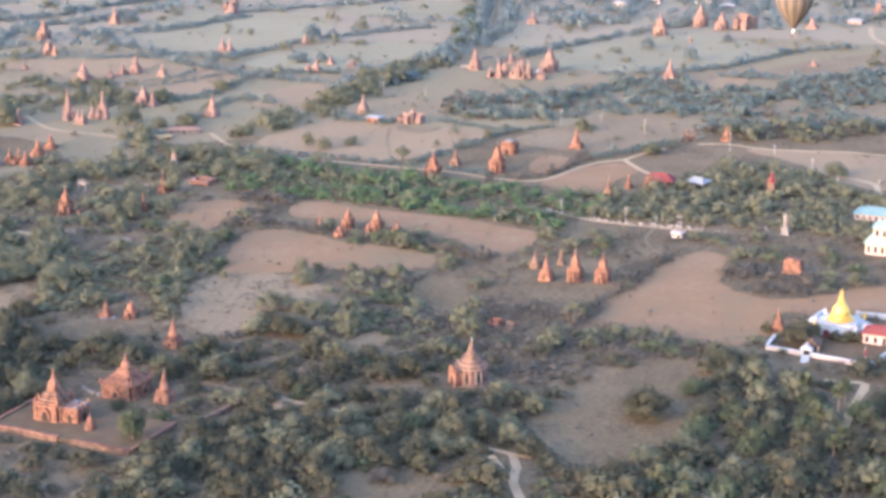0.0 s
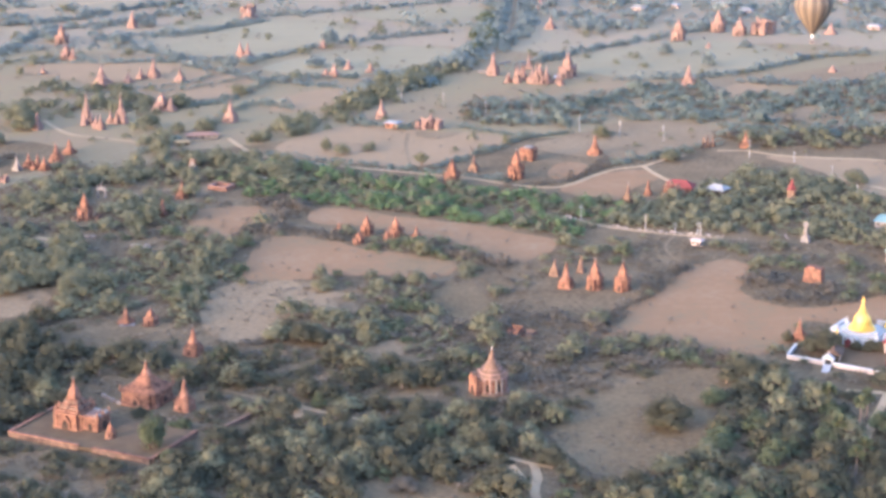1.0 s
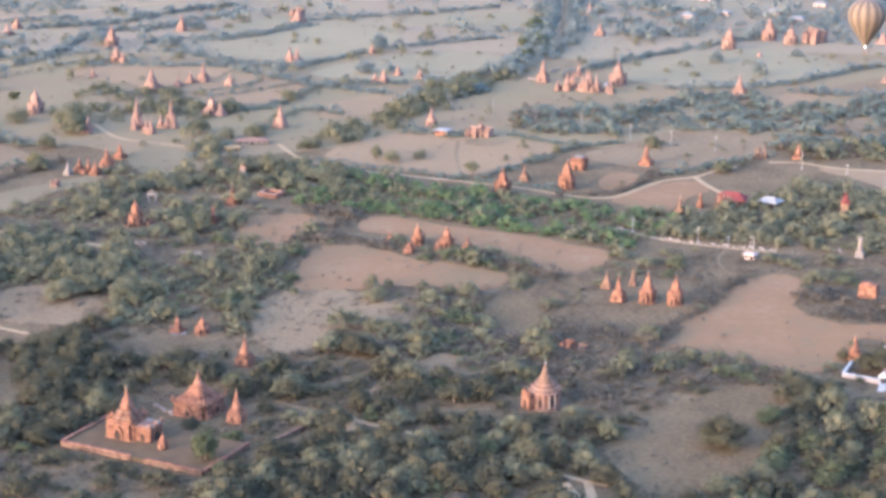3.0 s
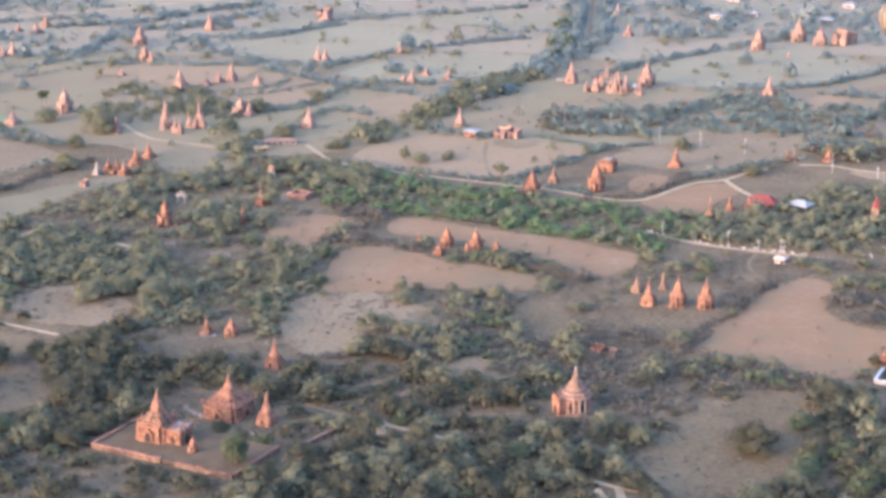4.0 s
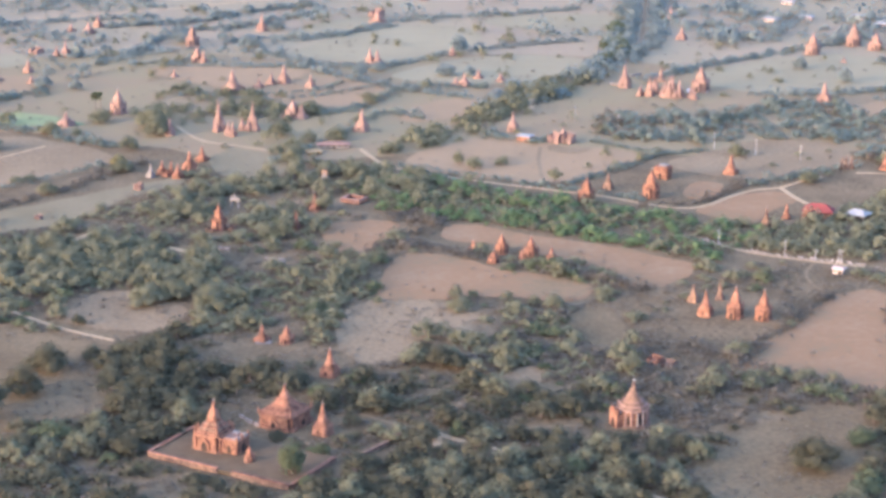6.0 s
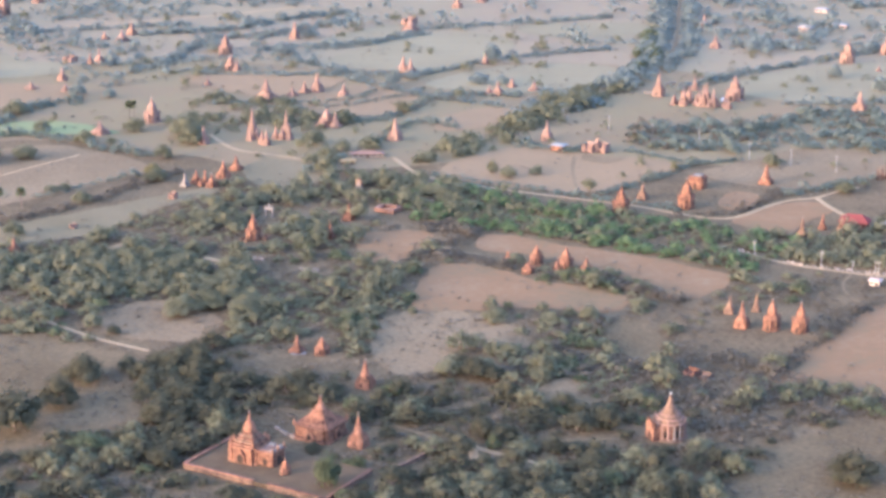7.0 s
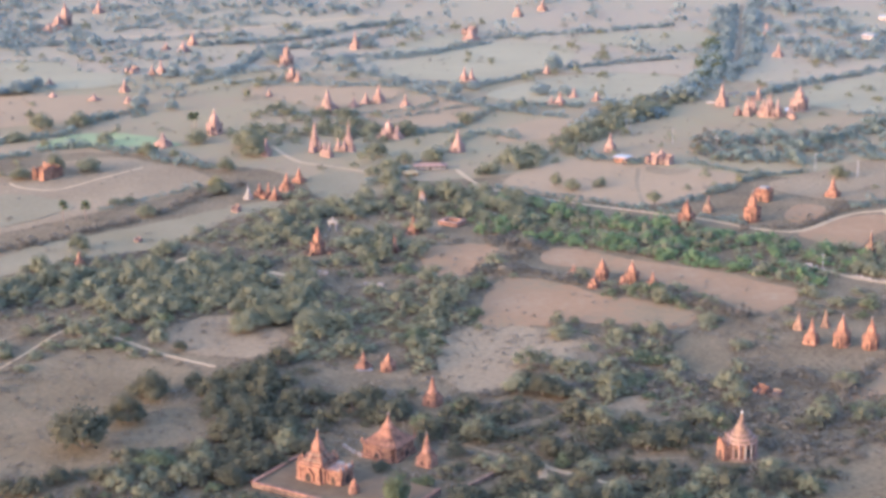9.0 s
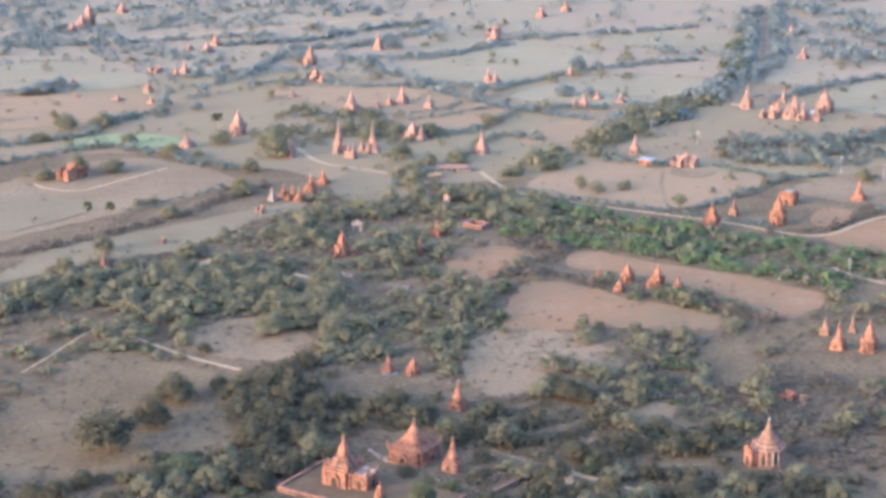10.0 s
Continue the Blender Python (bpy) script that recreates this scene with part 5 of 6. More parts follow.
part("pedestal", box(-1.6, 1.6, -1.6, 1.6, -0.3, 2.6, 0.8), M_STUCCO, root)
part("shaft", lathe([(0.9, 2.6), (0.7, 6.2), (1.2, 6.5), (0.3, 8.0)], 8), M_STUCCO, root)
KEEP.append((*(120.0, 676.3), 3.9))
root = thing("gateway", (-124.3, 785.2), "weathered pale gabled gateway with a brick crown", "gate", TURN)
for x in (-2.4, 1.2):
    part("pier", box(x, x + 1.2, -1, 1, -0.3, 3.2), M_STUCCO, root)
part("lintel", box(-2.6, 2.6, -1.1, 1.1, 3.2, 3.9), M_STUCCO, root)
part("pediment", arch_door(4.2, 4.6, 1.2, 0.6, z=3.9), M_DARKBRICK, root, "tall pointed brick pediment")
part("recess", arch_door(2.0, 3.0, 0.12, -0.58, z=4.0), M_STUCCO, root, "pale recess")
root.scale = (0.66, 0.66, 0.66)
KEEP.append((*(-124.6, 787.2), 4.0))
root = thing("ornate_gate", (-154.8, 739.4), "pale ornate gate with pinnacles among trees", "gate", TURN + 15)
for x in (-2.4, 1.6):
    part("pier", box(x, x + 0.8, -0.8, 0.8, -0.3, 5.0), M_STUCCO, root)
    part("pinnacle", lathe([(0.6, 5.0), (0.4, 6.0), (0.05, 7.4)], 7, cx=x + 0.4), M_STUCCO, root)
part("lintel", box(-2.6, 2.6, -0.9, 0.9, 4.4, 5.4), M_STUCCO, root)
part("crown", lathe([(0.8, 5.4), (0.5, 6.8), (0.05, 8.6)], 7), M_STUCCO, root)
root.scale = (0.75, 0.75, 0.75)
KEEP.append((*(-154.8, 739.4), 4.0))
# pale rubble and stones lining the roads
STONE = mesh_of(box(-0.5, 0.5, -0.35, 0.35, -0.2, 0.8, 0.8), "stone", M_CREAM)
RUBBLE = mesh_of(box(-0.5, 0.5, -0.35, 0.35, -0.2, 0.8, 0.8), "stone", M_STUCCO)
def stones(a, b, count, label, size=0.75):
    root = thing("stone_row", a, label, "kerb stones", kind="structure")
    LANES.append((np.linspace(a, b, 12), 2.5))
    for n in range(count):
        t = (n + random.uniform(-0.3, 0.3)) / count
        q = new("stone", RUBBLE if size > 1 else STONE)
        q.parent = root
        q.location = ((b[0] - a[0]) * t + random.uniform(-0.8, 0.8), (b[1] - a[1]) * t + random.uniform(-0.8, 0.8), 0)
        q.rotation_euler = (0, 0, random.uniform(0, 3))
        k = size * random.uniform(0.4, 1.1)
        q.scale = (k, k, k)
for a, b, n in (((32.0, 712.7), (39.4, 705.1), 14), ((49.4, 697.8), (60.3, 692.9), 18), ((60.3, 692.9), (72.8, 688.9), 20), ((72.8, 688.9), (90.3, 683.4), 26), ((-102.2, 777.1), (-88.1, 769.2), 18), ((-51.3, 751.9), (-41.8, 748.2), 8), ((-119.0, 785.2), (-102.2, 777.1), 10), ((-43.8, 786.9), (-29.0, 780.8), 10)):
    stones(a, b, n, "row of pale stones along the roadside")
stones((-129.9, 669.2), (-122.1, 666.9), 16, "heap of pale rubble in the scrub", 1.4)
stones((-153.6, 682.3), (-145.5, 679.1), 12, "heap of pale rubble in the scrub", 1.4)
stones((93.5, 680.2), (99.3, 678.7), 6, "pale stones in the scrub")
stones((-110.1, 512.7), (-104.7, 505.8), 10, "pale broken masonry near the temple", 1.3)
stones((113.5, 686.4), (114.7, 680.2), 4, "pale stones in the scrub")
stones((191.2, 881.7), (198.0, 865.7), 10, "pale stones along a far lane", 1.2)


def pole(at, tall, label="slim pale concrete utility pole", arm=True):
    root = thing("utility_pole", at, label, "pole", TURN, "utility poles")
    part("post", lathe([(0.15, -0.3), (0.10, tall)], 6), M_CONCRETE, root)
    if arm:
        part("crossarm", box(-0.6, 0.6, -0.06, 0.06, tall - 0.8, tall - 0.65), M_CONCRETE, root)


pole((-41.7, 926.5), 8.3, "one of a pair of pale utility poles")
pole((-40.0, 926.5), 8.3, "one of a pair of pale utility poles")
pole((-19.0, 910.1), 8.3)
pole((1.9, 904.7), 6.2)
pole((24.1, 896.7), 6.2)
pole((45.6, 861.6), 8.2)
pole((63.7, 852.0), 7.6)
pole((82.8, 841.5), 7.6)
pole((117.4, 809.2), 8.6)
pole((135.8, 801.7), 5.0)
pole((147.2, 773.3), 5.6)
pole((150.9, 738.5), 6.5)
pole((165.8, 729.6), 7.5)
pole((37.9, 702.7), 6.9)
pole((61.9, 692.1), 6.4)
pole((73.0, 688.9), 4.0)
pole((81.1, 686.5), 4.9, "one of a pair of pale utility poles")
pole((82.2, 686.5), 4.9, "one of a pair of pale utility poles")
pole((-138.4, 789.3), 6.1)


# ---- hot air balloon ----
root = thing("hot_air_balloon", (172.8, 980.4), "striped gold and brown hot air balloon with lit burner", "balloon", z=23.1)
R = 9.54
prof = [(0.12, 0.0), (0.30, 0.28), (0.52, 0.58), (0.74, 0.92), (0.92, 1.26), (1.0, 1.58), (0.98, 1.86), (0.86, 2.14), (0.62, 2.36), (0.32, 2.48), (0.02, 2.52)]
for n in range(24):
    bm = bmesh.new()
    rows = []
    for r, z in prof:
        rows.append([bm.verts.new((R * r * b * math.cos(a), R * r * b * math.sin(a), R * (z + 0.2))) for a, b in ((2 * math.pi * (n + f) / 24, 1.0 + 0.03 * (f == 0.5)) for f in (0, 0.5, 1))])
    for p, q in zip(rows, rows[1:]):
        for k in range(2):
            bm.faces.new((p[k], p[k + 1], q[k + 1], q[k]))
    part("gore", bm, M_BALLOON2 if n % 2 else M_BALLOON, root, "brown cloth gore" if n % 2 else "gold cloth gore", smooth=True)
part("basket", box(-0.13 * R, 0.13 * R, -0.09 * R, 0.09 * R, -0.30 * R, -0.17 * R, 1.05), M_BARK, root, "wicker passenger basket")
part("burner_frame", lathe([(0.1 * R, -0.04 * R), (0.1 * R, -0.01 * R)], 8), M_CONCRETE, root)
for a in range(4):
    x, y = 0.11 * R * math.cos(a * 1.57 + 0.78), 0.08 * R * math.sin(a * 1.57 + 0.78)
    part("rope", box(x - 0.05, x + 0.05, y - 0.05, y + 0.05, -0.18 * R, 0.2 * R), M_BARK, root)
part("flame", lathe([(0.02, 0.0), (0.04 * R, 0.08 * R), (0.025 * R, 0.18 * R), (0.01, 0.26 * R)], 8), flame, root, "bright burner flame")


# ---- single trees ----
tree((51.3, 491.5), 16.2, 11.4, label="large dark dome-shaped tree in a clearing")
tree((17.9, 463.8), 9.5, 7.1)
tree((-57.1, 562.0), 12.6, 9.2)
tree((-63.3, 570.3), 8.7, 6.8)
tree((-51.6, 559.9), 9.7, 6.8)
tree((-54.4, 616.8), 9.8, 6.8)
tree((-23.1, 622.0), 8.8, 6.8)
tree((-29.5, 625.9), 5.9, 3.9)
tree((-89.2, 471.6), 9.0, 15.0, M_FRESH, "tall bright green tree beside the temple court")
tree((-83.7, 488.3), 5.7, 4.3, M_FRESH, "bright green tree at the foot of a stupa")
tree((-84.2, 465.9), 6.2, 4.3, M_FRESH)
tree((-47.4, 504.5), 5.3, 5.7, M_FRESH, "small bright green tree by a path")
tree((77.6, 531.0), 15.3, 9.6)
tree((105.5, 553.5), 14.4, 10.6, label="leafy tree beside the pagoda court")
tree((95.6, 563.2), 4.8, 4.8)
tree((115.7, 555.6), 4.8, 4.8, label="small tree in the pagoda court")
tree((119.7, 554.6), 5.8, 5.3, label="small tree in the pagoda court")
tree((122.8, 554.6), 4.8, 4.8, label="small tree in the pagoda court")
tree((-140.6, 620.1), 14.7, 8.8)
tree((-152.4, 620.1), 10.8, 7.8)
tree((-83.2, 622.0), 3.5, 3.9)
tree((-5.1, 636.7), 7.8, 5.9)
tree((-20.4, 447.3), 8.5, 4.7, M_THORN, "low grey thorn tree in a clearing")
tree((97.4, 499.4), 7.6, 6.7, M_FRESH)
tree((65.7, 508.3), 8.6, 7.6, M_FRESH)
# Trees past 960 m take the leaf colour that holds the haze.
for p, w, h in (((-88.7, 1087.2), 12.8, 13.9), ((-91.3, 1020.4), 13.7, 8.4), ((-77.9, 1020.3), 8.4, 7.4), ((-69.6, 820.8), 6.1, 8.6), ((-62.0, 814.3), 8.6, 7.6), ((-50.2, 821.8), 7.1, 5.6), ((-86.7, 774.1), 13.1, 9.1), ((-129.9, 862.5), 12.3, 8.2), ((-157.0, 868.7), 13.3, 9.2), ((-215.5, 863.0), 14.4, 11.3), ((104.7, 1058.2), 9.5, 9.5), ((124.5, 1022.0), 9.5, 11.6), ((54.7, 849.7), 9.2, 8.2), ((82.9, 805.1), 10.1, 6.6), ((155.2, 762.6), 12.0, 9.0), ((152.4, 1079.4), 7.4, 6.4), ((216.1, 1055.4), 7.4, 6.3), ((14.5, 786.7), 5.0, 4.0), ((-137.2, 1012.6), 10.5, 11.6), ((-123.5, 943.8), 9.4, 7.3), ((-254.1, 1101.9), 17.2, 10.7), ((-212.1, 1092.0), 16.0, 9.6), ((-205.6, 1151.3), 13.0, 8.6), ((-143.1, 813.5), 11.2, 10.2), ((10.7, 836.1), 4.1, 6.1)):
    tree(p, w, h, M_LEAF if p[1] < 960 else M_HAZED_LEAF, "grey-green tree standing in open fields")
for p, w, h in (((-185.7, 504.1), 22.0, 18.2), ((-178.6, 524.8), 14.4, 11.5), ((-177.2, 547.1), 14.5, 11.6), ((-185.1, 479.0), 8.6, 6.2), ((-167.2, 485.1), 10.5, 6.7), ((-165.8, 557.5), 8.7, 5.8), ((-179.8, 590.4), 5.8, 4.9), ((-154.6, 619.7), 8.8, 9.8), ((-162.0, 612.8), 13.7, 9.8), ((-139.8, 609.6), 11.7, 9.8), ((-190.6, 471.4), 9.5, 6.6)):
    tree(p, w, h, label="round-crowned dark tree at the edge of a clearing")
for p, w, h in (((-249.7, 701.7), 10.0, 9.0), ((-254.9, 769.6), 8.1, 4.5), ((-250.2, 774.9), 7.1, 4.0), ((-236.8, 753.5), 10.1, 7.0), ((-333.9, 908.5), 14.5, 11.4), ((-317.5, 916.9), 12.5, 10.4), ((-375.9, 995.3), 16.9, 9.5), ((-371.7, 1011.4), 12.7, 9.5), ((-383.6, 989.8), 12.7, 6.3), ((-292.4, 882.1), 9.3, 8.3), ((-265.5, 861.6), 11.3, 8.2), ((-253.0, 860.7), 6.2, 4.1), ((-299.1, 824.4), 12.2, 10.2), ((-283.6, 826.2), 14.3, 9.2), ((-310.0, 809.4), 12.2, 7.1), ((-221.9, 833.4), 10.2, 9.2), ((-215.0, 793.4), 11.1, 7.1), ((-248.6, 887.1), 13.4, 9.3), ((-221.5, 878.3), 18.5, 14.4), ((-338.2, 882.9), 12.4, 6.2), ((-349.2, 936.0), 5.2, 5.2), ((-299.3, 966.8), 11.5, 9.4), ((-281.1, 961.8), 7.3, 8.4), ((-128.8, 1030.9), 10.6, 6.4)):
    tree(p, w, h, M_LEAF if p[1] < 960 else M_HAZED_LEAF, "grey-green tree by a field hedge")
tree((-26.1, 789.9), 8.1, 9.6, M_LEAF, "open flat-topped tree in a fallow field", lift=0.42)
tree((-97.6, 498.0), 5.7, 3.8, M_DEEP, "low dark tree before a brick temple")
tree((-218.5, 802.8), 9.1, 7.1, M_YELLOW, "yellowing tree at a field corner")
for p, h in (((97.5, 502.9), 7.6), ((104.4, 491.6), 8.5), ((107.1, 495.9), 8.6), ((96.7, 480.3), 6.6), ((96.5, 456.7), 7.5), ((100.6, 466.3), 5.7)):
    palm(p, h)
for p in ((-268.1, 741.0), (-258.8, 742.1), (-257.9, 914.6), (-255.6, 914.9)):
    palm(p, 8, "slender palm in an open field")


# ---- scrub, hedges and woods ----
def scatter(poly, spacing, radius, mat, label, name="scrub", cover=1.0, kinds=None, tall=1.0, fields=True, category="bushes", grow=0.4, band=None, wedge=True):
    """Bushes over a stretch of the plan, thinned by slow noise."""
    poly = np.array(poly)
    lo, hi = poly.min(0), poly.max(0)
    n = int((hi[0] - lo[0]) * (hi[1] - lo[1]) / spacing ** 2)
    pts = rng.uniform(lo, hi, (n, 2))
    pts = pts[inside(pts, poly)]
    if band:
        pts = pts[(pts[:, 1] > band[0]) & (pts[:, 1] <= band[1])]
    if cover < 1:
        pts = pts[clumps(pts) + rng.uniform(-0.15, 0.15, len(pts)) < cover]
    rad = radius * rng.lognormal(0, grow, len(pts)).clip(0.4, 2.2)
    ok = free_of(pts, rad, fields=fields, mound=mat is not M_THORN)
    return stuff(name, pts[ok], rad[ok], mat, label, category, kinds, tall, wedge)


def hedge(points, width, radius, mat, label="thorny hedge along a field edge", gap=0.12, tall=1.0):
    line = smooth_line(points, radius * 0.8)
    pts = np.array([tuple(q) for q in line for _ in range(max(1, int(width / radius / 1.2)))])
    pts = pts + rng.normal(0, 0.32 * width, pts.shape)
    keep = rng.uniform(size=len(pts)) > gap
    pts = pts[keep]
    rad = radius * rng.lognormal(0, 0.35, len(pts)).clip(0.5, 2.2)
    ok = free_of(pts, rad, fields=False, mound=mat is not M_THORN)
    return stuff("hedge", pts[ok], rad[ok], mat, label, "hedge", SMALL if radius < 2.5 else MID, tall)


def standing(poly, tries, apart, cover):
    """Places for trees within poly, off the fields, lanes and monuments, apart metres from one another, thinned by slow noise."""
    poly = np.array(poly)
    pts = rng.uniform(poly.min(0), poly.max(0), (tries, 2)).round(1)
    pts = pts[inside(pts, poly)]
    pts = pts[clumps(pts) < cover]
    pts = pts[free_of(pts, 0.4 * apart)]
    stood = []
    for p in pts:
        if not stood or np.hypot(*(np.array(stood) - p).T).min() > apart:
            stood.append(p)
    return [(float(x), float(y)) for x, y in stood]


NEAR_Y = 520  # nearer trees are told apart one by one
CANOPY = [leafy(200 + n, 9 + n % 5, 300, 0.078, flat=0.8, cuts=1) for n in range(6)]
CANOPY = [(v + np.array((0, 0, 0.16)), f, nv) for v, f, nv in CANOPY]
STEM = []
for lean in (-0.08, 0.0, 0.1):
    ring_1 = np.array([(0.07, 0), (0, 0.07), (-0.07, 0), (0, -0.07)])
    v = np.vstack([np.column_stack([ring_1, np.full(4, -0.02)]), np.column_stack([ring_1 * 0.6 + (lean, 0.04), np.full(4, 0.7)])])
    STEM.append((v, np.array([(k, (k + 1) % 4, 4 + (k + 1) % 4, 4 + k) for k in range(4)]), np.vstack([np.column_stack([ring_1, np.zeros(4)])] * 2) / 0.07))


def far_trees(points, mat, label):
    """Trees too far off and too many to tell apart, with their trunks."""
    if points:
        pts, rad = np.array(points), rng.uniform(3.2, 5.8, len(points))
        stuff("grove", pts, rad, mat, label, "trees", CANOPY, 1.15)
        stuff("grove_trunks", pts, rad, M_BARK, "brown trunks under " + label, "tree trunks", STEM, 1.1)


NEAR_A = [(-297.0, 669.4), (-215.6, 701.9), (-165.3, 707.9), (-122.7, 720.8), (-69.3, 694.8), (29.4, 674.2), (59.5, 683.4), (88.5, 677.2), (170.8, 669.4), (142.7, 508.4), (122.9, 430.1), (-115.1, 429.5), (-214.5, 461.0)]
scatter(NEAR_A, 2.9, 1.6, M_THORN, "low grey-brown thorn scrub covering the plain", "scrub", 0.95, kinds=LOW, tall=0.5)
spots = standing(NEAR_A, 330, 7.0, 0.63)
for x, y in spots:
    if y < NEAR_Y:
        wide = rng.uniform(6.5, 12.0)
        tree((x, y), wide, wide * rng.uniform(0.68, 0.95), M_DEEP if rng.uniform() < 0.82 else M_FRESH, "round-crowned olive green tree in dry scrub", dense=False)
far_trees([p for p in spots if p[1] >= NEAR_Y], M_LEAF, "olive green crowns standing in dry scrub")
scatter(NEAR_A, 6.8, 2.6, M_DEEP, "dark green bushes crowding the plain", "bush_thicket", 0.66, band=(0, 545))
scatter(NEAR_A, 6.8, 2.6, M_LEAF, "olive green bushes crowding the plain", "bush_thicket", 0.54, band=(545, 2000))
scatter(NEAR_A, 9.5, 2.8, M_FRESH, "brighter green bushes here and there in the scrub", "green_bushes", 0.42, tall=1.0)
THICK = [(-28.7, 632.6), (-9.0, 621.6), (2.2, 592.9), (24.1, 589.0), (36.1, 579.1), (61.4, 565.3), (71.1, 546.3), (44.6, 532.5), (23.9, 517.5), (9.0, 503.5), (1.2, 515.7), (-8.7, 540.1), (-33.5, 563.0), (-51.1, 561.6), (-35.5, 607.3)]
scatter(THICK, 3.3, 1.9, M_THORN, "brown thorn thicket on dry ground", "scrub", 1.0, kinds=SMALL, tall=0.75)
scatter(THICK, 8.0, 2.2, M_LEAF, "olive bushes in thorn scrub", "bush_thicket", 0.5, kinds=MID, tall=0.9)
FRONT = [(-132.8, 477.8), (-60.3, 466.0), (-9.2, 470.0), (6.1, 482.2), (20.5, 454.7), (46.6, 466.2), (67.1, 499.4), (126.5, 508.4), (113.4, 425.1), (-122.3, 424.5)]
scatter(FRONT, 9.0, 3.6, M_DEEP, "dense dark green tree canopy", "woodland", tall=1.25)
scatter([court(-52, -3), court(2, -3), court(2, -12), court(-52, -14)], 3.2, 1.7, M_DEEP, "dark green bushes along a court wall", "bush_thicket", kinds=MID, tall=0.8)
RIGHT = [(45.5, 454.8), (66.0, 490.7), (123.5, 495.1), (113.4, 425.1), (38.7, 424.9)]
scatter(RIGHT, 12.0, 3.4, M_FRESH, "fresh green tree canopy", "woodland", tall=1.35)
scatter([(48.1, 451.1), (63.5, 470.2), (88.1, 454.9), (83.8, 430.0), (46.1, 429.9)], 12, 3.2, M_YELLOW, "yellowing tree crowns in the canopy", "woodland", tall=1.6)
# the woods round the temples and the clearings
def wood(poly, apart, mats, label, cover=0.72):
    """Trees over a stretch of the plan, with bushes between."""
    lo, hi = np.array(poly).min(0), np.array(poly).max(0)
    spots = standing(poly, int(3 * (hi[0] - lo[0]) * (hi[1] - lo[1]) / apart ** 2), apart, cover)
    for x, y in spots:
        if y < NEAR_Y:
            wide = apart * rng.uniform(1.0, 1.7)
            tree((x, y), wide, wide * rng.uniform(0.72, 1.0), mats[rng.integers(len(mats))], label, dense=False, keep=False)
    far_trees([p for p in spots if p[1] >= NEAR_Y], mats[0], "olive green crowns of a dusty grove")
    scatter(poly, 5.4, 2.4, mats[0], "dark undergrowth between trees", "undergrowth", 0.78, kinds=MID, tall=0.9)


wood([(-166.6, 571.2), (-137.0, 579.1), (-120.7, 586.0), (-114.5, 556.7), (-100.6, 547.6), (-93.2, 533.5), (-105.9, 527.8), (-121.0, 526.6), (-120.5, 499.8), (-133.1, 484.3), (-151.2, 480.9), (-159.0, 464.7), (-164.7, 483.9), (-155.7, 503.5), (-146.1, 524.6), (-162.8, 542.7)], 6.2, (M_DEEP, M_DEEP, M_LEAF), "round-crowned dark green tree in dense wood")
wood([(-100.4, 557.8), (-77.8, 546.9), (-64.7, 555.4), (-38.4, 555.0), (-15.4, 534.8), (-5.3, 519.6), (-6.9, 492.0), (-24.1, 494.7), (-41.9, 501.6), (-58.6, 492.0), (-80.4, 513.8), (-88.9, 526.8)], 6.6, (M_DEEP, M_DEEP, M_LEAF), "round-crowned dark green tree in dense wood", 0.56)
wood([(-149.2, 632.7), (-138.9, 636.8), (-118.5, 600.7), (-121.1, 583.2), (-138.7, 587.4)], 7, (M_LEAF, M_LEAF, M_FRESH), "olive green tree in a dusty grove")
wood([(-107.1, 626.3), (-96.3, 627.2), (-91.0, 582.7), (-99.6, 576.5)], 7, (M_LEAF, M_LEAF, M_FRESH), "olive green tree in a dusty grove")
wood([(-220.7, 672.5), (-197.4, 682.0), (-158.6, 662.9), (-128.4, 658.2), (-115.2, 681.1), (-93.6, 661.0), (-93.8, 630.6), (-118.3, 622.3), (-130.1, 644.3), (-145.5, 620.1), (-166.4, 616.5), (-188.4, 639.6), (-203.8, 615.4)], 7.5, (M_LEAF, M_LEAF, M_FRESH), "olive green tree in a dusty grove", 0.60)
wood([(-189.3, 566.7), (-178.4, 570.3), (-171.0, 547.1), (-169.5, 522.8), (-174.1, 515.5)], 6.5, (M_DEEP, M_DEEP, M_LEAF), "round-crowned dark green tree in dense wood")
wood([(-70.6, 578.8), (-57.2, 593.9), (-34.4, 584.4), (-34.9, 555.2), (-64.7, 555.4)], 7, (M_LEAF, M_LEAF, M_FRESH), "olive green tree in a dusty grove", 0.6)
wood([(60.6, 512.7), (73.4, 536.8), (87.0, 536.8), (98.2, 512.7), (103.8, 490.5), (121.4, 508.2), (105.9, 436.0), (25.5, 435.8), (40.8, 450.8), (56.9, 477.9)], 7.2, (M_DEEP, M_DEEP, M_FRESH, M_LEAF), "round-crowned dark green tree in dense wood")
wood([(-270.2, 644.3), (-252.3, 667.5), (-218.6, 664.4), (-196.8, 688.8), (-166.9, 715.5), (-145.6, 673.1), (-150.3, 632.5), (-176.9, 642.2), (-189.7, 627.8), (-204.5, 601.6), (-229.3, 598.6), (-252.2, 595.8)], 7.5, (M_LEAF, M_LEAF, M_FRESH), "olive green tree in a dusty grove")
wood([(-173.4, 484.9), (-159.9, 494.6), (-139.4, 497.1), (-126.8, 515.4), (-113.1, 512.8), (-109.6, 492.8), (-131.9, 478.4), (-174.6, 473.1)], 7, (M_DEEP, M_DEEP, M_LEAF), "round-crowned dark green tree in dense wood")
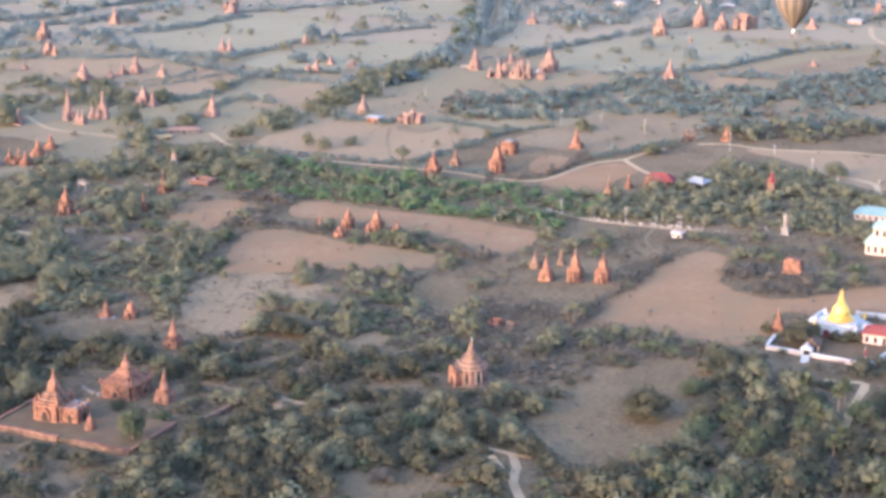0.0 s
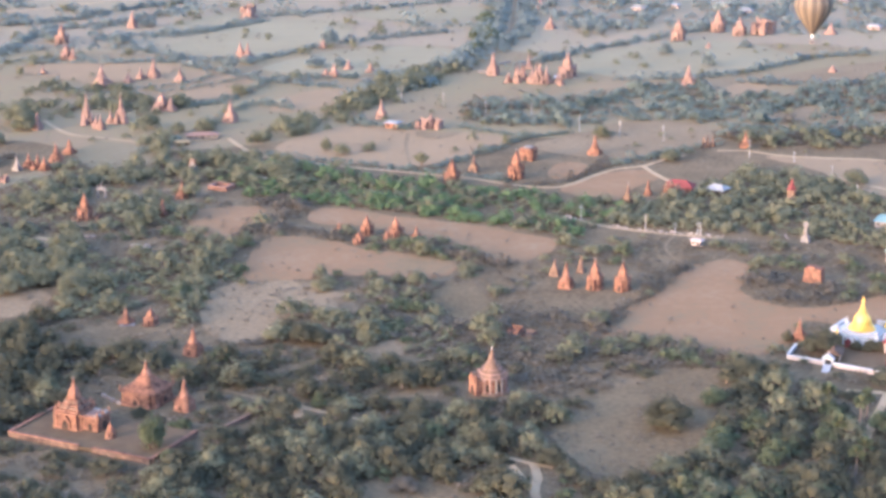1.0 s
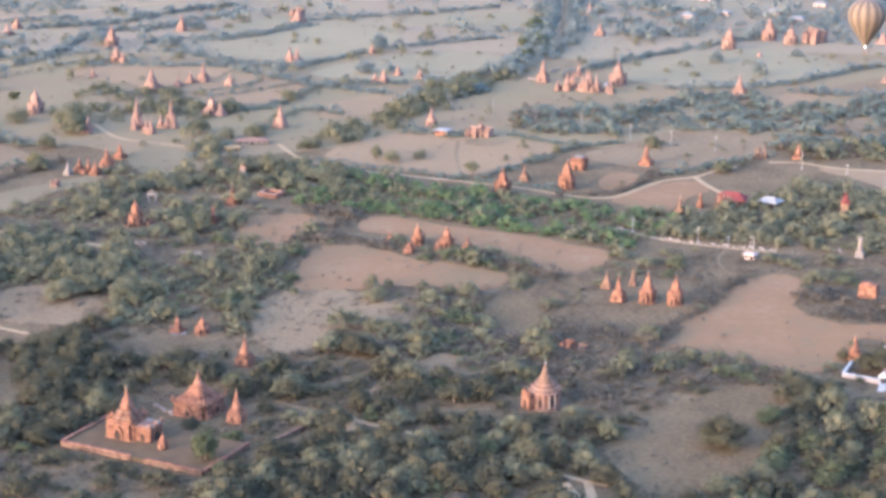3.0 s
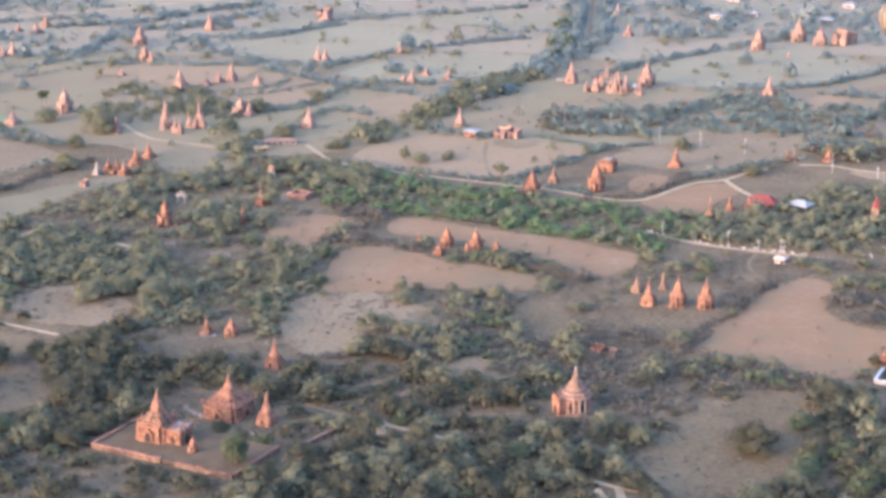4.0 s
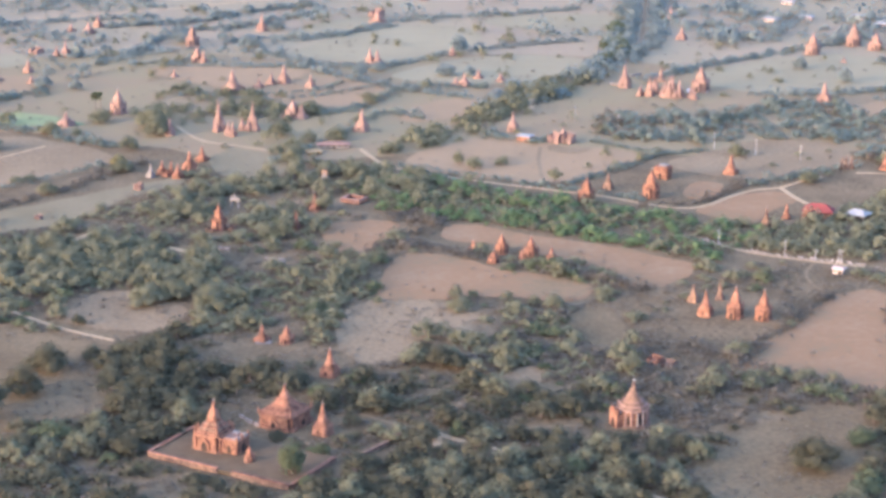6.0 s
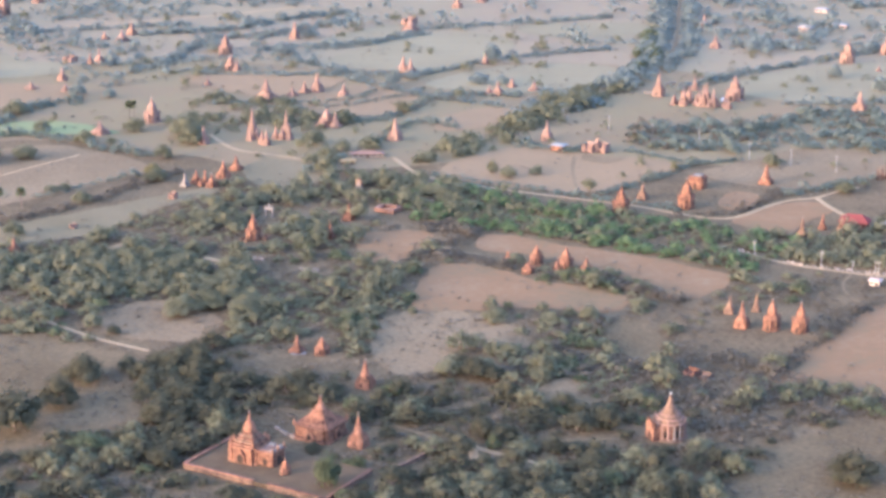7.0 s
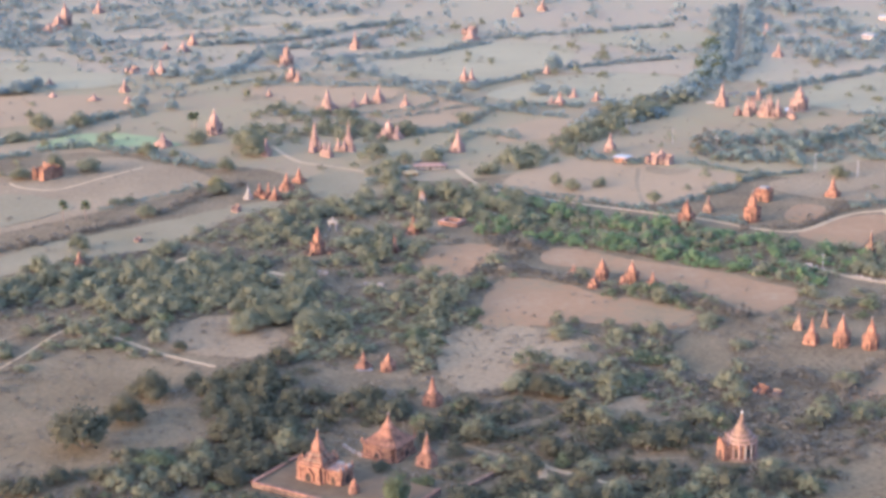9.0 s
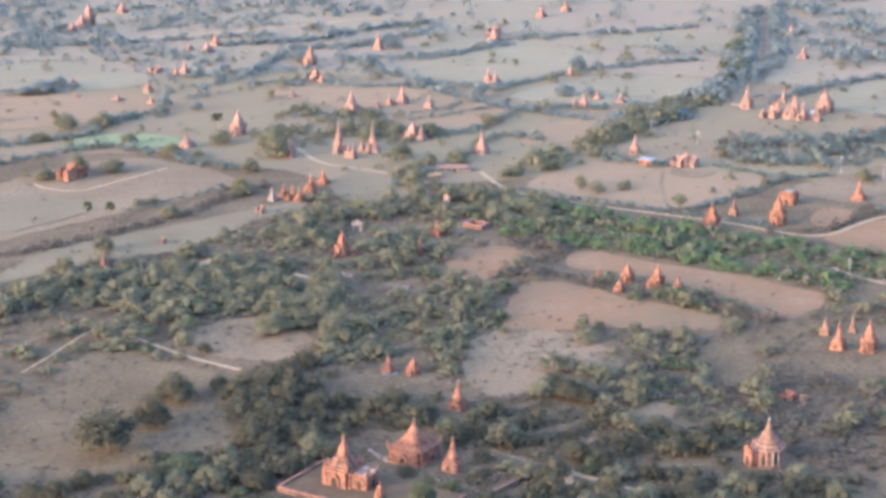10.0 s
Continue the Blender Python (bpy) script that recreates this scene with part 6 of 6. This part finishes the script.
wood([(-164.0, 542.7), (-162.5, 573.2), (-143.7, 580.8), (-117.5, 558.2), (-112.2, 517.2), (-131.0, 519.3), (-148.0, 512.8)], 7, (M_DEEP, M_DEEP, M_LEAF), "round-crowned dark green tree in dense wood")
wood([(-168.4, 764.6), (-138.2, 801.2), (-109.8, 813.9), (-83.1, 795.8), (-79.6, 758.1), (-112.8, 759.9), (-128.1, 736.4), (-157.3, 708.8), (-184.9, 702.5), (-195.2, 726.6)], 7.5, (M_LEAF, M_LEAF, M_FRESH), "olive green tree in a dusty grove", 0.62)
wood([(-207.2, 917.0), (-175.9, 933.1), (-146.5, 928.9), (-147.9, 900.1), (-169.1, 909.8), (-193.5, 905.1)], 8, (M_LEAF,), "grey-green tree behind a cluster of stupas", 1.0)
wood([(-155.9, 848.0), (-139.4, 860.9), (-116.8, 829.2), (-119.5, 811.0), (-149.3, 808.5)], 8, (M_LEAF,), "grey-green tree beside a dusty lane", 0.5)
wood([(-76.6, 484.6), (-55.6, 494.3), (-39.7, 491.5), (-8.4, 489.8), (6.8, 481.2), (3.4, 460.5), (-84.3, 453.8), (-80.0, 465.1)], 6.8, (M_DEEP, M_DEEP, M_LEAF), "round-crowned dark green tree in dense wood", 0.8)
wood([(-88.4, 461.8), (-61.5, 475.7), (-18.9, 488.2), (6.1, 479.9), (4.2, 436.4), (-84.1, 436.2)], 6.8, (M_DEEP, M_DEEP, M_LEAF), "round-crowned dark green tree in dense wood", 0.8)
wood([(-8.5, 504.2), (10.7, 507.8), (21.1, 494.1), (10.8, 462.9), (-8.3, 461.4)], 7, (M_DEEP, M_LEAF), "round-crowned dark green tree in dense wood", 0.8)
# the green belt along the road
BELT = [(-117.8, 777.2), (-86.2, 797.4), (-52.9, 776.9), (-4.7, 755.5), (27.6, 743.4), (60.9, 728.1), (52.2, 700.2), (34.4, 692.1), (29.7, 681.9), (2.1, 702.8), (-35.9, 721.4), (-70.7, 734.7), (-101.6, 743.8)]
scatter(BELT, 4.6, 2.8, M_LEAF, "dense green belt of bushes along the road", "bush_belt", 0.78, tall=1.0, kinds=MID)
scatter(BELT, 5.6, 2.8, M_LIME, "fresh green bushes along the road", "bush_belt", 0.6, tall=1.1)
hedge([(-72.1, 737.3), (-49.8, 728.4), (-26.8, 717.9), (-4.5, 707.7), (17.3, 697.8), (35.2, 686.6)], 9, 2.6, M_LIME, "broad fresh green hedge beside a ploughed strip", 0.05)
BELT_R = [(53.9, 725.5), (82.7, 743.2), (113.8, 786.3), (146.5, 766.5), (165.1, 720.9), (192.0, 704.0), (180.3, 657.6), (94.1, 688.1), (52.0, 697.7)]
scatter(BELT_R, 4.8, 2.9, M_LEAF, "dark thicket along the road", "bush_belt", 0.8, tall=1.0, kinds=MID)
scatter(BELT_R, 6.0, 3.0, M_LEAF, "dark leafy thicket along the road", "bush_belt", 0.9, tall=1.1, kinds=MID)
WEST = [(-286.4, 642.4), (-261.1, 681.2), (-222.2, 701.1), (-207.6, 752.5), (-182.2, 792.4), (-146.7, 787.1), (-104.3, 756.0), (-96.3, 723.9), (-119.5, 698.1), (-160.9, 685.7), (-202.4, 652.5), (-240.9, 621.7), (-267.2, 594.1)]
scatter(WEST, 5.6, 2.8, M_LEAF, "olive thicket between pastures", "bush_belt", 0.68, tall=0.95)
far_trees(standing(WEST, 90, 8.0, 0.7), M_LEAF, "olive green crowns of a western thicket")
scatter(WEST, 3.6, 1.9, M_THORN, "grey thorn scrub between pastures", "scrub", 0.85, kinds=LOW, tall=0.55)
scatter([(-108.9, 755.5), (-84.4, 767.1), (-70.4, 735.0), (-76.8, 703.2), (-99.4, 711.9)], 5.0, 1.6, M_THORN, "low dark scrub on a mound", "scrub", tall=0.7)
# the long diagonal belt of trees
DIAG = [(-106.8, 835.5), (-94.9, 883.3), (-72.4, 909.1), (-53.4, 972.7), (-31.3, 1028.3), (-6.6, 1080.9), (3.5, 1192.1), (7.8, 1314.0), (35.4, 1313.6), (28.1, 1170.0), (16.2, 1071.5), (-12.3, 1003.5), (-45.8, 936.3), (-69.5, 870.7), (-95.1, 834.3)]
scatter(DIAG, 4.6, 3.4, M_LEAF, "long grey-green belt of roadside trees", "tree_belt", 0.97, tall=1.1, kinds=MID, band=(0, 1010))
scatter(DIAG, 4.6, 3.4, M_HAZED_LEAF, "long haze-paled belt of roadside trees", "tree_belt", 0.97, tall=1.1, kinds=MID, band=(1010, 3000))
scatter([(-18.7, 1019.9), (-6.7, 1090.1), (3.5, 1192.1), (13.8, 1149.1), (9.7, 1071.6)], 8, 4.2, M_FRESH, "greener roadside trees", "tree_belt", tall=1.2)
scatter([(-73.9, 929.5), (-60.7, 996.0), (-30.7, 1006.9), (-23.8, 972.5), (-51.5, 936.3)], 6, 3.2, M_HAZED_LEAF, "haze-paled thicket", "tree_belt", 0.9, kinds=MID)
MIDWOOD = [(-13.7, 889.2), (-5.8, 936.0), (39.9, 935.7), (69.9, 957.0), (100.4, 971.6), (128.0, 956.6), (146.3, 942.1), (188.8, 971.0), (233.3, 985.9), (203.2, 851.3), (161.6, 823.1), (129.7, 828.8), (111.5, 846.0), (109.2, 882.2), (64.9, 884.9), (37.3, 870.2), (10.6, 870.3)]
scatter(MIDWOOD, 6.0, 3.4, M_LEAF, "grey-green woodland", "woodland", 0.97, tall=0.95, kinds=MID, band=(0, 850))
scatter(MIDWOOD, 6.0, 3.4, M_HALF_HAZED_LEAF, "haze-paled grey-green woodland", "woodland", 0.97, tall=0.95, kinds=MID, band=(850, 3000))
scatter(MIDWOOD, 7.5, 2.6, M_THORN, "grey thorn scrub under woodland", "scrub", 0.62, tall=0.9, kinds=MID)
FARTOP = [(28.1, 1170.0), (60.7, 1118.3), (116.6, 1137.8), (193.8, 1107.3), (273.6, 1106.5), (373.9, 1424.6), (29.8, 1429.8)]
scatter(FARTOP, 9.0, 3.8, M_HAZED_LEAF, "haze-paled far woodland round a village", "woodland", 0.55, tall=1.1, kinds=MID)
FARLEFT = [(-465.8, 1095.6), (-342.9, 1109.1), (-346.7, 1188.3), (-225.0, 1280.2), (-253.2, 1516.0), (-626.7, 1477.8)]
scatter(FARLEFT, 9.0, 3.4, M_HAZED_LEAF, "haze-paled far scrub and trees", "woodland", 0.62, tall=1.0, kinds=MID)
scatter([(-367.2, 1052.9), (-374.1, 1096.4), (-315.9, 1140.7), (-282.7, 1062.4), (-284.4, 968.5), (-324.0, 1008.9)], 8.0, 3.0, M_HAZED_LEAF, "thicket round far stupas", "scrub", 0.6, kinds=MID)
scatter([(-238.2, 952.7), (-227.9, 974.9), (-174.2, 960.0), (-144.8, 917.5), (-162.8, 888.6), (-194.8, 911.8), (-206.0, 883.6), (-222.2, 881.8)], 6.0, 3.0, M_LEAF, "thicket round a cluster of stupas", "scrub", 0.85, kinds=MID)
scatter([(-257.2, 1030.1), (-252.8, 1111.6), (-188.6, 1110.9), (-154.6, 1037.8), (-187.5, 958.8), (-222.2, 930.4)], 12, 2.6, M_HAZED_LEAF, "thin scrub in far fields", "scrub", 0.5, kinds=MID)
for side in (-6, 8):
    hedge([(14.0 + side, 1109.0), (19.2 + side, 1159.5), (22.3 + side, 1238.0), (26.5 + side, 1341.1)], 8, 3.8, M_HAZED_LEAF, "row of haze-paled trees beside a straight road", tall=1.2)
# open country beyond and beside the view
OUTER = [(-900, 1000), (-300, 1150), (300, 1120), (900, 1000), (1100, 1900), (-1100, 1900)]
scatter(OUTER, 24, 5.0, M_HAZED_LEAF, "haze-paled scrub out towards the horizon", "woodland", 0.6, kinds=SMALL, wedge=False)
scatter([(130, 300), (420, 300), (520, 1000), (270, 1000)], 24, 4.0, M_THORN, "scrub on the plain", "scrub", 0.6, kinds=SMALL, wedge=False)
scatter([(-700, 300), (-230, 420), (-380, 800), (-480, 1000), (-800, 1000)], 26, 4.0, M_THORN, "scrub on the plain", "scrub", 0.6, kinds=SMALL, wedge=False)
scatter([(-230, 300), (130, 300), (120, 440), (-130, 440)], 15, 4, M_LEAF, "tree canopy on the plain", "woodland", 0.7, kinds=MID)
# hedges between far fields
HEDGE_LINES = (
    ([(-276.3, 1056.2), (-262.8, 1141.6), (-233.5, 1151.6), (-191.7, 1221.6)], 10, 3.0),
    ([(-197.7, 1114.9), (-167.7, 1130.5), (-136.5, 1189.2), (-73.6, 1220.2), (-22.6, 1248.1)], 6, 2.2),
    ([(-202.8, 1077.1), (-165.2, 1044.7), (-126.6, 1041.0), (-86.0, 1090.9), (-20.6, 1133.1)], 5, 2.0),
    ([(-162.1, 1024.3), (-127.0, 991.7), (-104.2, 976.1), (-76.5, 963.9)], 6, 2.0),
    ([(-270.2, 1031.9), (-240.9, 1041.9), (-163.1, 1031.0)], 4, 1.8),
    ([(-151.5, 916.2), (-128.0, 929.8), (-108.2, 985.4), (-66.3, 988.2)], 5, 2.0),
    ([(-187.5, 958.8), (-154.5, 973.5), (-145.1, 991.9)], 4, 1.8),
    ([(-41.8, 1149.6), (-0.1, 1153.4)], 5, 2.2),
    ([(15.4, 1016.3), (44.5, 1049.9), (79.0, 1089.4), (130.1, 1135.6)], 7, 2.6),
    ([(71.6, 982.5), (111.2, 990.0), (143.4, 1005.6), (183.5, 1045.2), (217.7, 1059.0)], 6, 2.2),
    ([(139.8, 978.9), (182.9, 971.1), (234.0, 989.0)], 8, 2.6),
    ([(-86.4, 799.5), (-53.7, 790.0), (-24.2, 782.8), (11.8, 766.9)], 4, 1.6),
    ([(-95.7, 816.6), (-64.3, 801.5), (-29.2, 786.9)], 3, 1.4),
    ([(-24.4, 786.9), (-2.6, 814.0), (18.1, 845.3)], 4, 1.6),
    ([(9.3, 759.3), (33.0, 764.9), (53.9, 796.8), (49.5, 805.2)], 4, 1.6),
    ([(58.8, 796.8), (85.6, 820.1), (106.1, 833.4)], 6, 2.2),
    ([(-61.9, 876.9), (-37.3, 866.9), (-26.9, 876.7)], 8, 2.4),
    ([(-10.7, 870.4), (20.8, 849.9), (42.1, 859.3)], 4, 1.6),
    ([(-72.5, 728.5), (-54.5, 730.2), (-26.7, 714.5)], 3, 1.4),
    ([(-93.0, 684.5), (-73.4, 692.4), (-55.2, 679.0), (-37.7, 669.8), (-18.8, 665.3), (-4.1, 650.7)], 4, 1.6),
    ([(-25.1, 666.8), (-8.3, 659.4), (8.0, 645.0)], 6, 2.0),
    ([(-88.3, 728.5), (-71.5, 730.2), (-75.3, 711.3), (-92.2, 686.8)], 8, 2.4),
    ([(36.2, 573.2), (53.4, 607.1), (74.8, 647.0)], 5, 1.7),
    ([(36.1, 572.0), (56.5, 557.7), (76.2, 546.1)], 6, 1.9),
    ([(91.8, 623.2), (102.5, 629.8), (117.9, 616.6), (113.8, 604.0), (97.5, 609.0)], 10, 1.9),
    ([(-297.8, 682.8), (-269.7, 706.5), (-248.2, 734.7), (-234.5, 753.8), (-220.7, 786.0), (-208.5, 809.0)], 6, 2.0),
    ([(-352.6, 823.6), (-329.0, 848.5), (-308.9, 871.8), (-282.5, 867.7), (-252.4, 848.4), (-228.3, 838.0)], 6, 2.2),
    ([(-368.7, 864.9), (-340.2, 880.2), (-320.1, 897.4), (-315.8, 930.3), (-295.5, 953.1)], 9, 3.0),
    ([(-444.1, 1058.2), (-411.7, 1083.1), (-382.6, 1090.0)], 4, 2.0),
    ([(-399.1, 992.7), (-382.1, 999.2), (-360.7, 1012.6)], 6, 2.6),
    ([(-469.7, 1123.9), (-399.3, 1141.5), (-341.2, 1168.0), (-291.4, 1190.1)], 6, 2.4),
    ([(-311.4, 1151.1), (-259.2, 1177.0), (-236.2, 1211.0), (-197.1, 1248.3)], 9, 3.0),
    ([(-224.8, 1107.5), (-200.3, 1124.9), (-167.7, 1137.8), (-136.5, 1170.3)], 5, 2.0),
    ([(-249.7, 1033.0), (-204.3, 1030.2), (-168.0, 1042.2)], 4, 1.8),
    ([(-287.5, 1028.8), (-263.2, 1064.5), (-240.7, 1084.3)], 5, 2.2),
    ([(-214.9, 955.4), (-172.0, 946.7), (-132.2, 978.7), (-119.6, 1001.7)], 4, 1.8),
    ([(-255.9, 760.3), (-234.6, 791.1), (-216.0, 808.1)], 3, 1.6),
    ([(-151.3, 815.7), (-131.8, 860.2), (-117.1, 920.7), (-94.0, 911.0)], 5, 2.0),
)
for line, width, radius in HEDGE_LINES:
    # Farther hedges get paler leaves, with haze held in the colour.
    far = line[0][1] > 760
    hedge(line, width, radius, M_THORN if not far else M_HALF_HAZED_LEAF if line[0][1] < 960 else M_HAZED_LEAF)
# single trees dotted over the far fields
scatter([(-420, 800), (230, 800), (420, 1250), (-560, 1250)], 26, 2.6, M_LEAF, "small dark trees dotted over the far fields", "field_trees", 0.62, kinds=MID, tall=1.2, fields=False, category="trees")
# coarse grass and low shrubs in the dry clearings
CLEARINGS = ([(48.9, 531.0), (61.8, 541.0), (71.3, 534.5), (72.3, 512.9), (67.2, 492.8), (56.0, 470.1), (43.9, 452.9), (29.4, 454.7), (21.2, 470.1), (16.3, 485.5), (22.3, 499.3), (36.3, 517.5)],
             [(-225.8, 550.1), (-223.7, 576.7), (-211.3, 592.2), (-188.8, 581.0), (-163.2, 569.1), (-174.6, 556.4), (-151.5, 535.0), (-150.6, 517.1), (-166.3, 500.2), (-174.9, 484.9), (-195.2, 482.4), (-212.6, 472.5), (-232.7, 515.8)],
             [(-194.9, 595.9), (-189.2, 618.6), (-175.8, 629.6), (-150.1, 617.3), (-143.2, 597.6), (-153.3, 582.6), (-171.5, 587.5), (-184.0, 591.6)],
             [(-96.2, 610.4), (-85.0, 628.6), (-67.1, 627.3), (-53.8, 622.0), (-43.8, 604.1), (-41.0, 588.8), (-55.7, 587.1), (-68.5, 568.7), (-74.8, 560.9), (-84.9, 563.1)],
             [(-32.5, 455.3), (-19.3, 456.1), (-5.9, 448.8), (-1.5, 433.2), (-33.9, 433.1)])
for poly in CLEARINGS:
    scatter(poly, 2.6, 0.55, M_THORN, "coarse dry grass tufts in a clearing", "grass_tufts", 0.55, kinds=TUFT, tall=0.6, fields=False, category="grass")
    scatter(poly, 9.0, 1.1, M_THORN, "low dry shrubs in a clearing", "low_shrubs", 0.6, kinds=LOW, tall=0.8, fields=False)
# tufts dotted over the fields
pts = rng.uniform((-430, 450), (260, 1250), (4200, 2))
pts = pts[clumps(pts) < 0.62]
ok = free_of(pts, 0.6, fields=False)
rad = rng.lognormal(-0.25, 0.4, len(pts)).clip(0.3, 1.6)
stuff("shrub_tufts", pts[ok], rad[ok], M_THORN, "small dry shrubs dotted over fields and grass", "shrubs", TUFT, 0.8)
